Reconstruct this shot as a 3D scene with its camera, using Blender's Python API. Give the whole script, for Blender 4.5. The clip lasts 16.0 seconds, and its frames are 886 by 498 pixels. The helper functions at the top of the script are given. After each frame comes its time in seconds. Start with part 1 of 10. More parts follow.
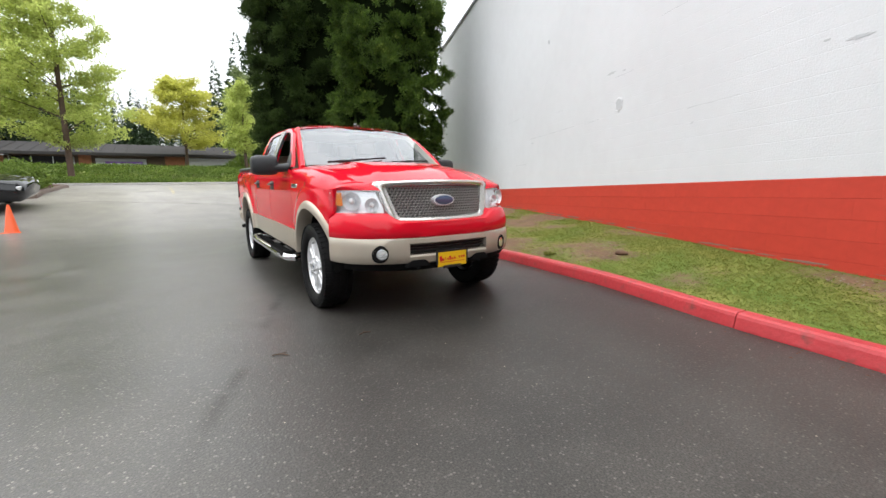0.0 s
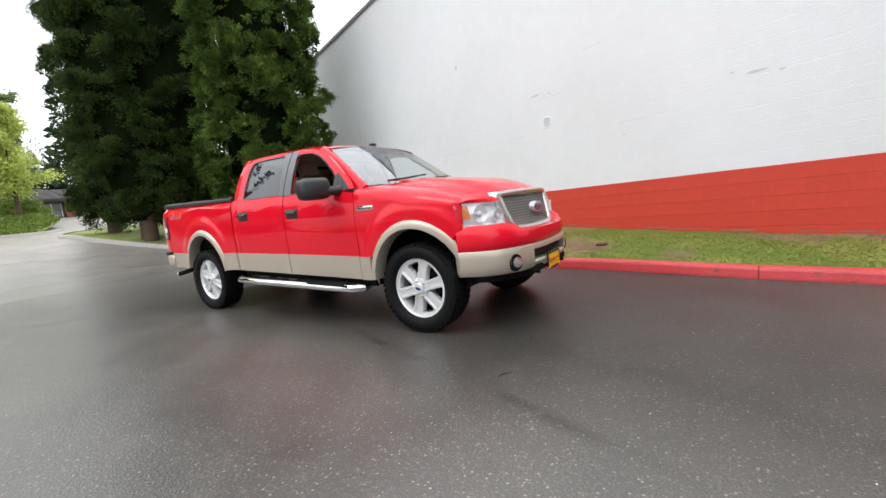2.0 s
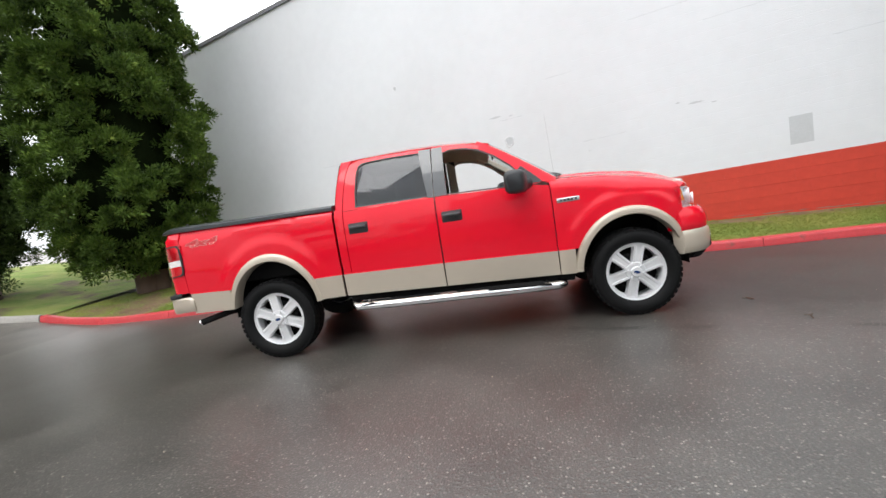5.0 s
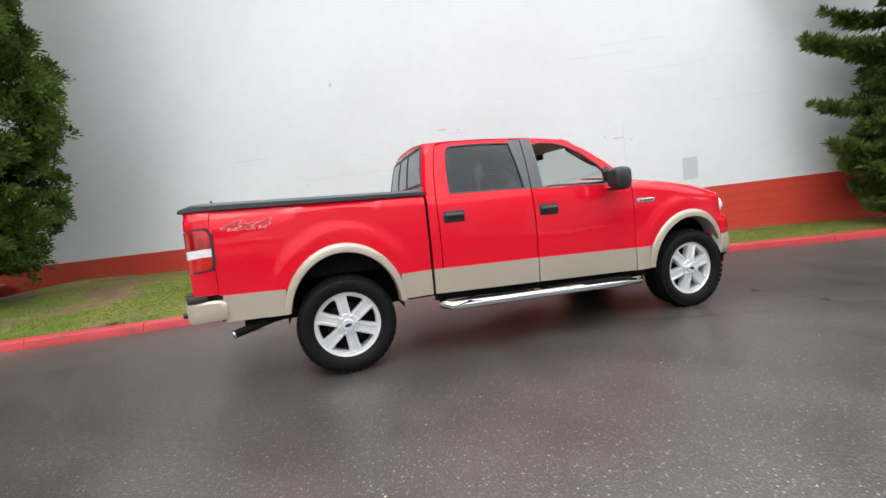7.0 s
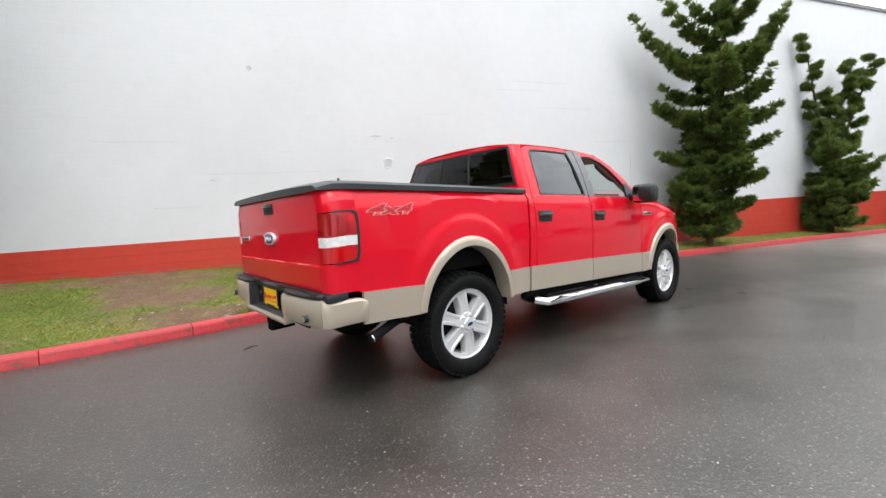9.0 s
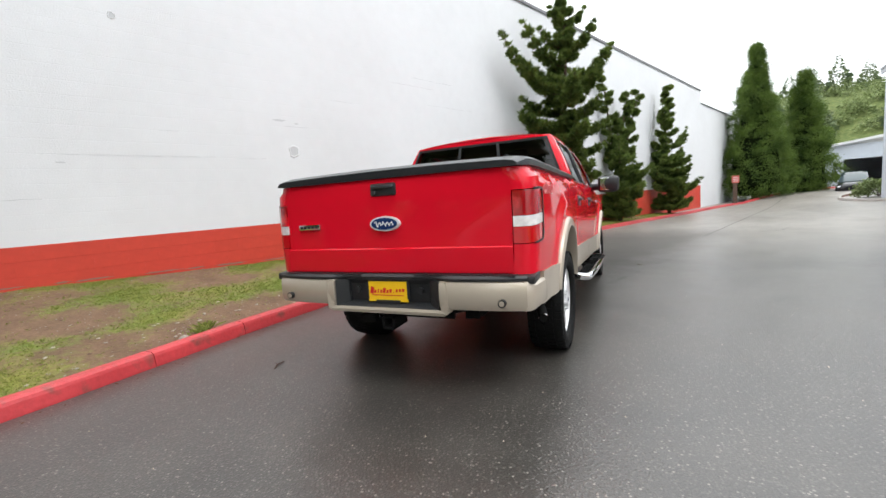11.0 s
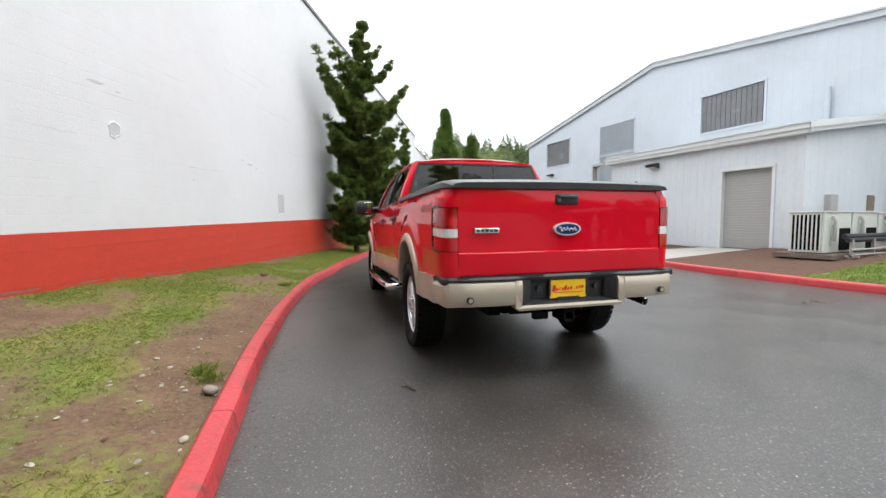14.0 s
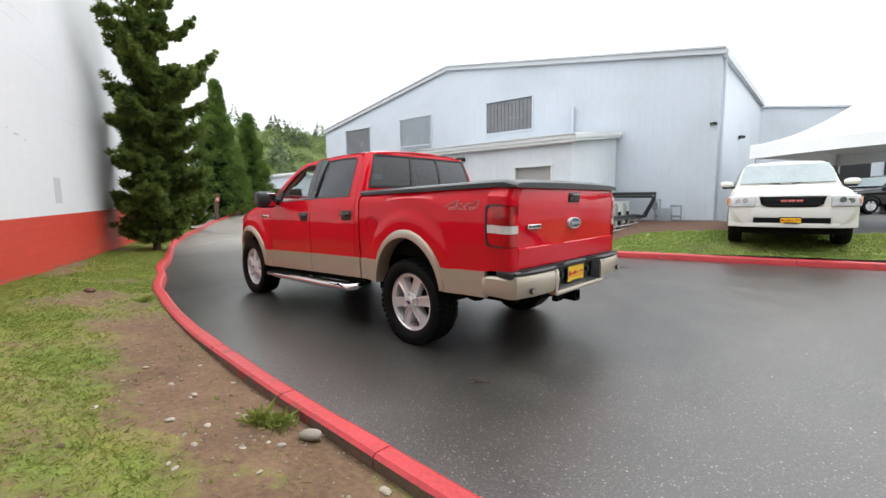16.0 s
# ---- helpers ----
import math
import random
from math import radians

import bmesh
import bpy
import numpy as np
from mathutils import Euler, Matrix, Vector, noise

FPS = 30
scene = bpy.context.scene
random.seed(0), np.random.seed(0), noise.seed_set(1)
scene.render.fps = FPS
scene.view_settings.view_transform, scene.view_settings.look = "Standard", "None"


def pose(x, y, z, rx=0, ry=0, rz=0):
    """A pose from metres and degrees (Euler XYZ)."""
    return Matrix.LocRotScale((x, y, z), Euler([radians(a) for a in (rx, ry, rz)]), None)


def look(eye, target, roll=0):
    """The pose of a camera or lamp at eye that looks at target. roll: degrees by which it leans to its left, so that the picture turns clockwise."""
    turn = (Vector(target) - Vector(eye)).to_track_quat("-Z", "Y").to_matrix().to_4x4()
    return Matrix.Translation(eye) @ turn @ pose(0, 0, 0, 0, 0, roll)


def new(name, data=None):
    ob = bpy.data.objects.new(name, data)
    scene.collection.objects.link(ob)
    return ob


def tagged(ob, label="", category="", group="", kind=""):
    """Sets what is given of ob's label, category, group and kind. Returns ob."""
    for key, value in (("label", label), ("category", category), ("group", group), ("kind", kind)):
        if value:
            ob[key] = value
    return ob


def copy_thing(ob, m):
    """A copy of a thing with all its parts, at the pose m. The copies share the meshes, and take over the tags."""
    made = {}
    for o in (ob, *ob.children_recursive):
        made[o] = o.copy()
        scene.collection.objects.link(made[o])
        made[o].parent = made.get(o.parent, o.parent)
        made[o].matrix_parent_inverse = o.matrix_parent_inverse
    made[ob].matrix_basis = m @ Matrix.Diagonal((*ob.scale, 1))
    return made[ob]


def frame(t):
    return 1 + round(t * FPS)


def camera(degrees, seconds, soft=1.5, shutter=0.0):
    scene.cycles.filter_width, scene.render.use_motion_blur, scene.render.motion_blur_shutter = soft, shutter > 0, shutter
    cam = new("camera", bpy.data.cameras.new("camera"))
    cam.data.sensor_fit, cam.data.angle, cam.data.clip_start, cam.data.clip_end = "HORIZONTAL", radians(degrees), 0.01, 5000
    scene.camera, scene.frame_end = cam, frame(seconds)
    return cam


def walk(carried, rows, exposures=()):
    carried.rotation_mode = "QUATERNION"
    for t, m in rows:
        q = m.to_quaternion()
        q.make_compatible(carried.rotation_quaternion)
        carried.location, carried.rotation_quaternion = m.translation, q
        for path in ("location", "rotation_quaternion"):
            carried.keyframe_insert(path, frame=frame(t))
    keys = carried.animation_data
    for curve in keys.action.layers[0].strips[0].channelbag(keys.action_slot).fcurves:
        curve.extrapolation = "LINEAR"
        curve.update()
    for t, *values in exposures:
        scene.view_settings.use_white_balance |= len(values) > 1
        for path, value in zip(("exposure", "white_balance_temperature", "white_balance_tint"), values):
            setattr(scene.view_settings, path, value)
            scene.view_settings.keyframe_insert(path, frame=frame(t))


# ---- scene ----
cam = camera(92.5, 16.0)

# seconds, eye, target, roll
PATH = [
    (0, (5.767, -2.105, 1.142), (4.108, -1.029, 0.845), -0.8),
    (0.5, (5.391, -2.599, 1.132), (3.832, -1.378, 0.85), -3.6),
    (1, (5.003, -3.111, 1.144), (3.62, -1.693, 0.862), -4.5),
    (1.5, (4.533, -3.523, 1.175), (3.275, -1.993, 0.897), -7.6),
    (2, (4.046, -3.913, 1.175), (2.936, -2.266, 0.939), -5.8),
    (2.5, (3.51, -4.238, 1.191), (2.552, -2.502, 0.93), -7.8),
    (3, (2.928, -4.495, 1.202), (2.126, -2.673, 1.007), -7.6),
    (3.5, (2.345, -4.736, 1.231), (1.731, -2.846, 1.007), -8.6),
    (4, (1.735, -4.852, 1.254), (1.219, -2.926, 1.099), -7.0),
    (4.5, (1.122, -4.984, 1.257), (0.747, -3.028, 1.074), -6.9),
    (4.7, (0.881, -5.002, 1.253), (0.551, -3.038, 1.067), -8.0),
    (6.8, (-1.654, -4.581, 1.263), (-1.17, -2.649, 1.082), -5.5),
    (7, (-1.882, -4.492, 1.248), (-1.344, -2.574, 1.072), -5.8),
    (7.5, (-2.436, -4.272, 1.243), (-1.687, -2.422, 1.124), -4.1),
    (8, (-2.973, -4.014, 1.237), (-2.025, -2.259, 1.088), -3.4),
    (8.5, (-3.459, -3.67, 1.231), (-2.407, -1.974, 1.107), -2.6),
    (8.7, (-3.669, -3.539, 1.226), (-2.521, -1.907, 1.096), -2.8),
    (10.8, (-5.142, -1.7, 1.224), (-3.385, -0.761, 1.037), -2.4),
    (11, (-5.27, -1.502, 1.212), (-3.462, -0.67, 1.016), -3.5),
    (11.5, (-5.507, -0.97, 1.171), (-3.632, -0.307, 0.958), -3.7),
    (12, (-5.673, -0.435, 1.193), (-3.735, 0.036, 1.035), -3.1),
    (12.5, (-5.809, 0.096, 1.202), (-3.833, 0.327, 1.003), -3.0),
    (13, (-5.804, 0.622, 1.214), (-3.808, 0.593, 1.08), -1.6),
    (13.5, (-5.828, 1.178, 1.211), (-3.868, 0.802, 1.081), -1.0),
    (14, (-5.708, 1.747, 1.204), (-3.786, 1.214, 1.065), -0.4),
    (14.5, (-5.608, 2.282, 1.277), (-3.787, 1.468, 1.118), 0.9),
    (15, (-5.376, 2.724, 1.283), (-3.625, 1.778, 1.093), -1.3),
    (15.5, (-5.057, 3.125, 1.256), (-3.449, 1.955, 1.041), -0.0),
    (16, (-4.683, 3.529, 1.314), (-3.299, 2.102, 1.099), -0.7),
]
walk(cam, [(t, look(e, g, r)) for t, e, g, r in PATH])

# ---- sky and sun: bright overcast ----
world = bpy.data.worlds.new("overcast_sky")
scene.world = world
world.use_nodes = True
wn, wl = world.node_tree.nodes, world.node_tree.links
wn.clear()
w_out = wn.new("ShaderNodeOutputWorld")
w_bg = wn.new("ShaderNodeBackground")
w_sky = wn.new("ShaderNodeTexSky")
w_sky.sky_type = "NISHITA"
w_sky.sun_disc = False
w_sky.sun_elevation, w_sky.sun_rotation = radians(59), radians(207)
w_co = wn.new("ShaderNodeTexCoord")
w_noise = wn.new("ShaderNodeTexNoise")
w_noise.inputs["Scale"].default_value = 2.2
w_noise.inputs["Detail"].default_value = 5
w_ramp = wn.new("ShaderNodeValToRGB")
w_ramp.color_ramp.elements[0].position, w_ramp.color_ramp.elements[0].color = 0.3, (11.6, 12.0, 12.4, 1)
w_ramp.color_ramp.elements[1].position, w_ramp.color_ramp.elements[1].color = 0.75, (15.4, 15.8, 16.1, 1)
w_mix = wn.new("ShaderNodeMix")
w_mix.data_type = "RGBA"
w_mix.inputs[0].default_value = 0.93
wl.new(w_co.outputs["Generated"], w_noise.inputs["Vector"])
wl.new(w_noise.outputs["Fac"], w_ramp.inputs[0])
wl.new(w_sky.outputs[0], w_mix.inputs[6])
w_sep = wn.new("ShaderNodeSeparateXYZ")
w_up = wn.new("ShaderNodeMapRange")  # an overcast sky is brighter overhead than at the horizon
w_up.inputs["From Min"].default_value, w_up.inputs["From Max"].default_value = 0.0, 0.9
w_up.inputs["To Min"].default_value, w_up.inputs["To Max"].default_value = 0.72, 1.75
w_mul = wn.new("ShaderNodeVectorMath")
w_mul.operation = "SCALE"
wl.new(w_co.outputs["Generated"], w_sep.inputs[0])
wl.new(w_sep.outputs[2], w_up.inputs["Value"])
wl.new(w_ramp.outputs[0], w_mul.inputs[0])
wl.new(w_up.outputs["Result"], w_mul.inputs["Scale"])
wl.new(w_mul.outputs[0], w_mix.inputs[7])
wl.new(w_mix.outputs[2], w_bg.inputs[0])
w_bg.inputs[1].default_value = 0.12
wl.new(w_bg.outputs[0], w_out.inputs[0])
sun = new("sun", bpy.data.lights.new("sun", "SUN"))
sun.data.energy, sun.data.angle, sun.data.color = 0.8, radians(25), (1.0, 0.98, 0.96)
sun.matrix_world = look((0, 0, 40), (6, 12, 18))
scene.view_settings.exposure = 0.20


# ---- materials ----
def lin(r, g, b):
    """sRGB bytes to linear colour."""
    f = lambda c: c / 255 / 12.92 if c <= 10 else ((c / 255 + 0.055) / 1.055) ** 2.4
    return (f(r), f(g), f(b))


def material(name, color, rough=0.5, metal=0.0, vary=0.08, scale=8.0, bump=0.0, bump_scale=60.0, rough_vary=0.08,
             coat=0.0, spec=0.5, random_part=0.0, color2=None, mask_scale=1.5, mask=(0.45, 0.6)):
    """A principled material with colour variation at two scales, uneven gloss and fine relief."""
    m = bpy.data.materials.new(name)
    m.use_nodes = True
    n, l = m.node_tree.nodes, m.node_tree.links
    b = n["Principled BSDF"]
    b.inputs["Roughness"].default_value, b.inputs["Metallic"].default_value = rough, metal
    b.inputs["Specular IOR Level"].default_value = spec
    b.inputs["Coat Weight"].default_value, b.inputs["Coat Roughness"].default_value = coat, 0.04
    co = n.new("ShaderNodeTexCoord")
    big, fine = n.new("ShaderNodeTexNoise"), n.new("ShaderNodeTexNoise")
    big.inputs["Scale"].default_value, big.inputs["Detail"].default_value = scale, 4
    fine.inputs["Scale"].default_value, fine.inputs["Detail"].default_value = scale * 9, 3
    add = n.new("ShaderNodeMath")
    add.operation = "ADD"
    for tex in (big, fine):
        l.new(co.outputs["Object"], tex.inputs["Vector"])
    l.new(big.outputs["Fac"], add.inputs[0])
    l.new(fine.outputs["Fac"], add.inputs[1])
    span = n.new("ShaderNodeMapRange")
    span.inputs["From Min"].default_value, span.inputs["From Max"].default_value = 0.6, 1.4
    span.inputs["To Min"].default_value, span.inputs["To Max"].default_value = 1 - vary, 1 + vary
    l.new(add.outputs[0], span.inputs["Value"])
    value = span.outputs["Result"]
    if random_part:
        info = n.new("ShaderNodeObjectInfo")
        rr = n.new("ShaderNodeMapRange")
        rr.inputs["To Min"].default_value, rr.inputs["To Max"].default_value = 1 - random_part, 1 + random_part
        l.new(info.outputs["Random"], rr.inputs["Value"])
        mul = n.new("ShaderNodeMath")
        mul.operation = "MULTIPLY"
        l.new(value, mul.inputs[0])
        l.new(rr.outputs["Result"], mul.inputs[1])
        value = mul.outputs[0]
    col = n.new("ShaderNodeVectorMath")
    col.operation = "SCALE"
    col.inputs[0].default_value = color
    if color2:
        mn = n.new("ShaderNodeTexNoise")
        mn.inputs["Scale"].default_value, mn.inputs["Detail"].default_value = mask_scale, 6
        l.new(co.outputs["Object"], mn.inputs["Vector"])
        mr = n.new("ShaderNodeMapRange")
        mr.inputs["From Min"].default_value, mr.inputs["From Max"].default_value = mask
        l.new(mn.outputs["Fac"], mr.inputs["Value"])
        mx = n.new("ShaderNodeMix")
        mx.data_type = "RGBA"
        mx.inputs[6].default_value, mx.inputs[7].default_value = (*color, 1), (*color2, 1)
        l.new(mr.outputs["Result"], mx.inputs[0])
        l.new(mx.outputs[2], col.inputs[0])
    l.new(value, col.inputs["Scale"])
    l.new(col.outputs[0], b.inputs["Base Color"])
    if rough_vary:
        rv = n.new("ShaderNodeMapRange")
        rv.inputs["To Min"].default_value, rv.inputs["To Max"].default_value = max(0.02, rough - rough_vary), min(1, rough + rough_vary)
        l.new(big.outputs["Fac"], rv.inputs["Value"])
        l.new(rv.outputs["Result"], b.inputs["Roughness"])
    if bump:
        bt, bn = n.new("ShaderNodeTexNoise"), n.new("ShaderNodeBump")
        bt.inputs["Scale"].default_value, bt.inputs["Detail"].default_value = bump_scale, 4
        bn.inputs["Strength"].default_value, bn.inputs["Distance"].default_value = bump, 0.01
        l.new(co.outputs["Object"], bt.inputs["Vector"])
        l.new(bt.outputs["Fac"], bn.inputs["Height"])
        l.new(bn.outputs[0], b.inputs["Normal"])
    return m


def asphalt_material():
    """Wet, worn asphalt: dark binder with pale stones, damp sheen in broad uneven patches."""
    m = bpy.data.materials.new("wet_asphalt")
    m.use_nodes = True
    n, l = m.node_tree.nodes, m.node_tree.links
    b = n["Principled BSDF"]
    co = n.new("ShaderNodeTexCoord")

    def tex(kind, scale, detail=3):
        t = n.new(kind)
        t.inputs["Scale"].default_value = scale
        if kind == "ShaderNodeTexNoise":
            t.inputs["Detail"].default_value = detail
        l.new(co.outputs["Object"], t.inputs["Vector"])
        return t

    def ramp(src, a, c, ca, cc):
        r = n.new("ShaderNodeMapRange")
        for key, val in (("From Min", a), ("From Max", c), ("To Min", ca), ("To Max", cc)):
            r.inputs[key].default_value = val
        l.new(src, r.inputs["Value"])
        return r.outputs["Result"]

    def math2(op, a, c):
        x = n.new("ShaderNodeMath")
        x.operation = op
        for i, v in enumerate((a, c)):
            if isinstance(v, float):
                x.inputs[i].default_value = v
            else:
                l.new(v, x.inputs[i])
        return x.outputs[0]

    damp = tex("ShaderNodeTexNoise", 0.22, 2).outputs["Fac"]
    blot = tex("ShaderNodeTexNoise", 1.7, 5).outputs["Fac"]
    stone = tex("ShaderNodeTexVoronoi", 66)
    grit = tex("ShaderNodeTexNoise", 120, 2).outputs["Fac"]
    pick = n.new("ShaderNodeSeparateColor")
    l.new(stone.outputs["Color"], pick.inputs[0])
    pale = math2("MULTIPLY", math2("ADD", ramp(pick.outputs[0], 0.90, 0.98, 0.0, 0.85), ramp(pick.outputs[0], 0.3, 1.0, 0.0, 0.48)), ramp(stone.outputs["Distance"], 0.3, 0.5, 1.0, 0.0))
    # a blacker, duller strip along the wall-side kerb
    place = n.new("ShaderNodeSeparateXYZ")
    l.new(co.outputs["Object"], place.inputs[0])
    off = math2("ADD", math2("ADD", place.outputs[1], math2("MULTIPLY", place.outputs[0], 0.36)), 0.67)
    strip = math2("MULTIPLY", ramp(math2("ADD", off, math2("MULTIPLY", blot, 0.8)), 0.0, 1.1, 0.0, 1.0), ramp(place.outputs[0], -0.5, 3.0, 0.0, 1.0))
    # damp, dirty joint along its edge
    joint = math2("MULTIPLY", ramp(math2("ABSOLUTE", math2("ADD", off, math2("MULTIPLY", blot, 0.16)), 0.0), 0.01, 0.075, 1.0, 0.0), ramp(blot, 0.42, 0.58, 0.05, 1.0))
    joint = math2("MULTIPLY", joint, math2("MULTIPLY", ramp(place.outputs[0], 0.2, 1.2, 0.0, 1.0), ramp(place.outputs[0], 3.0, 4.0, 1.0, 0.0)))
    strip = math2("MULTIPLY", strip, ramp(place.outputs[0], 8.0, 12.0, 1.0, 0.0))
    # both far ends are lightened: sky sheen put into the base colour
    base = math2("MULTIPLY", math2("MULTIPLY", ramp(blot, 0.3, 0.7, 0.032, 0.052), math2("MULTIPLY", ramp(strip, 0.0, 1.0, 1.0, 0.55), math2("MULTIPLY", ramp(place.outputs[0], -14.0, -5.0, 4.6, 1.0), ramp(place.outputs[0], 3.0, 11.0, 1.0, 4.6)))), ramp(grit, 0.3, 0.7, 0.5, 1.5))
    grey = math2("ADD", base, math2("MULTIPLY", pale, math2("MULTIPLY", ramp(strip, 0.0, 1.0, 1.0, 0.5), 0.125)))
    grey = math2("MULTIPLY", grey, ramp(joint, 0.0, 1.0, 1.0, 0.55))
    rgb = n.new("ShaderNodeCombineColor")
    l.new(math2("MULTIPLY", grey, 1.10), rgb.inputs[0])
    l.new(grey, rgb.inputs[1])
    l.new(math2("MULTIPLY", grey, 0.88), rgb.inputs[2])
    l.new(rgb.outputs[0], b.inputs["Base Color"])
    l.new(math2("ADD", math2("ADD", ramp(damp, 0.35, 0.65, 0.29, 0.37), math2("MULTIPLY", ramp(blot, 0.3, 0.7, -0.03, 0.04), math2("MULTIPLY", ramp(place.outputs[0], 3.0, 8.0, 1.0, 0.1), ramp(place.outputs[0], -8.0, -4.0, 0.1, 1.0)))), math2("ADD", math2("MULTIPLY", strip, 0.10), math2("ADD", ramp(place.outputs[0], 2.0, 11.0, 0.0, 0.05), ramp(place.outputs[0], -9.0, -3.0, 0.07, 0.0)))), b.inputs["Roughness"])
    l.new(math2("MULTIPLY", ramp(strip, 0.0, 1.0, 0.85, 0.30), ramp(joint, 0.0, 1.0, 1.0, 0.45)), b.inputs["Specular IOR Level"])
    bump = n.new("ShaderNodeBump")
    bump.inputs["Distance"].default_value = 0.006
    l.new(math2("MULTIPLY", ramp(place.outputs[0], 2.0, 8.0, 0.24, 0.03), ramp(place.outputs[0], -9.0, -4.0, 0.4, 1.0)), bump.inputs["Strength"])
    l.new(math2("ADD", ramp(stone.outputs["Distance"], 0.0, 0.6, 1.0, 0.0), math2("MULTIPLY", grit, 0.6)), bump.inputs["Height"])
    l.new(bump.outputs[0], b.inputs["Normal"])
    return m


def turf_material(name, grass, grass2, soil, lo, hi, scale=0.9, attr=""):
    """Patchy turf: moss-green and yellow-green grass over bare brown soil."""
    m = material(name, soil, 0.9, vary=0.42, scale=3.5, bump=0.8, bump_scale=70, rough_vary=0.05, spec=0.2)
    n, l = m.node_tree.nodes, m.node_tree.links
    b = n["Principled BSDF"]
    src = b.inputs["Base Color"].links[0].from_socket
    co = n.new("ShaderNodeTexCoord")
    cover, tint, blade = n.new("ShaderNodeTexNoise"), n.new("ShaderNodeTexNoise"), n.new("ShaderNodeTexNoise")
    for t, s, d in ((cover, scale, 7), (tint, 1.6, 4), (blade, 120, 2)):
        t.inputs["Scale"].default_value, t.inputs["Detail"].default_value = s, d
        l.new(co.outputs["Object"], t.inputs["Vector"])
    mr = n.new("ShaderNodeMapRange")
    mr.inputs["From Min"].default_value, mr.inputs["From Max"].default_value = lo, hi
    if attr:
        given, fray = n.new("ShaderNodeAttribute"), n.new("ShaderNodeMath")
        given.attribute_name = attr
        cover.inputs["Scale"].default_value = 14
        fray.operation = "MULTIPLY_ADD"
        fray.inputs[1].default_value = 0.9
        l.new(cover.outputs["Fac"], fray.inputs[0])
        shift = n.new("ShaderNodeMath")
        shift.operation = "SUBTRACT"
        shift.inputs[1].default_value = 0.45
        l.new(given.outputs["Fac"], shift.inputs[0])
        l.new(shift.outputs[0], fray.inputs[2])
        l.new(fray.outputs[0], mr.inputs["Value"])
    else:
        l.new(cover.outputs["Fac"], mr.inputs["Value"])
    tr = n.new("ShaderNodeMapRange")
    tr.inputs["From Min"].default_value, tr.inputs["From Max"].default_value = 0.38, 0.62
    l.new(tint.outputs["Fac"], tr.inputs["Value"])
    g = n.new("ShaderNodeMix")
    g.data_type = "RGBA"
    g.inputs[6].default_value, g.inputs[7].default_value = (*grass, 1), (*grass2, 1)
    l.new(tr.outputs["Result"], g.inputs[0])
    bl = n.new("ShaderNodeMapRange")
    bl.inputs["From Min"].default_value, bl.inputs["From Max"].default_value = 0.3, 0.7
    bl.inputs["To Min"].default_value, bl.inputs["To Max"].default_value = 0.72, 1.28
    l.new(blade.outputs["Fac"], bl.inputs["Value"])
    sc = n.new("ShaderNodeVectorMath")
    sc.operation = "SCALE"
    l.new(g.outputs[2], sc.inputs[0])
    l.new(bl.outputs["Result"], sc.inputs["Scale"])
    mx = n.new("ShaderNodeMix")
    mx.data_type = "RGBA"
    l.new(mr.outputs["Result"], mx.inputs[0])
    l.new(src, mx.inputs[6])
    l.new(sc.outputs[0], mx.inputs[7])
    l.new(mx.outputs[2], b.inputs["Base Color"])
    return m


def glass_material(name, tint, rough=0.02, gain=0.8, low=0.055):
    """Window glass: a clear or tinted film under a mirror-smooth surface."""
    m = bpy.data.materials.new(name)
    m.use_nodes = True
    n, l = m.node_tree.nodes, m.node_tree.links
    out = n["Material Output"]
    n.remove(n["Principled BSDF"])
    clear, gloss, mix = n.new("ShaderNodeBsdfTransparent"), n.new("ShaderNodeBsdfGlossy"), n.new("ShaderNodeMixShader")
    edge, power, level = n.new("ShaderNodeLayerWeight"), n.new("ShaderNodeMath"), n.new("ShaderNodeMath")
    clear.inputs[0].default_value = (*tint, 1)
    gloss.inputs["Roughness"].default_value = rough
    gloss.inputs["Color"].default_value = (0.95, 0.97, 1, 1)
    edge.inputs["Blend"].default_value = 0.5
    power.operation, level.operation = "POWER", "MULTIPLY_ADD"
    power.inputs[1].default_value = 2.8
    level.inputs[1].default_value, level.inputs[2].default_value = gain, low
    l.new(edge.outputs["Facing"], power.inputs[0])
    l.new(power.outputs[0], level.inputs[0])
    l.new(level.outputs[0], mix.inputs[0])
    l.new(clear.outputs[0], mix.inputs[1])
    l.new(gloss.outputs[0], mix.inputs[2])
    l.new(mix.outputs[0], out.inputs[0])
    return m


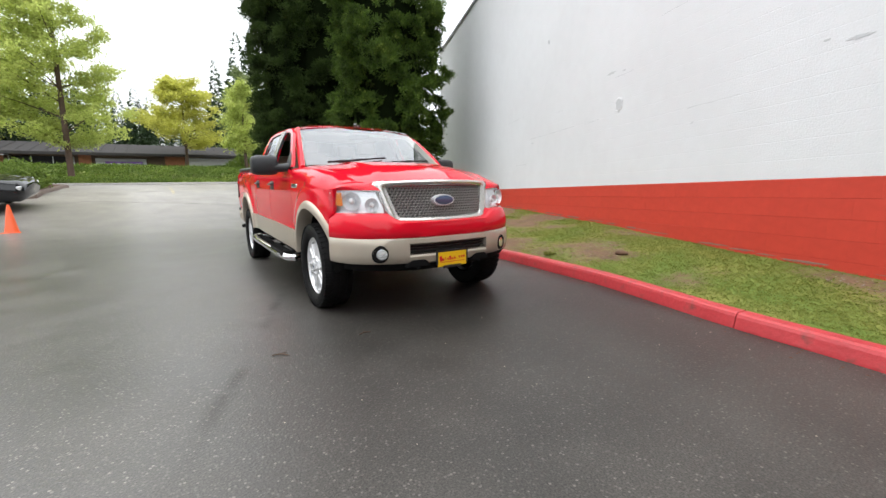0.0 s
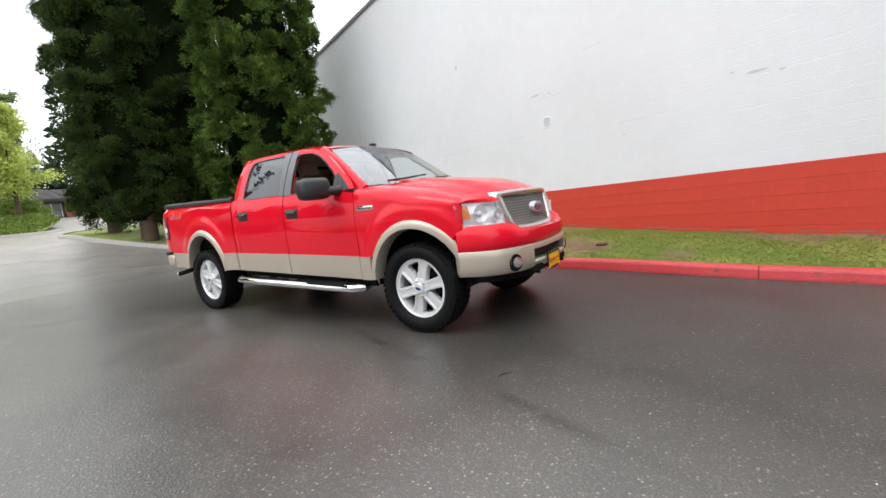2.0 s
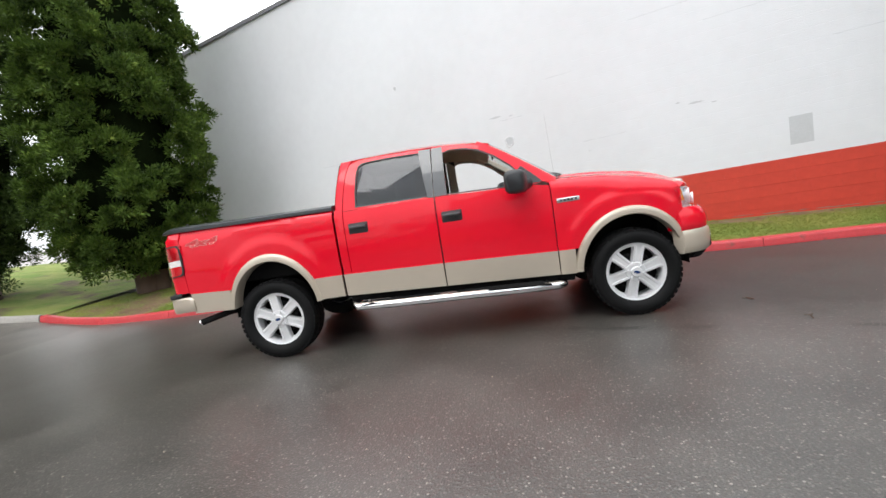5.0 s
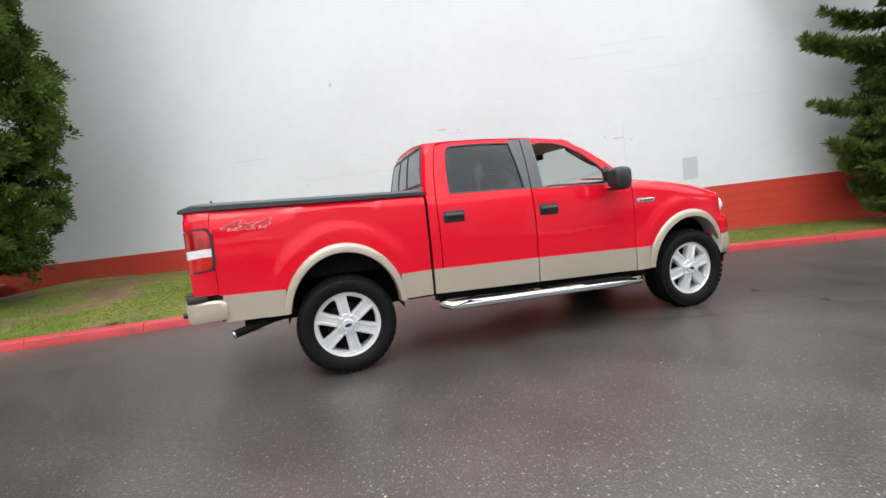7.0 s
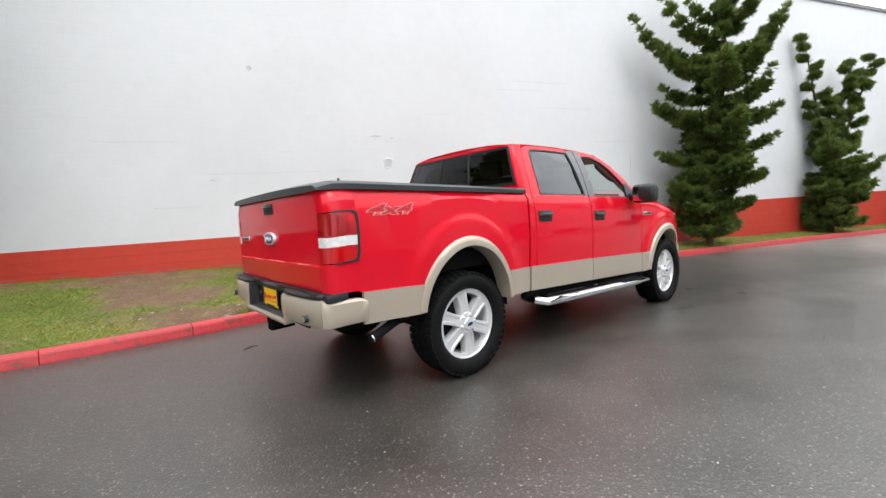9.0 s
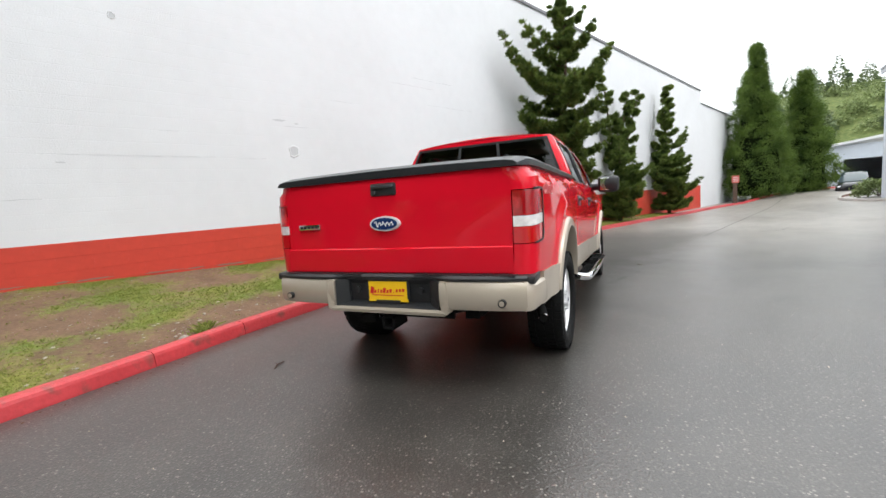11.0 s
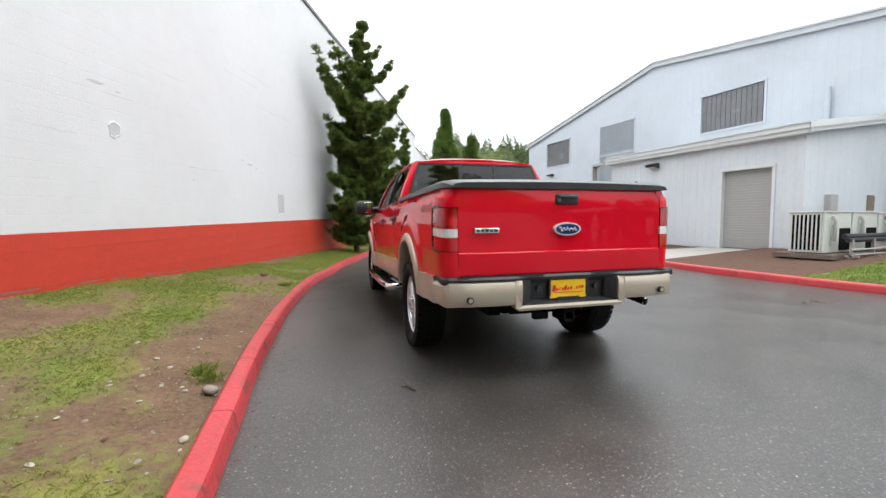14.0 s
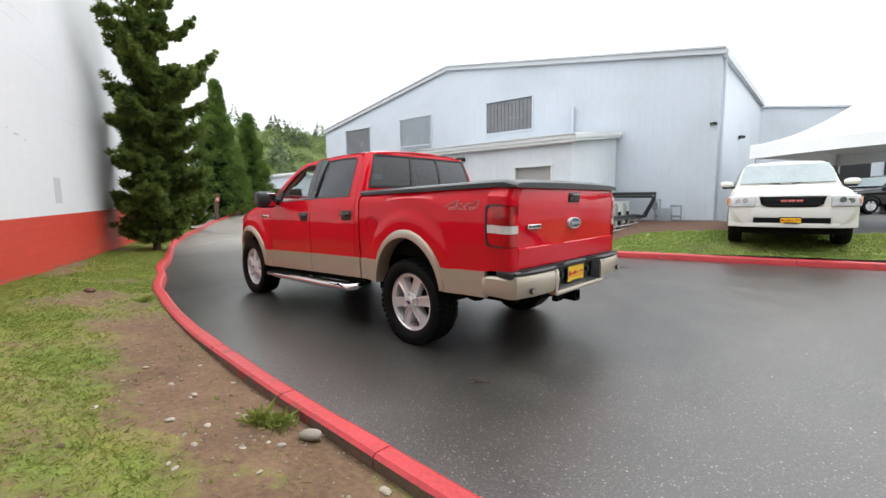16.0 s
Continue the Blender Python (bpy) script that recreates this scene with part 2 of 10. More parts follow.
M = {
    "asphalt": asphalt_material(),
    "turf": turf_material("patchy_turf", (0.125, 0.178, 0.034), (0.215, 0.215, 0.052), (0.155, 0.096, 0.060), 0.28, 0.72, attr="cover"),
    "lawn": turf_material("mown_lawn", (0.135, 0.200, 0.042), (0.215, 0.235, 0.068), (0.13, 0.10, 0.065), 0.32, 0.45, scale=1.1),
    "hill": turf_material("rough_hill_grass", (0.07, 0.10, 0.028), (0.13, 0.155, 0.05), (0.09, 0.08, 0.05), 0.3, 0.45, scale=0.12),
    "soil": material("red_brown_bark", (0.105, 0.060, 0.043), 0.95, vary=0.4, scale=9, bump=1.0, bump_scale=40, spec=0.2),
    "wall_white": material("white_painted_block", (0.67, 0.68, 0.695), 0.55, vary=0.03, scale=0.5, bump=0.25, bump_scale=50,
                           color2=(0.62, 0.625, 0.635), mask_scale=0.35, mask=(0.45, 0.75)),
    "wall_red": material("red_painted_block", (0.51, 0.050, 0.031), 0.5, spec=0.25, vary=0.10, scale=1.2, bump=0.25, bump_scale=50,
                         color2=(0.50, 0.075, 0.048), mask_scale=0.8, mask=(0.45, 0.7)),
    "block_red": material("red_painted_single_block", (0.52, 0.055, 0.034), 0.5, spec=0.25, vary=0.09, scale=1.3, bump=0.25, bump_scale=50, random_part=0.025),
    "bare_block": material("bare_concrete_block", (0.24, 0.15, 0.12), 0.95, spec=0.1, vary=0.2, scale=6, bump=0.8, bump_scale=40),
    "kerb_red": material("red_painted_concrete", (0.47, 0.042, 0.048), 0.42, vary=0.16, scale=3, bump=0.5, bump_scale=35, random_part=0.07,
                         color2=(0.20, 0.05, 0.042), mask_scale=6.0, mask=(0.60, 0.72)),
    "soiled_concrete": material("soiled_concrete", (0.16, 0.11, 0.085), 0.9, vary=0.3, scale=6, bump=0.7, bump_scale=45,
                                color2=(0.30, 0.07, 0.06), mask_scale=4, mask=(0.5, 0.65)),
    "planter_kerb": material("soiled_brown_kerb", (0.155, 0.115, 0.095), 0.85, vary=0.25, scale=4, bump=0.5, bump_scale=45),
    "concrete": material("grey_concrete", (0.36, 0.34, 0.31), 0.8, vary=0.15, scale=2.5, bump=0.4, bump_scale=45),
    "siding": material("pale_blue_steel_siding", (0.51, 0.56, 0.62), 0.45, vary=0.035, scale=0.7,
                       color2=(0.47, 0.515, 0.565), mask_scale=0.5, mask=(0.45, 0.7)),
    "siding_pale": material("pale_white_steel_siding", (0.60, 0.64, 0.675), 0.45, vary=0.035, scale=0.7, color2=(0.55, 0.585, 0.62), mask_scale=0.5, mask=(0.45, 0.7)),
    "trim": material("off_white_trim", (0.64, 0.66, 0.66), 0.5, vary=0.04, scale=2),
    "brown_box": material("brown_painted_steel", (0.22, 0.165, 0.12), 0.5, vary=0.2, scale=6),
    "rake": material("pale_grey_rake_trim", (0.50, 0.53, 0.56), 0.5, vary=0.06, scale=2),
    "dark_trim": material("dark_grey_coping", (0.16, 0.16, 0.17), 0.5, vary=0.1, scale=3),
    "shutter": material("grey_roller_door", (0.36, 0.355, 0.34), 0.5, vary=0.05, scale=2),
    "dark_glass": material("dusty_window_sheet", (0.16, 0.165, 0.175), 0.25, vary=0.2, scale=1.5),
    "black": material("black_plastic", (0.012, 0.012, 0.013), 0.42, vary=0.15, scale=10),
    "crack": material("open_asphalt_crack", (0.016, 0.015, 0.014), 0.6, vary=0.3, scale=12, bump=0.6, bump_scale=60),
    "line_paint": material("worn_yellow_line", (0.46, 0.40, 0.26), 0.6, vary=0.3, scale=5, color2=(0.10, 0.10, 0.095), mask_scale=6, mask=(0.5, 0.62)),
    "pebble": material("pale_pebble", (0.36, 0.31, 0.25), 0.75, vary=0.25, scale=14, bump=0.4, bump_scale=40, random_part=0.35),
    "patch_grey": material("grey_patch_paint", (0.49, 0.50, 0.51), 0.6, vary=0.06, scale=3, bump=0.25, bump_scale=50),
    "litter": material("brown_leaf_litter", (0.11, 0.06, 0.035), 0.85, vary=0.4, scale=20, random_part=0.4),
    "dark": material("deep_interior", (0.02, 0.02, 0.022), 0.9, vary=0.1),
}


# ---- building blocks ----
def part(name, bm, mat, parent=None, label="", smooth=False):
    """Links a bmesh as one mesh object, under a thing or a part when given."""
    me = bpy.data.meshes.new(name)
    bm.normal_update()
    bm.to_mesh(me)
    bm.free()
    if smooth:
        me.shade_smooth()
        me.set_sharp_from_angle(angle=radians(38))
    for mm in (mat if isinstance(mat, (list, tuple)) else [mat]):
        me.materials.append(mm)
    ob = new(name, me)
    if parent is not None:
        ob.parent = parent
    if label:
        tagged(ob, label)
    return ob


def empty(name, label, category, group="", kind="", at=(0, 0, 0), turn=0.0):
    ob = new(name)
    ob.matrix_world = pose(*at, 0, 0, turn)
    ob.empty_display_size = 0.2
    return tagged(ob, label, category, group, kind)


def box(bm, lo, hi, bevel=0.0, m=None):
    """Adds a box between two corners, its edges rounded."""
    r = bmesh.ops.create_cube(bm, size=1.0)
    vs = r["verts"]
    s = Matrix.Translation([(a + c) / 2 for a, c in zip(lo, hi)]) @ Matrix.Diagonal((*[abs(c - a) for a, c in zip(lo, hi)], 1))
    bmesh.ops.transform(bm, matrix=s, verts=vs)
    if bevel:
        es = list({e for v in vs for e in v.link_edges})
        rr = bmesh.ops.bevel(bm, geom=es, offset=bevel, segments=2, profile=0.5, affect="EDGES")
        vs = list({v for f in rr["faces"] for v in f.verts} | {v for v in vs if v.is_valid})
    if m is not None:
        bmesh.ops.transform(bm, matrix=m, verts=vs)
    return vs


def tube(bm, pts, radius, sides=10, cap=True):
    """Adds a round bar along points; radius may be one value or a list."""
    pts = [Vector(p) for p in pts]
    rs = radius if isinstance(radius, (list, tuple)) else [radius] * len(pts)
    rings = []
    side = None
    for i, p in enumerate(pts):
        d = (pts[min(i + 1, len(pts) - 1)] - pts[max(i - 1, 0)]).normalized()
        if side is None:
            side = d.orthogonal().normalized()
        side = (side - d * side.dot(d)).normalized()
        up = d.cross(side)
        rings.append([bm.verts.new(p + (side * math.cos(a) + up * math.sin(a)) * rs[i])
                      for a in (2 * math.pi * k / sides for k in range(sides))])
    for a, c in zip(rings, rings[1:]):
        for k in range(sides):
            bm.faces.new((a[k], a[(k + 1) % sides], c[(k + 1) % sides], c[k]))
    if cap:
        bm.faces.new(list(reversed(rings[0])))
        bm.faces.new(rings[-1])


def prism(bm, outline, vec):
    """Adds a solid: a flat outline of 3D points pushed along vec."""
    a = [bm.verts.new(Vector(p)) for p in outline]
    c = [bm.verts.new(Vector(p) + Vector(vec)) for p in outline]
    f1, f2 = bm.faces.new(a), bm.faces.new(list(reversed(c)))
    for i in range(len(a)):
        j = (i + 1) % len(a)
        bm.faces.new((a[j], a[i], c[i], c[j]))
    bmesh.ops.recalc_face_normals(bm, faces=bm.faces[:])
    return f1, f2


def loft(bm, rings, closed=False, cap=False):
    """Adds a skin over rows of points of equal count."""
    vs = [[bm.verts.new(Vector(p)) for p in r] for r in rings]
    k = len(vs[0])
    faces = []
    for a, c in zip(vs, vs[1:]):
        for i in range(k if closed else k - 1):
            j = (i + 1) % k
            faces.append(bm.faces.new((a[i], a[j], c[j], c[i])))
    if cap:
        bm.faces.new(list(reversed(vs[0])))
        bm.faces.new(vs[-1])
    return vs, faces


def interp(x, xs, ys):
    return float(np.interp(x, xs, ys))


def smooth_line(pts, step):
    """A Catmull-Rom line through plan points, resampled at about the given step."""
    p = [Vector((*q, 0)) if len(q) == 2 else Vector(q) for q in pts]
    p = [p[0] * 2 - p[1]] + p + [p[-1] * 2 - p[-2]]
    out = []
    for i in range(1, len(p) - 2):
        k = max(1, round((p[i + 1] - p[i]).length / step))
        for j in range(k):
            t = j / k
            out.append(0.5 * (2 * p[i] + (p[i + 1] - p[i - 1]) * t + (2 * p[i - 1] - 5 * p[i] + 4 * p[i + 1] - p[i + 2]) * t * t
                              + (3 * p[i] - p[i - 1] - 3 * p[i + 1] + p[i + 2]) * t ** 3))
    out.append(p[-2])
    return out


# ---- ground ----
def ground_z(x, y):
    """The lot is level round the truck, climbs to the west and very gently to the east."""
    z = interp(x, (-400, -60, -42, -34, -26, -18, -15, -12, -10, -8.5, -7, 10, 20, 30, 45, 60, 400),
                  (9, 4.0, 3.0, 2.1, 1.44, 1.24, 1.05, 0.58, 0.28, 0.09, 0, 0, 0.04, 0.14, 0.36, 0.6, 5))
    return z + interp(y, (-60, -14, -12, -8.5), (0.7, 0.46, 0.36, 0))


def build_ground():
    xs = sorted(set([-400, -250, -160, -110, -80, -60, -50] + [float(v) for v in np.arange(-45, 62, 1.5)] + [80, 120, 180, 260, 400]))
    ys = [-400, -250, -160, -100, -70, -50, -38, -28, -20, -16, -14, -12, -10, -8.5, -5, -2, 0, 2, 5, 9, 14, 20, 28, 40, 60, 100, 160, 250, 400]
    bm = bmesh.new()
    g = [[bm.verts.new((x, y, ground_z(x, y))) for y in ys] for x in xs]
    for i in range(len(xs) - 1):
        for j in range(len(ys) - 1):
            bm.faces.new((g[i][j], g[i + 1][j], g[i + 1][j + 1], g[i][j + 1]))
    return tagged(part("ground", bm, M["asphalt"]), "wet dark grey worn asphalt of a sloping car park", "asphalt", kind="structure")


build_ground()

# ---- the big block wall ----
WALL_P = Vector((1.150, 4.480, 0))
WALL_D = Vector((0.940, -0.341, 0)).normalized()
WALL_N = Vector((-WALL_D.y, WALL_D.x, 0)) * -1  # towards the road
RISE = 0.018
RED_Z, ROOF_Z = 1.105, 7.40


def on_wall(s, z, out=0.0):
    """A point of the wall's face: s metres along it, z above the lot at s = 0, out metres proud."""
    return WALL_P + WALL_D * s + WALL_N * out + Vector((0, 0, z + RISE * s))


def block_wall(name, s0, s1, top, label, red=True):
    """Painted concrete-block wall, its courses 0.2 m high with tooled joints, 0.3 m thick."""
    bm = bmesh.new()
    prof, slot = [(-0.6, 0.0)], []
    z = RED_Z - 0.2 * 8
    while z < top - 0.12:
        nz = min(z + 0.2, top)
        dp = -0.003 if nz < RED_Z + 0.01 else -0.0008
        prof += [(z + 0.006, dp), (z + 0.010, 0.0), (nz - 0.001, 0.0), (nz + 0.002, dp)]
        z = nz
    prof += [(top, 0.0), (top, -0.3), (-0.6, -0.3)]
    n = max(2, round((s1 - s0) / 4))
    rings = [[on_wall(s0 + (s1 - s0) * i / n, pz, o) for pz, o in prof] for i in range(n + 1)]
    vs, faces = loft(bm, rings, cap=False)
    k = len(prof) - 1
    for idx, f in enumerate(faces):
        zc = (prof[idx % k][0] + prof[idx % k + 1][0]) / 2
        f.material_index = 1 if (red and zc < RED_Z and idx % k < k - 1) else 0
    bm.faces.new(list(reversed(vs[0])))
    bm.faces.new(vs[-1])
    bmesh.ops.recalc_face_normals(bm, faces=bm.faces[:])
    return tagged(part(name, bm, [M["wall_white"], M["wall_red"]]), label, "wall", kind="structure")


S_END = 29.3
wall_north = block_wall("wall_north", -13.5, S_END, ROOF_Z, "tall white painted block wall with a red painted base")
wall_far = block_wall("wall_north_far", S_END + 0.0, 42.0, ROOF_Z - 0.82, "lower white painted block wall at the far end", red=False)
bm = bmesh.new()
for s0, s1, top in ((-13.6, S_END, ROOF_Z), (S_END + 0.02, 42.0, ROOF_Z - 0.82)):
    loft(bm, [[on_wall(s, top + z, o) for z, o in ((0.003, 0.03), (-0.07, 0.03), (-0.07, 0.045), (0.03, 0.045), (0.03, -0.35), (0.003, -0.35))]
              for s in np.linspace(s0, s1, 12)], closed=True, cap=True)
bmesh.ops.recalc_face_normals(bm, faces=bm.faces[:])
tagged(part("wall_coping", bm, M["dark_trim"]), "thin dark metal coping along the wall top", "coping", kind="structure")
# the unseen sides and roof that close the hall
bm = bmesh.new()
for s in (-13.5, 42.0):
    p, q = on_wall(s, 0, -0.31), on_wall(s, 0, -30)
    prism(bm, [p + Vector((0, 0, -1)), q + Vector((0, 0, -1)), q + Vector((0, 0, 7.4)), p + Vector((0, 0, 7.4))], WALL_D * (0.3 if s < 0 else -0.3))
prism(bm, [on_wall(-13.2, 6.4, -0.32), on_wall(41.7, 6.4, -0.32), on_wall(41.7, 6.4, -30), on_wall(-13.2, 6.4, -30)], (0, 0, 0.2))
tagged(part("wall_hall", bm, M["wall_white"]), "plain side walls and flat roof of the hall", "wall", kind="structure")


# spalls, scars and a bricked-up panel on the wall's face
def wall_scar(s, z, w, h, seed, mat, label, depth=0.006):
    """A ragged flake of lost paint or render, a few millimetres proud."""
    rnd = random.Random(seed)
    bm = bmesh.new()
    k = 26
    ring = []
    for i in range(k):
        a = 2 * math.pi * i / k
        r = 0.55 + 0.45 * rnd.random()
        ring.append((s + math.cos(a) * w / 2 * r, z + math.sin(a) * h / 2 * r))
    outer = [bm.verts.new(on_wall(a, b, depth * 0.6)) for a, b in ring]
    inner = [bm.verts.new(on_wall(s + (a - s) * 0.8, z + (b - z) * 0.8, depth)) for a, b in ring]
    for i in range(k):
        bm.faces.new((outer[i], outer[(i + 1) % k], inner[(i + 1) % k], inner[i]))
    bm.faces.new(inner)
    bmesh.ops.recalc_face_normals(bm, faces=bm.faces[:])
    return part("scar", bm, mat, wall_north, label)


def flake_ring(s, z, r, seed):
    """A spall: a hollow of bare block inside a raised ragged lip of old paint."""
    rnd = random.Random(seed)
    k = 16
    rr = [r * (0.75 + 0.35 * rnd.random()) for _ in range(k)]
    pt = lambda i, f, o: on_wall(s + math.cos(2 * math.pi * i / k) * rr[i % k] * f * 0.85, z + math.sin(2 * math.pi * i / k) * rr[i % k] * f, o)
    bm = bmesh.new()
    loft(bm, [[pt(i, f, o) for i in range(k)] for f, o in ((1.25, 0.001), (1.12, 0.007), (1.0, 0.010), (0.9, 0.004))], closed=True)
    bmesh.ops.recalc_face_normals(bm, faces=bm.faces[:])
    lip = part("scar", bm, M["wall_white"], wall_north, "flaking white paint round a spall")
    bm = bmesh.new()
    bm.faces.new([bm.verts.new(pt(i, 0.92, 0.0035)) for i in range(k)])
    bmesh.ops.recalc_face_normals(bm, faces=bm.faces[:])
    part("bare_patch", bm, M["patch_grey"], lip, "bare grey block inside a spall")


flake_ring(0.0, 2.45, 0.11, 1)
flake_ring(-2.62, 4.31, 0.05, 2)
for q, (s, z, w, h) in enumerate(((-0.25, 3.02, 0.30, 0.05), (0.1, 2.98, 0.12, 0.03), (3.48, 2.36, 0.26, 0.05), (3.75, 2.30, 0.10, 0.03), (3.2, 2.42, 0.08, 0.03), (1.6, 1.9, 0.07, 0.02), (-3.4, 2.2, 0.12, 0.03))):
    wall_scar(s, z, w, h, 20 + q, M["patch_grey"], "small grey paint scar", 0.003)
# hairline cracks along the bed joints of the white part
def hairline(s0, s1, z, seed, width=0.008):
    rnd = random.Random(seed)
    bm = bmesh.new()
    rows, q = [], s0
    while q < s1:
        zz = z + rnd.uniform(-0.006, 0.006)
        w = width * rnd.uniform(0.25, 1.2) / 2
        rows.append([on_wall(q, zz - w, 0.0022), on_wall(q, zz + w, 0.0022)])
        q += rnd.uniform(0.03, 0.12)
    loft(bm, rows)
    bmesh.ops.recalc_face_normals(bm, faces=bm.faces[:])
    part("hairline", bm, M["patch_grey"], wall_north, "thin grey crack in the paint")


for q, (s0, s1, z) in enumerate(((3.2, 4.6, 4.31), (3.7, 5.4, 3.71), (2.5, 3.9, 4.11), (-1.1, -0.5, 2.30), (-3.6, -1.4, 2.31), (-0.15, 0.35, 2.92), (-2.2, -1.9, 2.71), (1.5, 2.4, 2.11), (-5.2, -3.9, 2.91), (0.9, 1.5, 3.51), (5.4, 6.6, 2.9), (-4.4, -3.6, 1.71))):
    hairline(s0, s1, z, 60 + q)
# grey patch panel on the white part
bm = bmesh.new()
prism(bm, [on_wall(a, b, 0.004) for a, b in ((4.77, 1.31), (5.08, 1.31), (5.08, 1.77), (4.77, 1.77))], WALL_N * -0.003)
part("patch", bm, M["patch_grey"], wall_north, "grey painted patch")
# flaking foot of the wall
rnd_f = random.Random(77)
s = -8.0
while s < 7.0:
    w = rnd_f.uniform(0.2, 0.7)
    wall_scar(s, interp(s, (-14, -10, -4, 0, 3, 6, 12, 30), (0.75, 0.52, 0.50, 0.42, 0.30, 0.27, 0.25, 0.2)) - RISE * s + 0.01, w, rnd_f.uniform(0.018, 0.035), 300 + int(s * 10), M["bare_block"], "flaked bare block at the wall foot", 0.0048)
    s += w * rnd_f.uniform(0.6, 1.4)


# ---- kerbs and planting strips ----
KERB_PLAN = [(-9.3, 2.90), (-7.5, 2.48), (-5.8, 2.30), (-4.3, 2.24), (-3.0, 2.26), (-1.9, 2.28), (-0.4, 2.25), (0.9, 2.16), (1.8, 2.06), (2.9, 1.90),
             (4.2, 1.56), (5.4, 1.33), (6.8, 0.88), (8.4, 0.45), (12, -0.55), (16, -2.0), (20, -3.65), (28, -6.9), (34, -10.0), (38, -12.8), (43, -18), (49, -26)]
KERB_H, KERB_W = 0.13, 0.15


def sweep_kerb(line, lo, hi, name, mat, parent, height=KERB_H, width=KERB_W, flip=1):
    """One cast kerb stone along line[lo:hi], its road edge rounded and slightly battered."""
    bm = bmesh.new()
    rings = []
    for i in range(lo, hi + 1):
        d = (line[min(i + 1, len(line) - 1)] - line[max(i - 1, 0)]).normalized()
        nrm = Vector((-d.y, d.x, 0)) * flip
        p = line[i].copy()
        if i == lo:
            p += d * 0.004
        if i == hi:
            p -= d * 0.004
        z0 = ground_z(p.x, p.y)
        run = p.x * 1.9 + p.y * 2.3
        w = 0.004 * math.sin(run * 1.3) + 0.002 * math.sin(run * 4.1)
        prof = [(0.0, -0.1), (0.004 + w, 0.02), (0.018 + w, height - 0.035), (0.028 + w, height - 0.012), (0.05 + w, height), (width - 0.02, height + 0.004), (width, height - 0.012), (width, -0.1)]
        rings.append([p + nrm * a + Vector((0, 0, z0 + b + 0.004 * math.sin(run * 0.9))) for a, b in prof])
    _, skin = loft(bm, rings, closed=True, cap=True)
    for idx, f in enumerate(skin):
        f.material_index = 1 if idx % len(prof) == 6 else 0
    bmesh.ops.recalc_face_normals(bm, faces=bm.faces[:])
    return part(name, bm, [mat, M["soiled_concrete"]], parent, smooth=False)


def kerb_run(plan, joints_m, name, label, mat, flip=1, step=0.25, at=(), **k):
    """A kerb as a row of separate stones with open joints."""
    line = smooth_line(plan, step)
    top = empty(name, label, "kerb", kind="structure")
    cuts, run, last = [0], 0.0, 0.0
    wait = list(at)
    for i in range(1, len(line)):
        run += (line[i] - line[i - 1]).length
        if wait:
            if line[i].x >= wait[0]:
                cuts.append(i)
                last = run
                wait.pop(0)
        elif run - last >= joints_m and len(line) - i > 3:
            cuts.append(i)
            last = run
    cuts.append(len(line) - 1)
    for a, c in zip(cuts, cuts[1:]):
        sweep_kerb(line, a, c, "kerb_stone", mat, top, flip=flip, **k)
    return line


kerb_line = kerb_run(KERB_PLAN, 2.05, "kerb_north", "chipped red painted concrete kerb beside the wall strip", M["kerb_red"], step=0.12, at=(-7.6, -5.9, -4.41, -3.2, -2.22, -0.9, 1.4, 4.21, 6.9))


def strip_between(name, line, far, mat, label, rows=14, z_far=None, bump=0.02, inset=0.13, up=0.115, kind="structure", category="grass"):
    """A lawn or soil strip from a kerb's back up to a far line, gently uneven."""
    bm = bmesh.new()
    rings = []
    for i, p in enumerate(line):
        d = (line[min(i + 1, len(line) - 1)] - line[max(i - 1, 0)]).normalized()
        q = far(p, d)
        dirv = (q - p)
        dirv.z = 0
        length = dirv.length
        dirv.normalize()
        a = p + dirv * inset
        z0 = ground_z(p.x, p.y) + (up(p.x) if callable(up) else up)
        ring = []
        for j in range(rows + 1):
            t = j / rows
            v = a.lerp(Vector((q.x, q.y, 0)), t)
            zz = z0 + (q.z - z0) * (t ** 0.8)
            zz += bump * (noise.noise((v.x * 0.8, v.y * 0.8, 0)) + 0.5 * noise.noise((v.x * 3, v.y * 3, 5))) * (0.0 if j in (0,) else 1)
            ring.append((v.x, v.y, zz))
        rings.append(ring)
    loft(bm, rings)
    bmesh.ops.recalc_face_normals(bm, faces=bm.faces[:])
    if bm.faces[0].normal.z < 0:
        bmesh.ops.reverse_faces(bm, faces=bm.faces[:])
    return tagged(part(name, bm, mat, smooth=True), label, category, kind=kind)


def wall_base_z(s):
    return interp(s, (-14, -10, -4, 0, 3, 6, 12, 30), (0.75, 0.52, 0.50, 0.42, 0.30, 0.27, 0.25, 0.2))


def to_wall(p, d):
    s = (Vector((p.x, p.y, 0)) - WALL_P).dot(WALL_D)
    q = WALL_P + WALL_D * s + WALL_N * -0.1
    return Vector((q.x, q.y, wall_base_z(s) - 0.02))


near_line = smooth_line(KERB_PLAN[:17], 0.12)
lawn_north = strip_between("lawn_north", near_line, to_wall, M["turf"], "patchy mossy grass with bare brown soil along the wall", rows=34,
                           up=lambda x: interp(x, (-9, -7, -1.5, 1.5, 30), (0.09, 0.05, 0.05, 0.10, 0.115)))


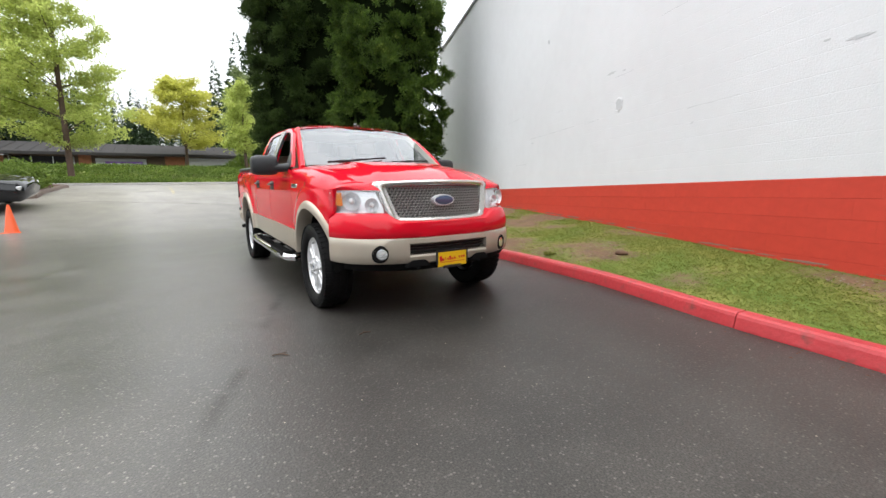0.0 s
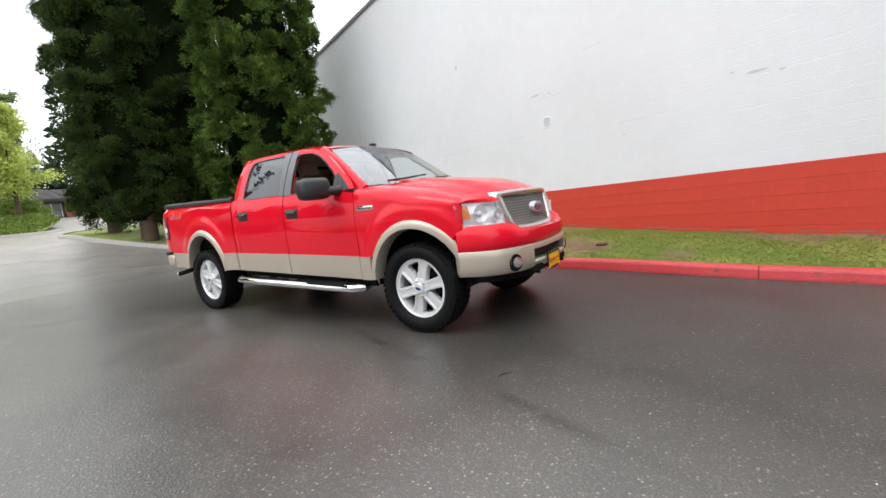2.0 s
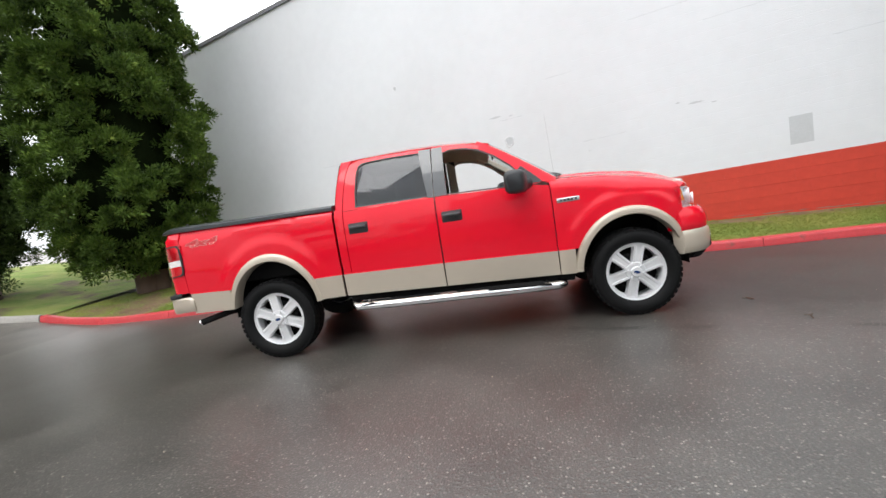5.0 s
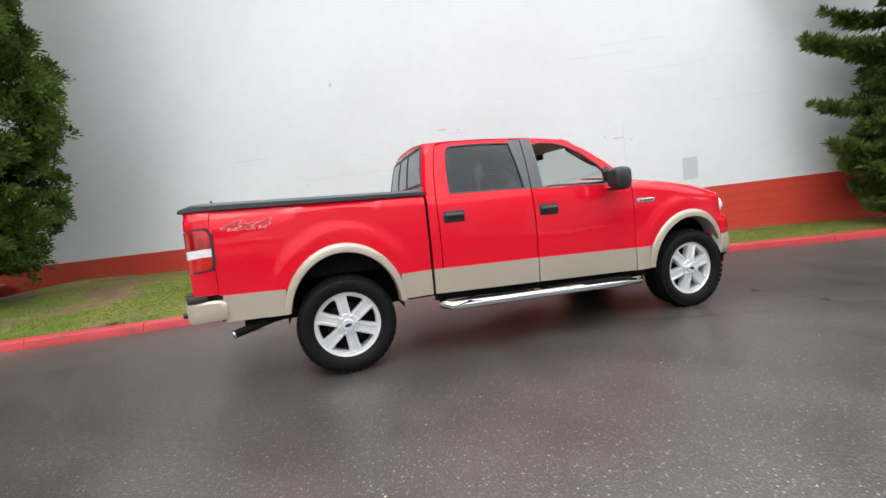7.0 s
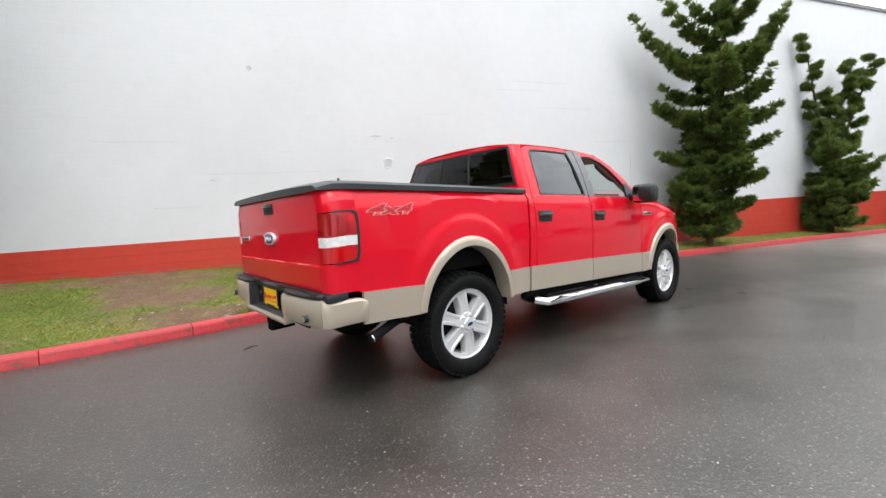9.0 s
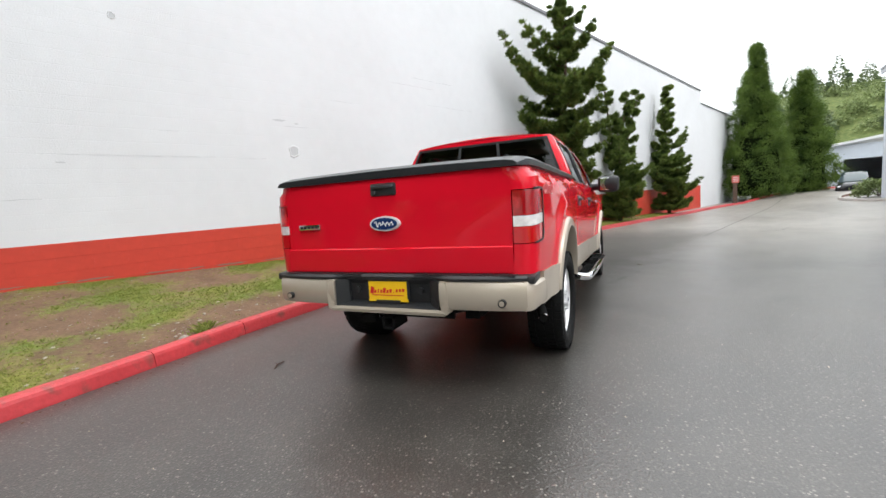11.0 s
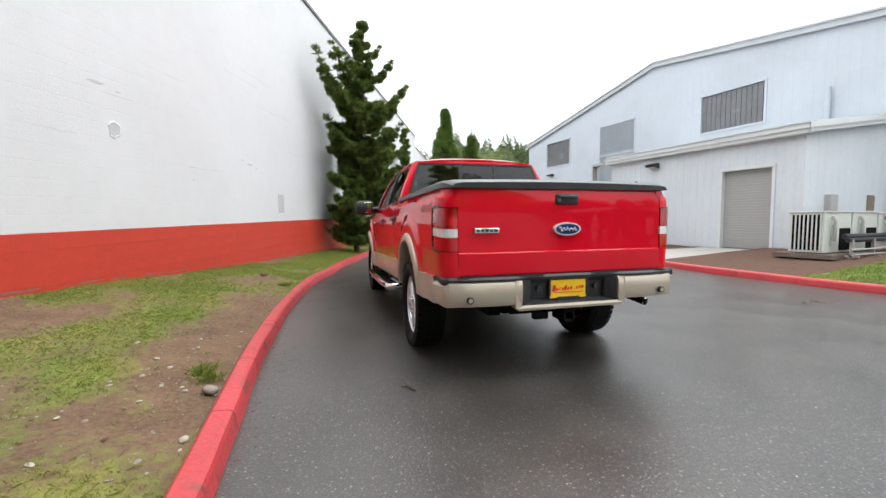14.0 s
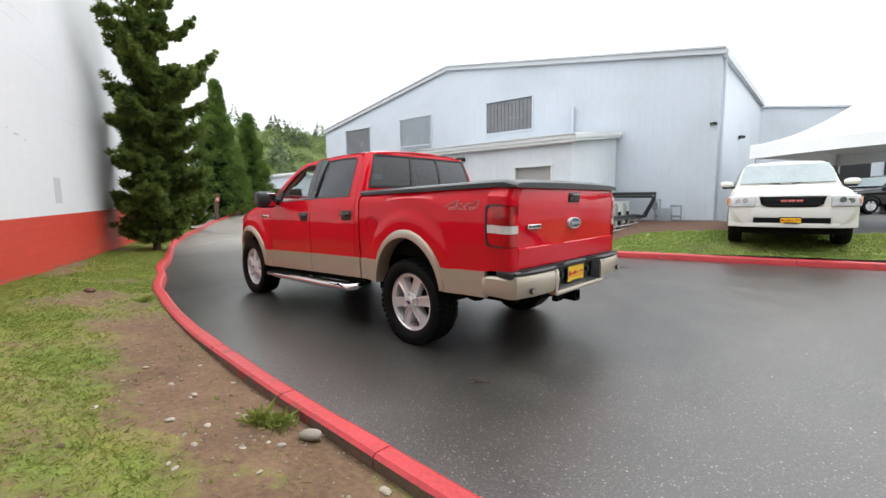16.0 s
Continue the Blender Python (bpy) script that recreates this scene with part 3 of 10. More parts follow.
def turf_cover(x, y):
    """How grassy the wall strip is at a point: bare by the kerb in the bend, greener along the straight."""
    w = interp(x, (0.0, 2.5), (1.0, 0.0))
    near = interp(y, (2.2, 3.0, 4.2, 5.5), (-0.24, -0.04, 0.06, 0.0))
    n1 = noise.fractal((x * 0.75 + 3, y * 0.95, 1.0), 0.9, 2.0, 5)
    n2 = noise.noise((x * 0.35, y * 0.5, 7.0))
    sw = (Vector((x, y, 0)) - WALL_P).dot(WALL_N)
    dry = -0.20 * (1 - smooth_step(sw / interp(x, (0, 2, 6), (0.9, 0.8, 0.5)))) if x > 0 else 0.0
    # a worn ribbon of grass between the trodden soil by the kerb and the bare foot of the wall
    mid = interp(x, (-3.4, -2.7, -2.3, -1.6, -0.9, 0.0, 1.4), (3.45, 3.20, 3.20, 3.40, 3.40, 3.35, 3.05))
    half = interp(x, (-3.4, -2.5, -1.6, -0.2, 1.4), (0.16, 0.17, 0.34, 0.70, 1.1))
    ribbon = max(1 - abs(y - mid) / half, 0.8 - math.hypot((x + 2.05) / 0.40, (y - 2.78) / 0.22), -1.0)
    worn = 0.485 + 0.19 * max(-0.9, ribbon) + 0.60 * n1 + 0.15 * n2
    k = smooth_step((x + 4.2) / 0.8) * (1 - smooth_step((x - 0.2) / 2.0))
    grown = (0.64 - 0.12 * smooth_step((-2.2 - x) / 1.6) + 0.62 * n1 + 0.25 * n2 + w * near + (1 - w) * 0.20 + dry)
    return max(0.0, min(1.0, grown * (1 - k) + worn * k))


smooth_step = lambda t: max(0.0, min(1.0, t)) ** 2 * (3 - 2 * max(0.0, min(1.0, t)))
cover_data = lawn_north.data.attributes.new("cover", "FLOAT", "POINT")
for v in lawn_north.data.vertices:
    cover_data.data[v.index].value = turf_cover(v.co.x, v.co.y)

# the other side of the drive
KERB_S = [(3.5, -6.37), (1.75, -6.22), (-0.1, -6.36), (-1.4, -6.60), (-5.2, -7.48), (-9, -8.6), (-14, -10.6), (-20, -13.5)]
south_line = kerb_run(KERB_S, 2.4, "kerb_south", "red painted kerb along the far lawn", M["kerb_red"], flip=1)


def patch_of(name, plan, mat, label, zf, category, step=0.5, bump=0.02, kind="structure"):
    """A bed or lawn inside a closed plan, its height given by zf, with a uneven skin."""
    bm = bmesh.new()
    f = bm.faces.new([bm.verts.new((x, y, 0)) for x, y in plan])
    bmesh.ops.triangulate(bm, faces=[f])
    xs, ys = [p[0] for p in plan], [p[1] for p in plan]
    for lo, hi, nrm in ((min(xs), max(xs), (1, 0, 0)), (min(ys), max(ys), (0, 1, 0))):
        v = lo + step
        while v < hi:
            co = (v, 0, 0) if nrm[0] else (0, v, 0)
            bmesh.ops.bisect_plane(bm, geom=bm.verts[:] + bm.edges[:] + bm.faces[:], plane_co=co, plane_no=nrm)
            v += step
    for v in bm.verts:
        v.co.z = zf(v.co.x, v.co.y) + bump * (noise.noise((v.co.x * 0.9, v.co.y * 0.9, 3)) + 0.4 * noise.noise((v.co.x * 3, v.co.y * 3, 8)))
    bmesh.ops.recalc_face_normals(bm, faces=bm.faces[:])
    if bm.faces[0].normal.z < 0:
        bmesh.ops.reverse_faces(bm, faces=bm.faces[:])
    return tagged(part(name, bm, mat, smooth=True), label, category, kind=kind)


south_z = lambda x, y: 0.10 * smooth_step((-x - 0.8) / 1.8) * smooth_step((-6.9 + 0.2 * x - y) / 1.0) + interp(y, (-60, -14, -12, -9.5, -8, -6.6), (0.82, 0.58, 0.48, 0.34, 0.22, 0.115))
# lawn and bark bed between the south kerb and the buildings
inset_s = [(3.45, -6.50), (1.75, -6.35), (-0.1, -6.49), (-1.4, -6.73), (-5.2, -7.61), (-9, -8.73), (-14, -10.73), (-20, -13.63)]
lawn_south = patch_of("lawn_south", inset_s[2:] + [(-20, -15.5), (-9, -12.2), (-6.2, -10.9), (-4.7, -10.25), (-2.0, -10.4), (-0.9, -10.5), (-0.3, -9.9), (0.05, -9.0), (-0.05, -7.3)], M["lawn"], "mown green lawn behind the red kerb", south_z, "grass")
patch_of("bark_bed", inset_s[:3] + [(-0.05, -7.3), (0.05, -9.0), (-0.3, -9.9), (-0.9, -10.5), (-2.0, -10.4), (-2.4, -11.5), (-1.2, -14.2), (2.7, -13.7), (2.45, -10.05), (3.2, -9.95)], M["soil"], "red-brown bark planting bed", lambda x, y: south_z(x, y) - 0.006, "soil", bump=0.03)
# concrete path to the roller door
patch_of("door_path", [(3.5, -6.30), (3.2, -9.95), (4.9, -9.75), (5.4, -8.6), (6.35, -7.68)], M["concrete"], "pale worn concrete path to the roller door", lambda x, y: interp(y, (-10, -8, -6.5), (0.30, 0.17, 0.035)), "path", bump=0.004)
# the island with barrels
KERB_I = [(6.4, -7.66), (7.6, -8.0), (9.2, -8.45), (10.6, -8.75), (11.6, -9.2), (11.75, -9.7), (11.2, -10.0), (10.0, -10.15), (9.1, -10.2)]
red_i = smooth_line(KERB_I[:3], 0.25)
top_i = empty("kerb_island", "concrete island kerb with a red painted end", "kerb", kind="structure")
full_i = smooth_line(KERB_I, 0.2)
cut_i = min(range(len(full_i)), key=lambda i: abs(full_i[i].x - 7.9))
sweep_kerb(full_i, 0, cut_i, "kerb_stone", M["kerb_red"], top_i, flip=-1)
for a, c in ((cut_i, cut_i + 8), (cut_i + 8, cut_i + 16), (cut_i + 16, len(full_i) - 1)):
    sweep_kerb(full_i, a, c, "kerb_stone", M["concrete"], top_i, flip=-1)
patch_of("island_bed", [(6.45, -7.8), (7.6, -8.13), (9.2, -8.58), (10.5, -8.88), (11.45, -9.3), (11.5, -9.6), (11.1, -9.88), (10.0, -10.02), (8.95, -9.45), (5.0, -9.9), (5.5, -8.6)], M["soil"], "red-brown bark in the kerbed island", lambda x, y: ground_z(x, y) + interp(y, (-10, -9.5, -8), (0.11, 0.2, 0.10)), "soil")
# low grey kerb in front of the hall
kerb_run([(15.2, -11.9), (18, -11.4), (22, -10.9), (25, -11.6), (27, -13.5)], 2.5, "kerb_hall", "low grey concrete kerb before the hall", M["concrete"], flip=-1)
# grass island under the tall trees, with its grey kerb
ISLAND_W = [(-9.35, 2.92), (-11.0, 2.55), (-13.0, 1.85), (-15.0, 1.30), (-16.6, 1.30), (-17.8, 2.1), (-18.6, 3.6), (-20.5, 6.2), (-24, 9.5)]
west_line = kerb_run(ISLAND_W, 2.0, "kerb_west", "weathered grey concrete kerb round the tree island", M["concrete"], flip=-1)
west_in = [(-9.3, 3.04), (-11.0, 2.68), (-13.0, 1.98), (-15.0, 1.43), (-16.5, 1.43), (-17.65, 2.18), (-18.45, 3.65), (-20.4, 6.3), (-23.9, 9.6)]
patch_of("lawn_west", west_in + [(-24, 14), (-11.3, 8.98), (-9.3, 8.2)], M["lawn"], "shaded grass under the tall conifers", lambda x, y: ground_z(x, 0) + 0.10 + 0.05 * max(0, y - 3) * (1 if x > -14 else 0.4), "grass")


# ---- pale blue steel hall across the drive ----
HALL_D = Vector((0.9925, 0.122, 0)).normalized()      # along the facade, eastwards
HALL_B = Vector((0.122, -0.9925, 0)).normalized()     # into the hall
HALL_P = Vector((6.055, -13.373, 0))


def on_hall(x, z, back=0.0):
    """A point of the facade at world x, height z, back metres behind it."""
    return HALL_P + HALL_D * ((x - HALL_P.x) / HALL_D.x) + HALL_B * back + Vector((0, 0, z))


def ribbed_face(bm, pa, pb, z0, top, normal, pitch=0.30, rib=0.004, holes=()):
    """Steel siding from pa to pb: narrow standing ribs, an uneven top and holes (u0, u1, z0, z1)."""
    L = (pb - pa).length
    d = (pb - pa) / L
    us = [0.0]
    u = 0.0
    while u < L - 0.02:
        for du, o in ((pitch - 0.07, 0), (0.02, 1), (0.03, 1), (0.02, 0)):
            u = min(u + du, L)
            us.append(u)
    us = sorted(set(round(v, 3) for v in us) | {round(h, 3) for a in holes for h in a[:2]})

    def off(v):
        r = v % pitch
        return rib if pitch - 0.055 < r < pitch - 0.01 else 0.0
    for a, c in zip(us, us[1:]):
        mid = (a + c) / 2
        cuts = [z0]
        for h in holes:
            if h[0] <= mid <= h[1]:
                cuts += [h[2], h[3]]
        ta, tc = top(a), top(c)
        zz = cuts + [None]
        for i in range(0, len(zz), 2):
            lo, hi = zz[i], zz[i + 1]
            v = [pa + d * a + normal * off(a + 1e-4), pa + d * c + normal * off(c - 1e-4)]
            f = [v[0] + Vector((0, 0, lo)), v[1] + Vector((0, 0, lo)),
                 v[1] + Vector((0, 0, tc if hi is None else hi)), v[0] + Vector((0, 0, ta if hi is None else hi))]
            bm.faces.new([bm.verts.new(p) for p in f])


X_E, X_W, X_PEAK = 20.55, -1.03, 10.65


def hall_top(x):
    return interp(x, (X_W, X_PEAK, X_E), (6.44, 8.12, 6.03))


HALL_BASE = 0.15
SIDE_END = Vector((-0.70, -25.3, 0))  # far end of the western side
WINDOWS = [(6.01, 8.42, 4.60, 6.07), (11.75, 14.02, 4.48, 5.98), (16.40, 18.60, 4.40, 5.87)]
GATE = (10.9, 14.48, 0.4, 3.99)
hall = empty("workshop_hall", "pale blue-grey steel-clad workshop hall with a low gable", "building", kind="structure")
bm = bmesh.new()
pa, pb = on_hall(X_W, 0), on_hall(X_E, 0)
to_u = lambda x: (x - X_W) / HALL_D.x
ribbed_face(bm, pa, pb, HALL_BASE, lambda u: hall_top(X_W + u * HALL_D.x), -HALL_B, holes=[(to_u(w[0]), to_u(w[1]), w[2], w[3]) for w in WINDOWS + [GATE]])
part("wall", bm, M["siding"], hall)
bm = bmesh.new()
for x, h in ((X_W, 6.44), (X_E, 6.03)):
    ribbed_face(bm, on_hall(x, 0), SIDE_END if x < 0 else on_hall(x, 0, 20), HALL_BASE, lambda u, h=h: h, HALL_D * (-1 if x < 0 else 1))
part("side_wall", bm, M["siding"], hall)
bm = bmesh.new()
for a, c in ((X_W, X_PEAK), (X_PEAK, X_E)):
    prism(bm, [on_hall(a, hall_top(a) - 0.02, -0.05), on_hall(c, hall_top(c) - 0.02, -0.05), on_hall(c, hall_top(c) - 0.02, 20), (SIDE_END + Vector((0, 0, hall_top(a) - 0.02))) if a < 0 else on_hall(a, hall_top(a) - 0.02, 20)], (0, 0, 0.06))
part("roof", bm, M["siding"], hall)
for a, c in ((X_W - 0.12, X_PEAK), (X_PEAK, X_E + 0.1)):
    bm = bmesh.new()
    prism(bm, [on_hall(a, hall_top(a) - 0.14, -0.06), on_hall(c, hall_top(c) - 0.14, -0.06), on_hall(c, hall_top(c) + 0.07, -0.06), on_hall(a, hall_top(a) + 0.07, -0.06)], HALL_B * -0.07)
    prism(bm, [on_hall(a, hall_top(a) + 0.04, -0.13), on_hall(c, hall_top(c) + 0.04, -0.13), on_hall(c, hall_top(c) + 0.10, -0.13), on_hall(a, hall_top(a) + 0.10, -0.13)], HALL_B * -0.05)
    part("rake_trim", bm, M["rake"], hall, "pale trim along the gable edge")
bm = bmesh.new()
prism(bm, [on_hall(X_W, 6.25, 0) - HALL_D * 0.02, SIDE_END + Vector((-0.02, 0, 6.25)), SIDE_END + Vector((-0.02, 0, 6.52)), on_hall(X_W, 6.52, 0) - HALL_D * 0.02], HALL_D * -0.14)
part("gutter", bm, M["rake"], hall, "pale metal eaves gutter")
bm = bmesh.new()
tube(bm, [on_hall(X_W, 6.2, 0.25) - HALL_D * 0.1, on_hall(X_W, 0.3, 0.25) - HALL_D * 0.1], 0.05, 8)
part("downpipe", bm, M["siding"], hall)
bm = bmesh.new()
tube(bm, [on_hall(4.14, 4.0, -0.12), on_hall(4.14, 5.24, -0.12)], 0.075, 10)
part("vent_pipe", bm, M["siding"], hall, "pale painted vent pipe")
for w in WINDOWS:
    win = part("window", (lambda b: (prism(b, [on_hall(w[0], w[2], 0.06), on_hall(w[1], w[2], 0.06), on_hall(w[1], w[3], 0.06), on_hall(w[0], w[3], 0.06)], HALL_B * 0.02), b)[1])(bmesh.new()),
               M["dark_glass"], hall, "dusty corrugated translucent window sheet")
    bm = bmesh.new()
    x = w[0] + 0.1
    while x < w[1] - 0.05:
        prism(bm, [on_hall(x, w[2] + 0.02, 0.058), on_hall(x + 0.03, w[2] + 0.02, 0.058), on_hall(x + 0.03, w[3] - 0.02, 0.058), on_hall(x, w[3] - 0.02, 0.058)], HALL_B * -0.02)
        x += 0.19
    part("corrugation", bm, M["dark_glass"], win)
    bm = bmesh.new()
    for (xa, xc, za, zc) in ((w[0] - 0.05, w[0] + 0.03, w[2], w[3]), (w[1] - 0.03, w[1] + 0.05, w[2], w[3]), (w[0] - 0.05, w[1] + 0.05, w[2] - 0.06, w[2] + 0.02), (w[0] - 0.05, w[1] + 0.05, w[3] - 0.03, w[3] + 0.05)):
        prism(bm, [on_hall(xa, za, 0.075), on_hall(xc, za, 0.075), on_hall(xc, zc, 0.075), on_hall(xa, zc, 0.075)], HALL_B * -0.10)
    part("frame", bm, M["siding"], win)
# roller gate in the facade
bm = bmesh.new()
z = GATE[2]
while z < GATE[3] - 0.05:
    prism(bm, [on_hall(GATE[0], z, 0.25), on_hall(GATE[1], z, 0.25), on_hall(GATE[1], z + 0.10, 0.25), on_hall(GATE[0], z + 0.10, 0.25)], HALL_B * 0.03)
    z += 0.115
gate = part("gate", bm, M["trim"], hall, "white slatted roller gate")
bm = bmesh.new()
for (xa, xc, za, zc) in ((GATE[1], GATE[1] + 0.09, GATE[2], GATE[3]), (GATE[0], GATE[1] + 0.09, GATE[3], GATE[3] + 0.1)):
    prism(bm, [on_hall(xa, za, 0.25), on_hall(xc, za, 0.25), on_hall(xc, zc, 0.25), on_hall(xa, zc, 0.25)], HALL_B * -0.28)
part("gate_frame", bm, M["shutter"], gate)

# ---- low annex with a flat-pitched roof ----
ANX_P = Vector((4.572, -9.884, 0))


def on_anx(x, z, back=0.0):
    return ANX_P + HALL_D * ((x - ANX_P.x) / HALL_D.x) + HALL_B * back + Vector((0, 0, z))


A_W, A_E, A_TOP, A_BASE = 2.40, 8.98, 3.33, 0.12
DOOR = (3.08, 4.57, 0.30, 2.64)
annex = empty("annex", "low pale blue steel-clad annex with a pale fascia", "building", kind="structure")
bm = bmesh.new()
tu = lambda x: (x - A_W) / HALL_D.x
ribbed_face(bm, on_anx(A_W, 0), on_anx(A_E, 0), A_BASE, lambda u: A_TOP, -HALL_B, pitch=0.25, rib=0.008, holes=[(tu(DOOR[0]), tu(DOOR[1]), DOOR[2] - 0.1, DOOR[3])])
part("wall", bm, M["siding_pale"], annex)
bm = bmesh.new()
for x, sg in ((A_W, -1), (A_E, 1)):
    ribbed_face(bm, on_anx(x, 0), on_anx(x, 0, 3.55) - HALL_D * (0.5 if sg < 0 else 0), A_BASE, lambda u: A_TOP + u * 0.14, HALL_D * sg, pitch=0.25, rib=0.008)
part("side_wall", bm, M["siding_pale"], annex)
bm = bmesh.new()
for lo, hi, o in ((0.0, 0.11, -0.19), (0.10, 0.22, -0.23)):
    prism(bm, [on_anx(A_W - 0.2, A_TOP + lo, o), on_anx(A_E + 0.15, A_TOP + lo, o), on_anx(A_E + 0.15, A_TOP + hi, o), on_anx(A_W - 0.2, A_TOP + hi, o)], HALL_B * 0.04)
    prism(bm, [on_anx(A_W + 0.02 + o, A_TOP + lo, o), on_anx(A_W + 0.02 + o, A_TOP + hi, o), on_anx(A_W - 0.48 + o, A_TOP + 0.48 + hi, 3.5), on_anx(A_W - 0.48 + o, A_TOP + 0.48 + lo, 3.5)], HALL_D * 0.04)
prism(bm, [on_anx(A_W - 0.2, A_TOP + 0.22, -0.2), on_anx(A_W + 0.1, A_TOP + 0.22, -0.2), on_anx(A_W + 0.1, A_TOP + 0.71, 3.5), on_anx(A_W - 0.7, A_TOP + 0.71, 3.5)], (0, 0, 0.01))
prism(bm, [on_anx(A_W - 0.14, A_TOP - 0.02, -0.17), on_anx(A_E + 0.1, A_TOP - 0.02, -0.17), on_anx(A_E + 0.1, A_TOP - 0.02, 0.0), on_anx(A_W - 0.14, A_TOP - 0.02, 0.0)], (0, 0, 0.02))
part("fascia", bm, M["trim"], annex, "off-white fascia board")
bm = bmesh.new()
x = A_W - 0.2
k = 0
while x < A_E + 0.1:
    o = 0.035 if k % 2 else 0.0
    prism(bm, [on_anx(x, A_TOP + 0.225 + o, -0.27), on_anx(x + 0.1, A_TOP + 0.225 + o, -0.27), on_anx(x + 0.1, A_TOP + 0.72 + o, 3.5), on_anx(x, A_TOP + 0.72 + o, 3.5)], (0, 0, 0.012))
    x += 0.101
    k += 1
part("roof", bm, M["trim"], annex, "corrugated metal roof sheet")
bm = bmesh.new()
z = DOOR[2]
while z < DOOR[3] - 0.04:
    prism(bm, [on_anx(DOOR[0] + 0.06, z, 0.12), on_anx(DOOR[1] - 0.06, z, 0.12), on_anx(DOOR[1] - 0.06, z + 0.073, 0.12), on_anx(DOOR[0] + 0.06, z + 0.073, 0.12)], HALL_B * 0.02)
    z += 0.078
door_a = part("roller_door", bm, M["shutter"], annex, "grey slatted roller door")
bm = bmesh.new()
for (xa, xc, za, zc) in ((DOOR[0] - 0.02, DOOR[0] + 0.06, DOOR[2] - 0.1, DOOR[3]), (DOOR[1] - 0.06, DOOR[1] + 0.02, DOOR[2] - 0.1, DOOR[3]), (DOOR[0] - 0.02, DOOR[1] + 0.02, DOOR[3] - 0.06, DOOR[3] + 0.03)):
    prism(bm, [on_anx(xa, za, -0.03), on_anx(xc, za, -0.03), on_anx(xc, zc, -0.03), on_anx(xa, zc, -0.03)], HALL_B * 0.17)
part("door_frame", bm, M["trim"], door_a)


# ---- the red pickup ----
def paint_material(name, color, coat=0.65, rough=0.45, metal=0.0, ior=1.5):
    m = material(name, color, rough, metal, vary=0.02, scale=1.5, rough_vary=0.03, coat=coat, spec=0.0)
    m.node_tree.nodes["Principled BSDF"].inputs["Coat Roughness"].default_value = 0.02
    m.node_tree.nodes["Principled BSDF"].inputs["Coat IOR"].default_value = ior
    return m


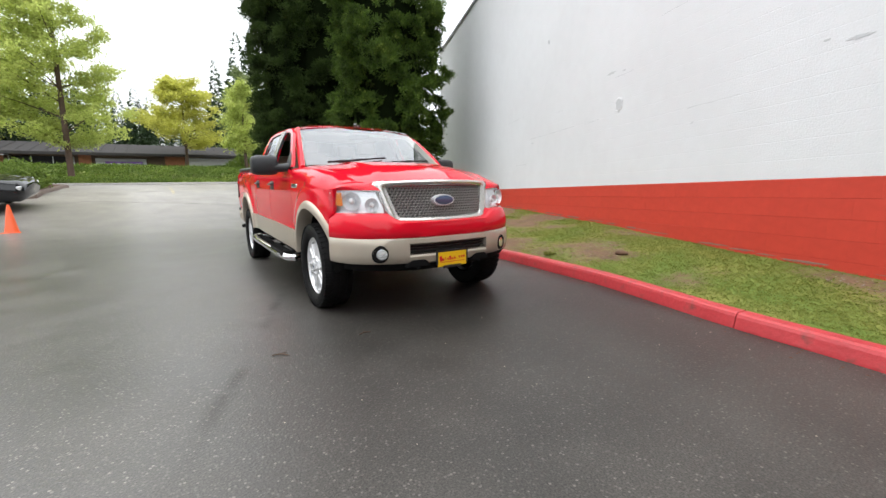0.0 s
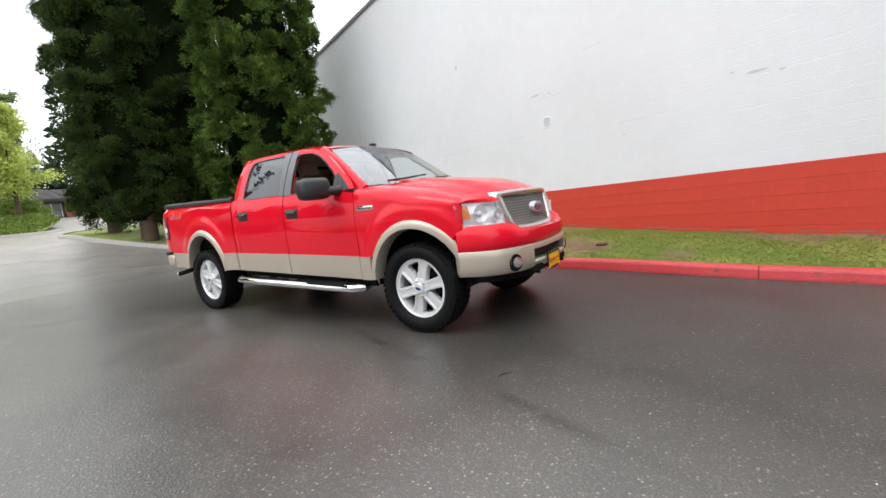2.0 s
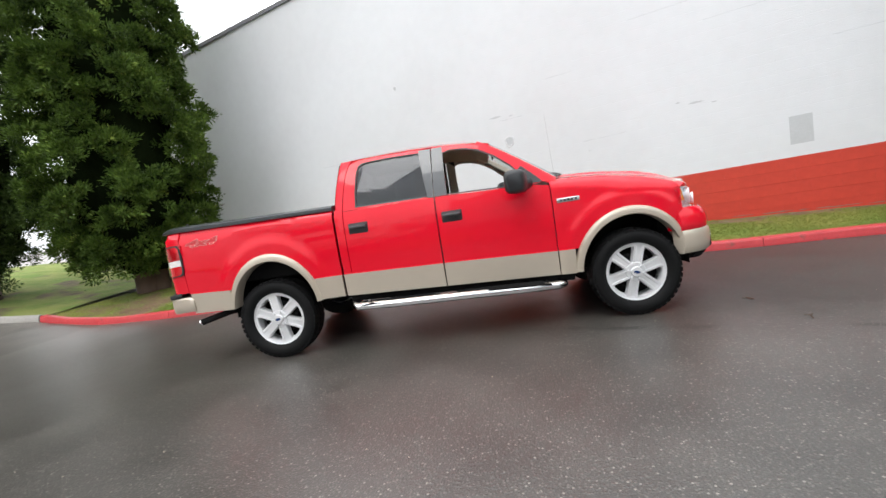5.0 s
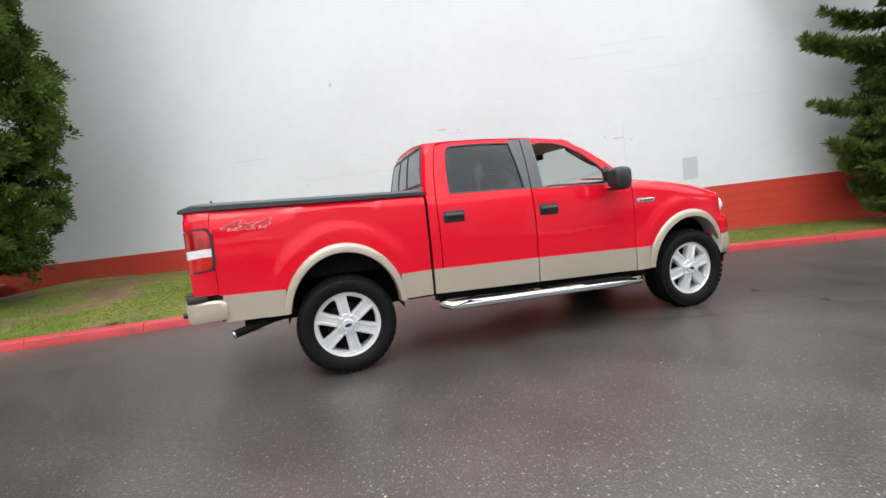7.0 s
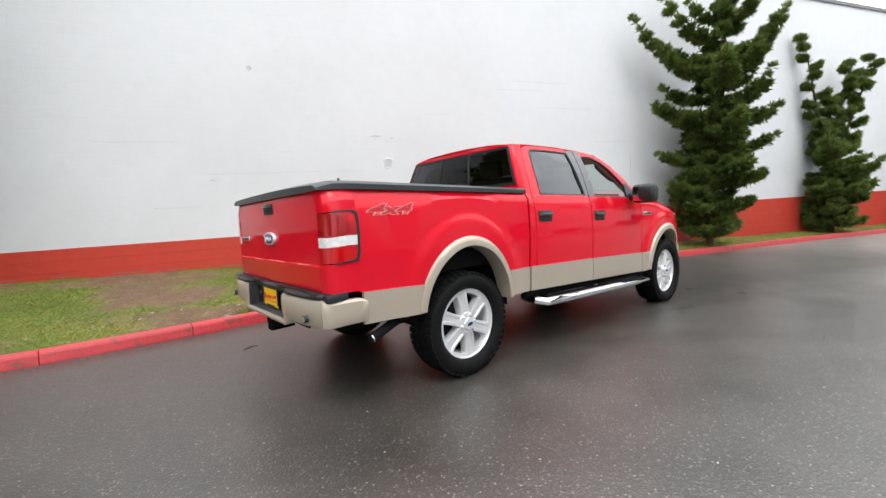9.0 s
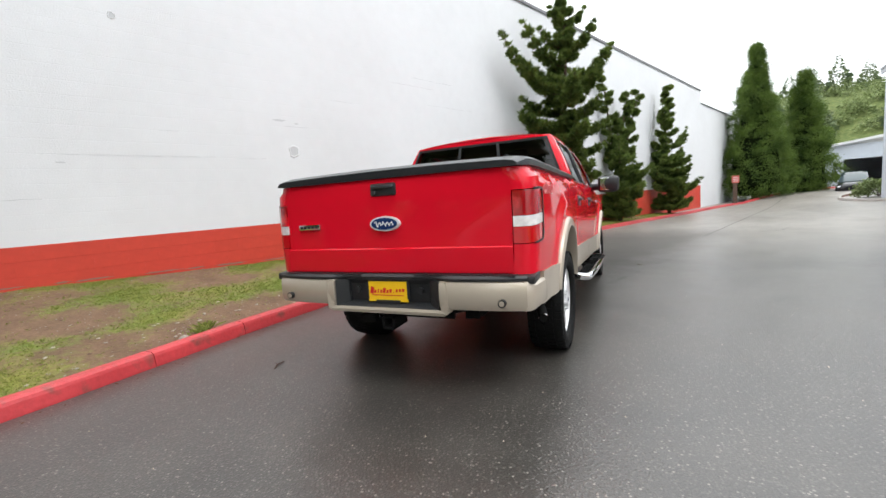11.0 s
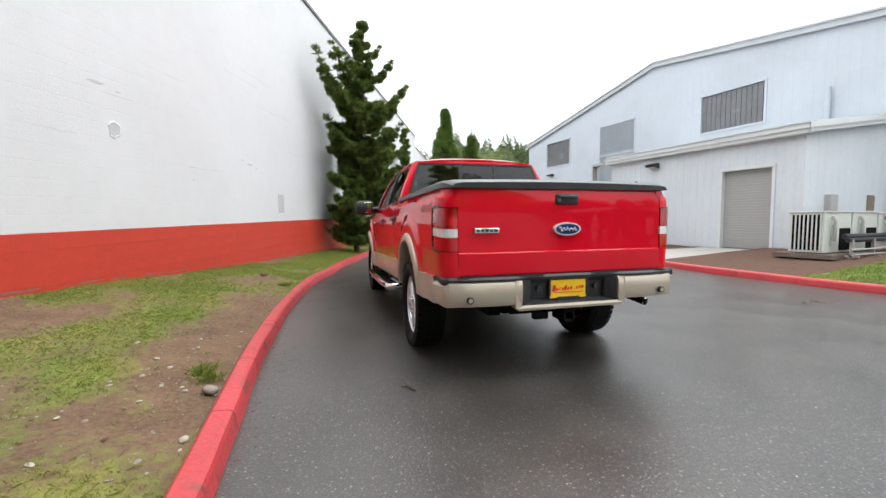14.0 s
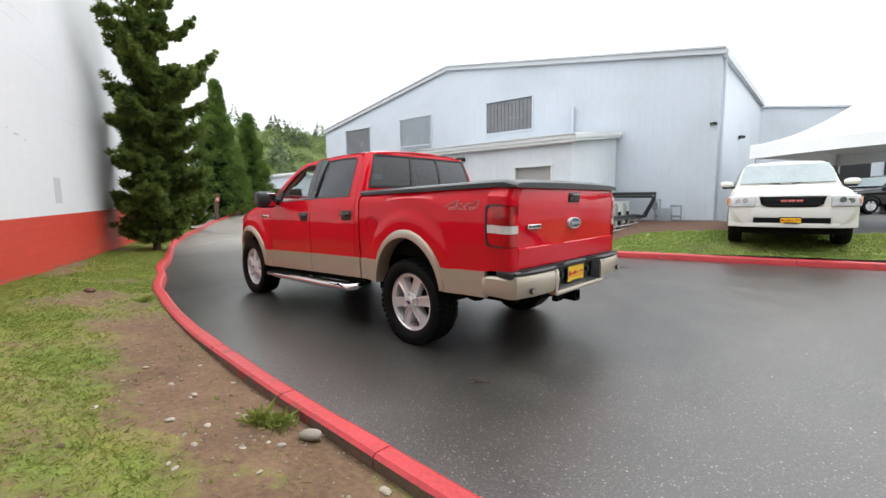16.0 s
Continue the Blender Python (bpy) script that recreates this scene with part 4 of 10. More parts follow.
T = {
    "red": paint_material("bright_red_paint", (0.66, 0.007, 0.022), coat=1.0, ior=1.38),
    "tan": paint_material("pale_gold_metallic_paint", (0.46, 0.40, 0.325), coat=0.7, rough=0.34, metal=0.30),
    "chrome": material("chrome", (0.78, 0.78, 0.79), 0.08, 1.0, vary=0.03, scale=3, rough_vary=0.03),
    "alloy": material("silver_alloy", (0.74, 0.74, 0.75), 0.30, 0.45, vary=0.02, scale=3, rough_vary=0.04, coat=0.3),
    "bowl": material("bright_lamp_bowl", (0.86, 0.87, 0.88), 0.14, 0.85, vary=0.05, scale=15),
    "shell": material("brushed_silver_shell", (0.58, 0.56, 0.53), 0.22, 0.75, vary=0.05, scale=8),
    "satin": material("satin_silver", (0.28, 0.265, 0.25), 0.35, 0.5, vary=0.05, scale=8),
    "tyre": material("wet_black_rubber", (0.006, 0.006, 0.0062), 0.62, vary=0.25, scale=9, bump=0.3, bump_scale=90, spec=0.14),
    "trim": material("grained_black_plastic", (0.016, 0.017, 0.019), 0.45, vary=0.15, scale=12, bump=0.15, bump_scale=300),
    "cover": material("black_vinyl_cover", (0.020, 0.022, 0.025), 0.32, vary=0.2, scale=4, bump=0.12, bump_scale=250, rough_vary=0.1),
    "pillar": material("gloss_black_pillar", (0.05, 0.052, 0.056), 0.25, vary=0.1, scale=4, coat=0.4),
    "under": material("matt_black_underbody", (0.008, 0.008, 0.008), 0.9, vary=0.3, scale=5, spec=0.1),
    "glass": glass_material("clear_glass", (0.68, 0.75, 0.73), gain=0.40, low=0.16),
    "tint": glass_material("dark_tinted_glass", (0.24, 0.245, 0.26), gain=0.7, low=0.035),
    "tint_back": glass_material("black_tinted_glass", (0.12, 0.125, 0.13), gain=0.75, low=0.04),
    "lens": glass_material("clear_lens", (0.90, 0.92, 0.93)),
    "red_lens": material("red_lens", (0.33, 0.002, 0.006), 0.08, vary=0.15, scale=20, coat=1.0, color2=(0.72, 0.012, 0.022), mask_scale=6, mask=(0.46, 0.6)),
    "red_dark": material("dark_red_lens", (0.50, 0.003, 0.010), 0.06, vary=0.06, scale=20, coat=1.0),
    "script": material("silvery_script", (0.75, 0.77, 0.80), 0.3, 0.2, vary=0.03),
    "white_lens": material("frosted_clear_lens", (0.72, 0.70, 0.69), 0.15, vary=0.25, scale=40, coat=0.4),
    "amber": material("amber_lens", (0.80, 0.22, 0.02), 0.15, vary=0.08, scale=20, coat=0.6),
    "leather": material("tan_leather", (0.28, 0.20, 0.14), 0.5, vary=0.12, scale=6, bump=0.2, bump_scale=120),
    "cloth": material("beige_headliner", (0.55, 0.49, 0.41), 0.9, vary=0.08, scale=8),
    "dash": material("brown_dashboard", (0.11, 0.092, 0.075), 0.6, vary=0.1, scale=8),
    "blue": material("deep_blue_enamel", (0.012, 0.035, 0.13), 0.2, vary=0.1, scale=20, coat=0.7),
    # front emblem's blue, paled by a sky reflection put into the colour
    "blue_pale": material("sky_paled_blue_enamel", (0.07, 0.11, 0.21), 0.18, 0.3, vary=0.1, scale=20, coat=1.0),
    "reflector": material("frosted_reflector", (0.90, 0.90, 0.91), 0.32, 0.4, vary=0.12, scale=40),
    "yellow": material("yellow_plate", (0.85, 0.52, 0.01), 0.4, vary=0.04, scale=9),
    "plate_red": material("red_print", (0.60, 0.02, 0.02), 0.4, vary=0.03),
    "decal": material("pale_pink_decal", (0.62, 0.34, 0.32), 0.4, vary=0.03),
    "decal_red": material("red_decal_fill", (0.50, 0.012, 0.020), 0.4, vary=0.03),
}

truck = empty("pickup_truck", "bright red crew-cab pickup with tan lower cladding parked on wet asphalt", "pickup truck")
smooth01 = lambda t: max(0.0, min(1.0, t)) ** 2 * (3 - 2 * max(0.0, min(1.0, t)))
TAN_X, TAN_Z = (-2.95, -2.6, -2.2, -1, 0, 1.15, 2.3), (0.795, 0.780, 0.768, 0.760, 0.735, 0.695, 0.71)
BOT_X, BOT_Z = (-2.7, -1, 1.15), (0.575, 0.545, 0.47)
tan_z = lambda x: interp(x, TAN_X, TAN_Z)
bot_z = lambda x: interp(x, BOT_X, BOT_Z)
REAR, FRONT = (-1.745, 0.50, 0.50, 0.58, 0.44, 0.50), (1.755, 0.45, 0.53, 0.57, 0.46, 0.49)


def arch(x, a, inner=False):
    """Height of a wheel arch's edge at x."""
    cx, cz, ro, zo, ri, zi = a
    r, h = (ri, zi) if inner else (ro, zo)
    u = (x - cx) / r
    return cz + h * math.sqrt(max(0.0, 1 - u * u)) if abs(u) < 1 else -1.0


def body_y(x, z):
    """Half width of the body side."""
    if z > 1.37:
        y = interp(z, (1.37, 1.5, 1.65, 1.8, 1.87), (0.945, 0.905, 0.85, 0.778, 0.735))
    elif x < -0.99:
        y = interp(z, (0.45, 0.75, 1.0, 1.2, 1.35, 1.43), (0.955, 0.97, 0.985, 0.982, 0.973, 0.962))
    else:
        y = interp(z, (0.45, 0.6, 0.75, 0.95, 1.1, 1.25, 1.37), (0.955, 0.967, 0.975, 0.985, 0.984, 0.973, 0.950))
    if x < -2.4:
        y -= 0.03 * ((-2.4 - x) / 0.55) ** 2
    if x > 1.7:
        y -= 0.075 * ((x - 1.7) / 0.55) ** 2
    for a in (REAR, FRONT):
        rr = math.hypot((x - a[0]) / a[2], (z - a[1]) / a[3])
        if rr < 1.35 and z > a[1]:
            y += 0.020 * (1 - smooth01((rr - 1.16) / 0.17))
    return y


def hood_edge_z(x):
    return interp(x, (1.05, 1.3, 1.57, 1.97, 2.2, 2.34, 2.45), (1.365, 1.36, 1.338, 1.268, 1.20, 1.14, 1.10))


def fender_y(x, z):
    top = hood_edge_z(x)
    h = interp(x, (1.09, 1.3, 1.7, 2.0, 2.2), (0.07, 0.11, 0.17, 0.14, 0.10))
    if z <= top - h:
        return body_y(x, z)
    u = min(1.0, (z - (top - h)) / h)
    edge = 0.80 - 0.10 * smooth01((x - 1.6) / 0.8)
    return edge + (body_y(x, top - h) - edge) * math.sqrt(max(0.0, 1 - u ** 2.2))


def column_panel(bm, xs, lo, hi, yf, side, n=10, lip=0.03, off=0.0):
    """A pressed panel between two edge lines, in columns, with its edges folded in."""
    cols = []
    for x in xs:
        a, c = lo(x), max(hi(x), lo(x) + 0.002)
        cols.append([(x, a + (c - a) * j / n) for j in range(n + 1)])
    vs = [[bm.verts.new((x, side * (yf(x, z) + off), z)) for x, z in col] for col in cols]
    for a, c in zip(vs, vs[1:]):
        for j in range(n):
            f = (a[j], c[j], c[j + 1], a[j + 1])
            bm.faces.new(f if side < 0 else tuple(reversed(f)))
    edge = [v[0] for v in vs] + vs[-1][1:] + [v[-1] for v in reversed(vs[:-1])] + list(reversed(vs[0][1:-1]))
    inn = [bm.verts.new((v.co.x, v.co.y - side * lip, v.co.z)) for v in edge]
    for i in range(len(edge)):
        j = (i + 1) % len(edge)
        f = (edge[j], edge[i], inn[i], inn[j])
        bm.faces.new(f if side < 0 else tuple(reversed(f)))


def span(a, c, n, *extra):
    return sorted(set([a + (c - a) * i / n for i in range(n + 1)] + [e for e in extra if a < e < c]))


def arch_xs(a, inner=False, n=26):
    r = a[4] if inner else a[2]
    return [a[0] - r * math.cos(math.pi * i / n) for i in range(n + 1)]


def text_mesh(body, height, depth, offset=0.0):
    """Lettering of the built-in font as a mesh, centred."""
    cu = bpy.data.curves.new("lettering", "FONT")
    cu.body, cu.size, cu.extrude, cu.align_x, cu.align_y = body, height, depth, "CENTER", "CENTER"
    cu.offset = offset
    ob = new("lettering", cu)
    bpy.context.view_layer.update()
    me = bpy.data.meshes.new_from_object(ob.evaluated_get(bpy.context.evaluated_depsgraph_get()))
    bpy.data.objects.remove(ob)
    return me


def oval(bm, cx, cz, rx, rz, x0, x1, n=28, dome=0.0):
    """An upright oval plate facing along x, from x0 (back) to x1 (front)."""
    ring = [(math.cos(2 * math.pi * i / n), math.sin(2 * math.pi * i / n)) for i in range(n)]
    a = [bm.verts.new((x0, cx + c * rx, cz + s * rz)) for c, s in ring]
    b = [bm.verts.new((x1, cx + c * rx * 0.97, cz + s * rz * 0.95)) for c, s in ring]
    m = bm.verts.new((x1 + dome, cx, cz))
    for i in range(n):
        j = (i + 1) % n
        bm.faces.new((a[i], a[j], b[j], b[i]))
        bm.faces.new((b[i], b[j], m))
    bmesh.ops.recalc_face_normals(bm, faces=bm.faces[:])


# -- sides: bed, doors, fenders, cladding, flares --
for side in (-1, 1):
    # bed side
    bm = bmesh.new()
    xs = sorted(set(span(-2.66, -1.016, 22) + [v for v in arch_xs(REAR) if -2.66 < v < -1.016]))
    column_panel(bm, xs, lambda x: max(tan_z(x), arch(x, REAR) - 0.01), lambda x: interp(x, (-2.9, -1.0), (1.43, 1.398)), body_y, side, 14)
    bed_side = part("bed_side", bm, T["red"], truck, smooth=True)
    # rear corner of the bed, round the tail lamp
    for z0, z1 in ((0.795, 0.983), (1.298, 1.43)):
        bm = bmesh.new()
        rows = []
        for k in range(5):
            z = z0 + (z1 - z0) * k / 4
            y = body_y(-2.66, z)
            rows.append([(px, side * (py + y - 0.978), z) for px, py in ((-2.62, 0.92), (-2.664, 0.945), (-2.664, 0.982), (-2.78, 0.981), (-2.88, 0.970), (-2.943, 0.943), (-2.970, 0.904), (-2.974, 0.857), (-2.93, 0.852))])
        loft(bm, rows if side < 0 else [list(reversed(r)) for r in rows], cap=True)
        bmesh.ops.recalc_face_normals(bm, faces=bm.faces[:])
        part("bed_corner", bm, T["red"], truck, smooth=True)
    # tail lamp
    lamp = None
    for name, z0, z1, mat, lab in (("tail_lamp", 0.988, 1.084, T["red_dark"], "red tail lamp with a clear band"), ("clear_band", 1.086, 1.146, T["white_lens"], "frosted clear reversing lens"),
                                   ("red_lens", 1.148, 1.293, T["red_lens"], "ribbed bright red lens")):
        bm = bmesh.new()
        rows = []
        k = 2 if name != "red_lens" else 18
        for j in range(k + 1):
            z = z0 + (z1 - z0) * j / k
            o = 0.0022 * (j % 2) if name == "red_lens" else 0.0
            lean = 0.02 * (z - 0.99) / 0.34
            rows.append([(px + lean * wt, side * (py + o), z) for px, py, wt in ((-2.665, 0.93, 1.5), (-2.672, 0.985, 1.5), (-2.78, 0.984, 0.5), (-2.88, 0.972, 0), (-2.945, 0.945, 0), (-2.972, 0.905, 0), (-2.976, 0.855, 0), (-2.94, 0.85, 0))])
        loft(bm, rows if side < 0 else [list(reversed(r)) for r in rows], cap=True)
        bmesh.ops.recalc_face_normals(bm, faces=bm.faces[:])
        if lamp is None:
            lamp = part(name, bm, mat, truck, lab, smooth=True)
        else:
            part(name, bm, mat, lamp, lab, smooth=True)
    bm = bmesh.new()
    # a frame round the lens, square outside, rounded at its two front corners inside
    edge_y = lambda x: interp(x, (-2.95, -2.88, -2.78, -2.672), (0.949, 0.9745, 0.9865, 0.9878))
    outer = [(-2.90, 0.980), (-2.86, 0.980), (-2.80, 0.980), (-2.70, 0.982), (-2.666, 0.996), (-2.652, 1.03), (-2.650, 1.14), (-2.652, 1.25), (-2.666, 1.286), (-2.70, 1.300), (-2.80, 1.302), (-2.86, 1.302), (-2.90, 1.302)]
    inner = [(-2.90, 0.990), (-2.86, 0.990), (-2.80, 0.990), (-2.718, 0.995), (-2.686, 1.010), (-2.672, 1.04), (-2.669, 1.14), (-2.672, 1.24), (-2.686, 1.272), (-2.718, 1.287), (-2.80, 1.291), (-2.86, 1.291), (-2.90, 1.291)]
    rings = [[(x, side * (edge_y(x) + o), z) for x, z in line] for line, o in ((outer, -0.03), (outer, 0.0035), (inner, 0.0045), (inner, -0.002))]
    loft(bm, rings)
    bmesh.ops.recalc_face_normals(bm, faces=bm.faces[:])
    part("bezel", bm, T["trim"], lamp, "black lamp bezel")
    # doors
    bm = bmesh.new()
    column_panel(bm, span(-0.905, 0.004, 12), tan_z, lambda x: 1.372, body_y, side, 12)
    rear_door = part("rear_door", bm, T["red"], truck, smooth=True)
    bm = bmesh.new()
    column_panel(bm, span(0.016, 1.085, 14), tan_z, lambda x: interp(x, (0, 0.9, 1.085), (1.372, 1.345, 1.315)), body_y, side, 12)
    front_door = part("front_door", bm, T["red"], truck, smooth=True)
    bm = bmesh.new()
    column_panel(bm, span(-0.992, -0.913, 2), tan_z, lambda x: 1.40, body_y, side, 12)
    part("cab_corner", bm, T["red"], truck, smooth=True)
    # fender
    bm = bmesh.new()
    xs = sorted(set(span(1.094, 2.235, 20) + [v for v in arch_xs(FRONT) if 1.094 < v < 2.235]))
    column_panel(bm, xs, lambda x: max(tan_z(x), arch(x, FRONT) - 0.01) if x < 2.17 else interp(x, (2.17, 2.235), (0.86, 0.915)),
                 lambda x: hood_edge_z(x), fender_y, side, 30)
    part("fender", bm, T["red"], truck, smooth=True)
    # tan cladding
    for nm, x0, x1, par in (("cladding", -2.64, -2.20, bed_side), ("cladding", -1.285, -1.016, bed_side), ("cladding", -0.992, 0.004, rear_door), ("cladding", 0.016, 1.085, front_door), ("cladding", 1.094, 1.24, None)):
        bm = bmesh.new()
        column_panel(bm, span(x0, x1, 6), bot_z, tan_z, body_y, side, 5, off=0.012)
        part(nm, bm, T["tan"], par or truck, "pale gold lower cladding", smooth=True)
    # flares
    for a, t0, t1 in ((REAR, 172, 4), (FRONT, 177, 25)):
        bm = bmesh.new()
        rings = []
        cx, cz, ro, zo, ri, zi = a
        for k in range(33):
            th = radians(t0 + (t1 - t0) * k / 32)
            c, s = math.cos(th), math.sin(th)
            row = []
            for f, dy, mode in ((0.0, -0.12, 0), (0.0, 0.012, 0), (0.08, 0.026, 0), (0.5, 0.026, 0), (0.85, 0.018, 0), (1.0, 0.002, 0), (1.0, -0.03, 0)):
                x, z = cx + c * (ri + (ro - ri) * f), cz + s * (zi + (zo - zi) * f)
                row.append((x, side * (body_y(cx + c * ro, cz + s * zo) + dy), z))
            rings.append(row if side < 0 else list(reversed(row)))
        loft(bm, rings, closed=True, cap=True)
        bmesh.ops.recalc_face_normals(bm, faces=bm.faces[:])
        part("wheel_flare", bm, T["tan"], truck, "pale gold wheel-arch flare", smooth=True)
        # dark liner
        bm = bmesh.new()
        rows = []
        for k in range(17):
            th = radians(184 - 188 * k / 16)
            rows.append([(cx + math.cos(th) * (ri + 0.035), side * y, cz + math.sin(th) * (zi + 0.035)) for y in (0.93, 0.5)])
        vs, _ = loft(bm, rows)
        bm.faces.new([r[1] for r in vs])
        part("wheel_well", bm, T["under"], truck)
    # upper door frames and pillars, as rings between outer and inner outlines
    def ring_frame(outer, inner, mat, name, parent, label="", lip=0.03):
        bm = bmesh.new()
        o = [bm.verts.new((x, side * (body_y(x * 0 - 0.5, z) + 0.001), z)) for x, z in outer]
        i = [bm.verts.new((x, side * (body_y(-0.5, z) - 0.004), z)) for x, z in inner]
        d = [bm.verts.new((x, side * (body_y(-0.5, z) - lip), z)) for x, z in inner]
        e = [bm.verts.new((x, side * (body_y(-0.5, z) - lip), z)) for x, z in outer]
        k = len(outer)
        for q in range(k):
            r = (q + 1) % k
            bm.faces.new((o[q], o[r], i[r], i[q]))
            bm.faces.new((i[q], i[r], d[r], d[q]))
            bm.faces.new((e[q], e[r], o[r], o[q]))
            bm.faces.new((d[q], d[r], e[r], e[q]))
        for q, f in enumerate(list(bm.faces)):
            f.material_index = 1 if q % 4 == 3 else 0
        bmesh.ops.recalc_face_normals(bm, faces=bm.faces[:])
        return part(name, bm, [mat, T["cloth"]], parent, label, smooth=True)

    R_OUT = [(-0.905, 1.374), (-0.885, 1.55), (-0.855, 1.72), (-0.82, 1.83), (-0.72, 1.862), (-0.45, 1.872), (-0.2, 1.868), (-0.085, 1.864), (-0.07, 1.70), (-0.04, 1.50), (-0.035, 1.374), (-0.45, 1.374)]
    R_INN = [(-0.765, 1.405), (-0.76, 1.55), (-0.74, 1.70), (-0.715, 1.79), (-0.67, 1.818), (-0.45, 1.826), (-0.2, 1.822), (-0.10, 1.818), (-0.085, 1.70), (-0.055, 1.50), (-0.05, 1.395), (-0.45, 1.40)]
    ring_frame(R_OUT, R_INN, T["red"], "window_frame", rear_door)
    bm = bmesh.new()
    loft(bm, [[(x, side * (body_y(-0.5, z) - o), z) for x, z in R_INN] for o in (0.012, 0.018)], closed=True, cap=True)
    bmesh.ops.recalc_face_normals(bm, faces=bm.faces[:])
    g = part("window", bm, T["tint"], rear_door, "dark tinted door glass")
    g.visible_shadow = False
    ring_frame([(x + (-0.012 if x < -0.4 else 0.012), z + (0.012 if z > 1.6 else -0.012)) for x, z in R_INN], R_INN, T["trim"], "weatherstrip", rear_door, lip=0.02)
    # black B pillar
    bm = bmesh.new()
    for x0, x1, x2, x3 in ((-0.104, -0.054, 0.002, 0.020), (0.030, 0.012, 0.128, 0.138)):
        rows = []
        for k in range(7):
            t = k / 6
            z = 1.376 + t * 0.478
            a, c = (x1 + (x0 - x1) * t, x2 + (x3 - x2) * t)
            rows.append([(a, side * (body_y(-0.5, z) - 0.03), z), (a, side * (body_y(-0.5, z) + 0.004), z), (c, side * (body_y(-0.5, z) + 0.004), z), (c, side * (body_y(-0.5, z) - 0.03), z)])
        loft(bm, rows, closed=True, cap=True)
    bmesh.ops.recalc_face_normals(bm, faces=bm.faces[:])
    part("pillar_trim", bm, T["pillar"], truck, "gloss black centre pillar")
    # front door frame with the window wound down
    F_OUT = [(0.03, 1.374), (0.03, 1.55), (0.03, 1.72), (0.035, 1.858), (0.20, 1.858), (0.36, 1.842), (0.52, 1.80), (0.68, 1.715), (0.85, 1.585), (1.0, 1.455), (1.08, 1.36), (0.95, 1.345), (0.75, 1.352), (0.4, 1.366)]
    F_INN = [(0.135, 1.385), (0.133, 1.55), (0.133, 1.70), (0.14, 1.785), (0.22, 1.803), (0.35, 1.792), (0.48, 1.752), (0.62, 1.668), (0.76, 1.548), (0.82, 1.485), (0.84, 1.40), (0.82, 1.362), (0.70, 1.368), (0.4, 1.378)]
    ring_frame(F_OUT, F_INN, T["red"], "window_frame", front_door)
    bm = bmesh.new()
    rows = []
    for o in (0.003, -0.02):
        rows.append([(x, side * (body_y(-0.5, z) + o), z) for x, z in ((0.80, 1.362), (0.815, 1.50), (0.86, 1.535), (0.99, 1.41), (1.035, 1.355))])
    loft(bm, rows, closed=True, cap=True)
    bmesh.ops.recalc_face_normals(bm, faces=bm.faces[:])
    part("sail_panel", bm, T["trim"], front_door, "black mirror sail panel")
    ring_frame([(x + (-0.01 if x < 0.3 else 0.012), z + (0.01 if z > 1.5 else -0.01)) for x, z in F_INN], F_INN, T["trim"], "weatherstrip", front_door, lip=0.02)
    # A pillar
    bm = bmesh.new()
    rows = []
    for k in range(13):
        t = k / 12
        x = 0.48 + 0.68 * t
        z = 1.845 - 0.475 * t ** 1.12 - 0.0 * t
        y = 0.705 + 0.150 * t
        rows.append([(x - 0.045, side * (y + 0.040), z - 0.055), (x - 0.015, side * (y + 0.038), z - 0.022), (x + 0.006, side * (y + 0.020), z + 0.002), (x + 0.018, side * (y - 0.012), z + 0.006), (x - 0.01, side * (y - 0.03), z - 0.05)])
    _, skin = loft(bm, rows, closed=True, cap=True)
    for q, f in enumerate(skin):
        f.material_index = 1 if q % 5 in (3, 4) else 0
    bmesh.ops.recalc_face_normals(bm, faces=bm.faces[:])
    part("windscreen_pillar", bm, [T["red"], T["cloth"]], truck, smooth=True)
    bm = bmesh.new()
    tube(bm, [(0.55, side * 0.715, 1.745), (0.60, side * 0.69, 1.72), (0.72, side * 0.715, 1.635), (0.80, side * 0.745, 1.575), (0.83, side * 0.775, 1.56)], [0.016, 0.014, 0.014, 0.014, 0.016], 8)
    part("grab_handle", bm, T["dash"], truck, "dark grab handle on the pillar", smooth=True)
    # black sill under the cladding
    bm = bmesh.new()
    column_panel(bm, span(-0.985, 1.22, 8), lambda x: bot_z(x) - 0.075, lambda x: bot_z(x) + 0.01, lambda x, z: body_y(x, 0.5) - 0.035 - 0.4 * max(0, bot_z(x) - z), side, 3)
    part("sill", bm, T["under"], truck, "black sill below the doors", smooth=True)
    # C pillar panel behind the rear door
    bm = bmesh.new()
    rows = []
    for k in range(9):
        t = k / 8
        z = 1.385 + 0.485 * t
        a = -1.0 + 0.075 * t ** 1.6
        c = interp(z, (1.37, 1.55, 1.72, 1.83, 1.87), (-0.913, -0.893, -0.862, -0.828, -0.80))
        y = body_y(-0.5, z)
        rows.append([(a + 0.03, side * (y - 0.10), z), (a, side * (y - 0.075), z), (a + 0.006, side * (y - 0.03), z), (a + 0.03, side * (y - 0.004), z), (c, side * (y + 0.001), z), (c, side * (y - 0.03), z)])
    loft(bm, rows if side < 0 else [list(reversed(r)) for r in rows], closed=True, cap=True)
    bmesh.ops.recalc_face_normals(bm, faces=bm.faces[:])
    part("rear_pillar", bm, T["red"], truck, smooth=True)
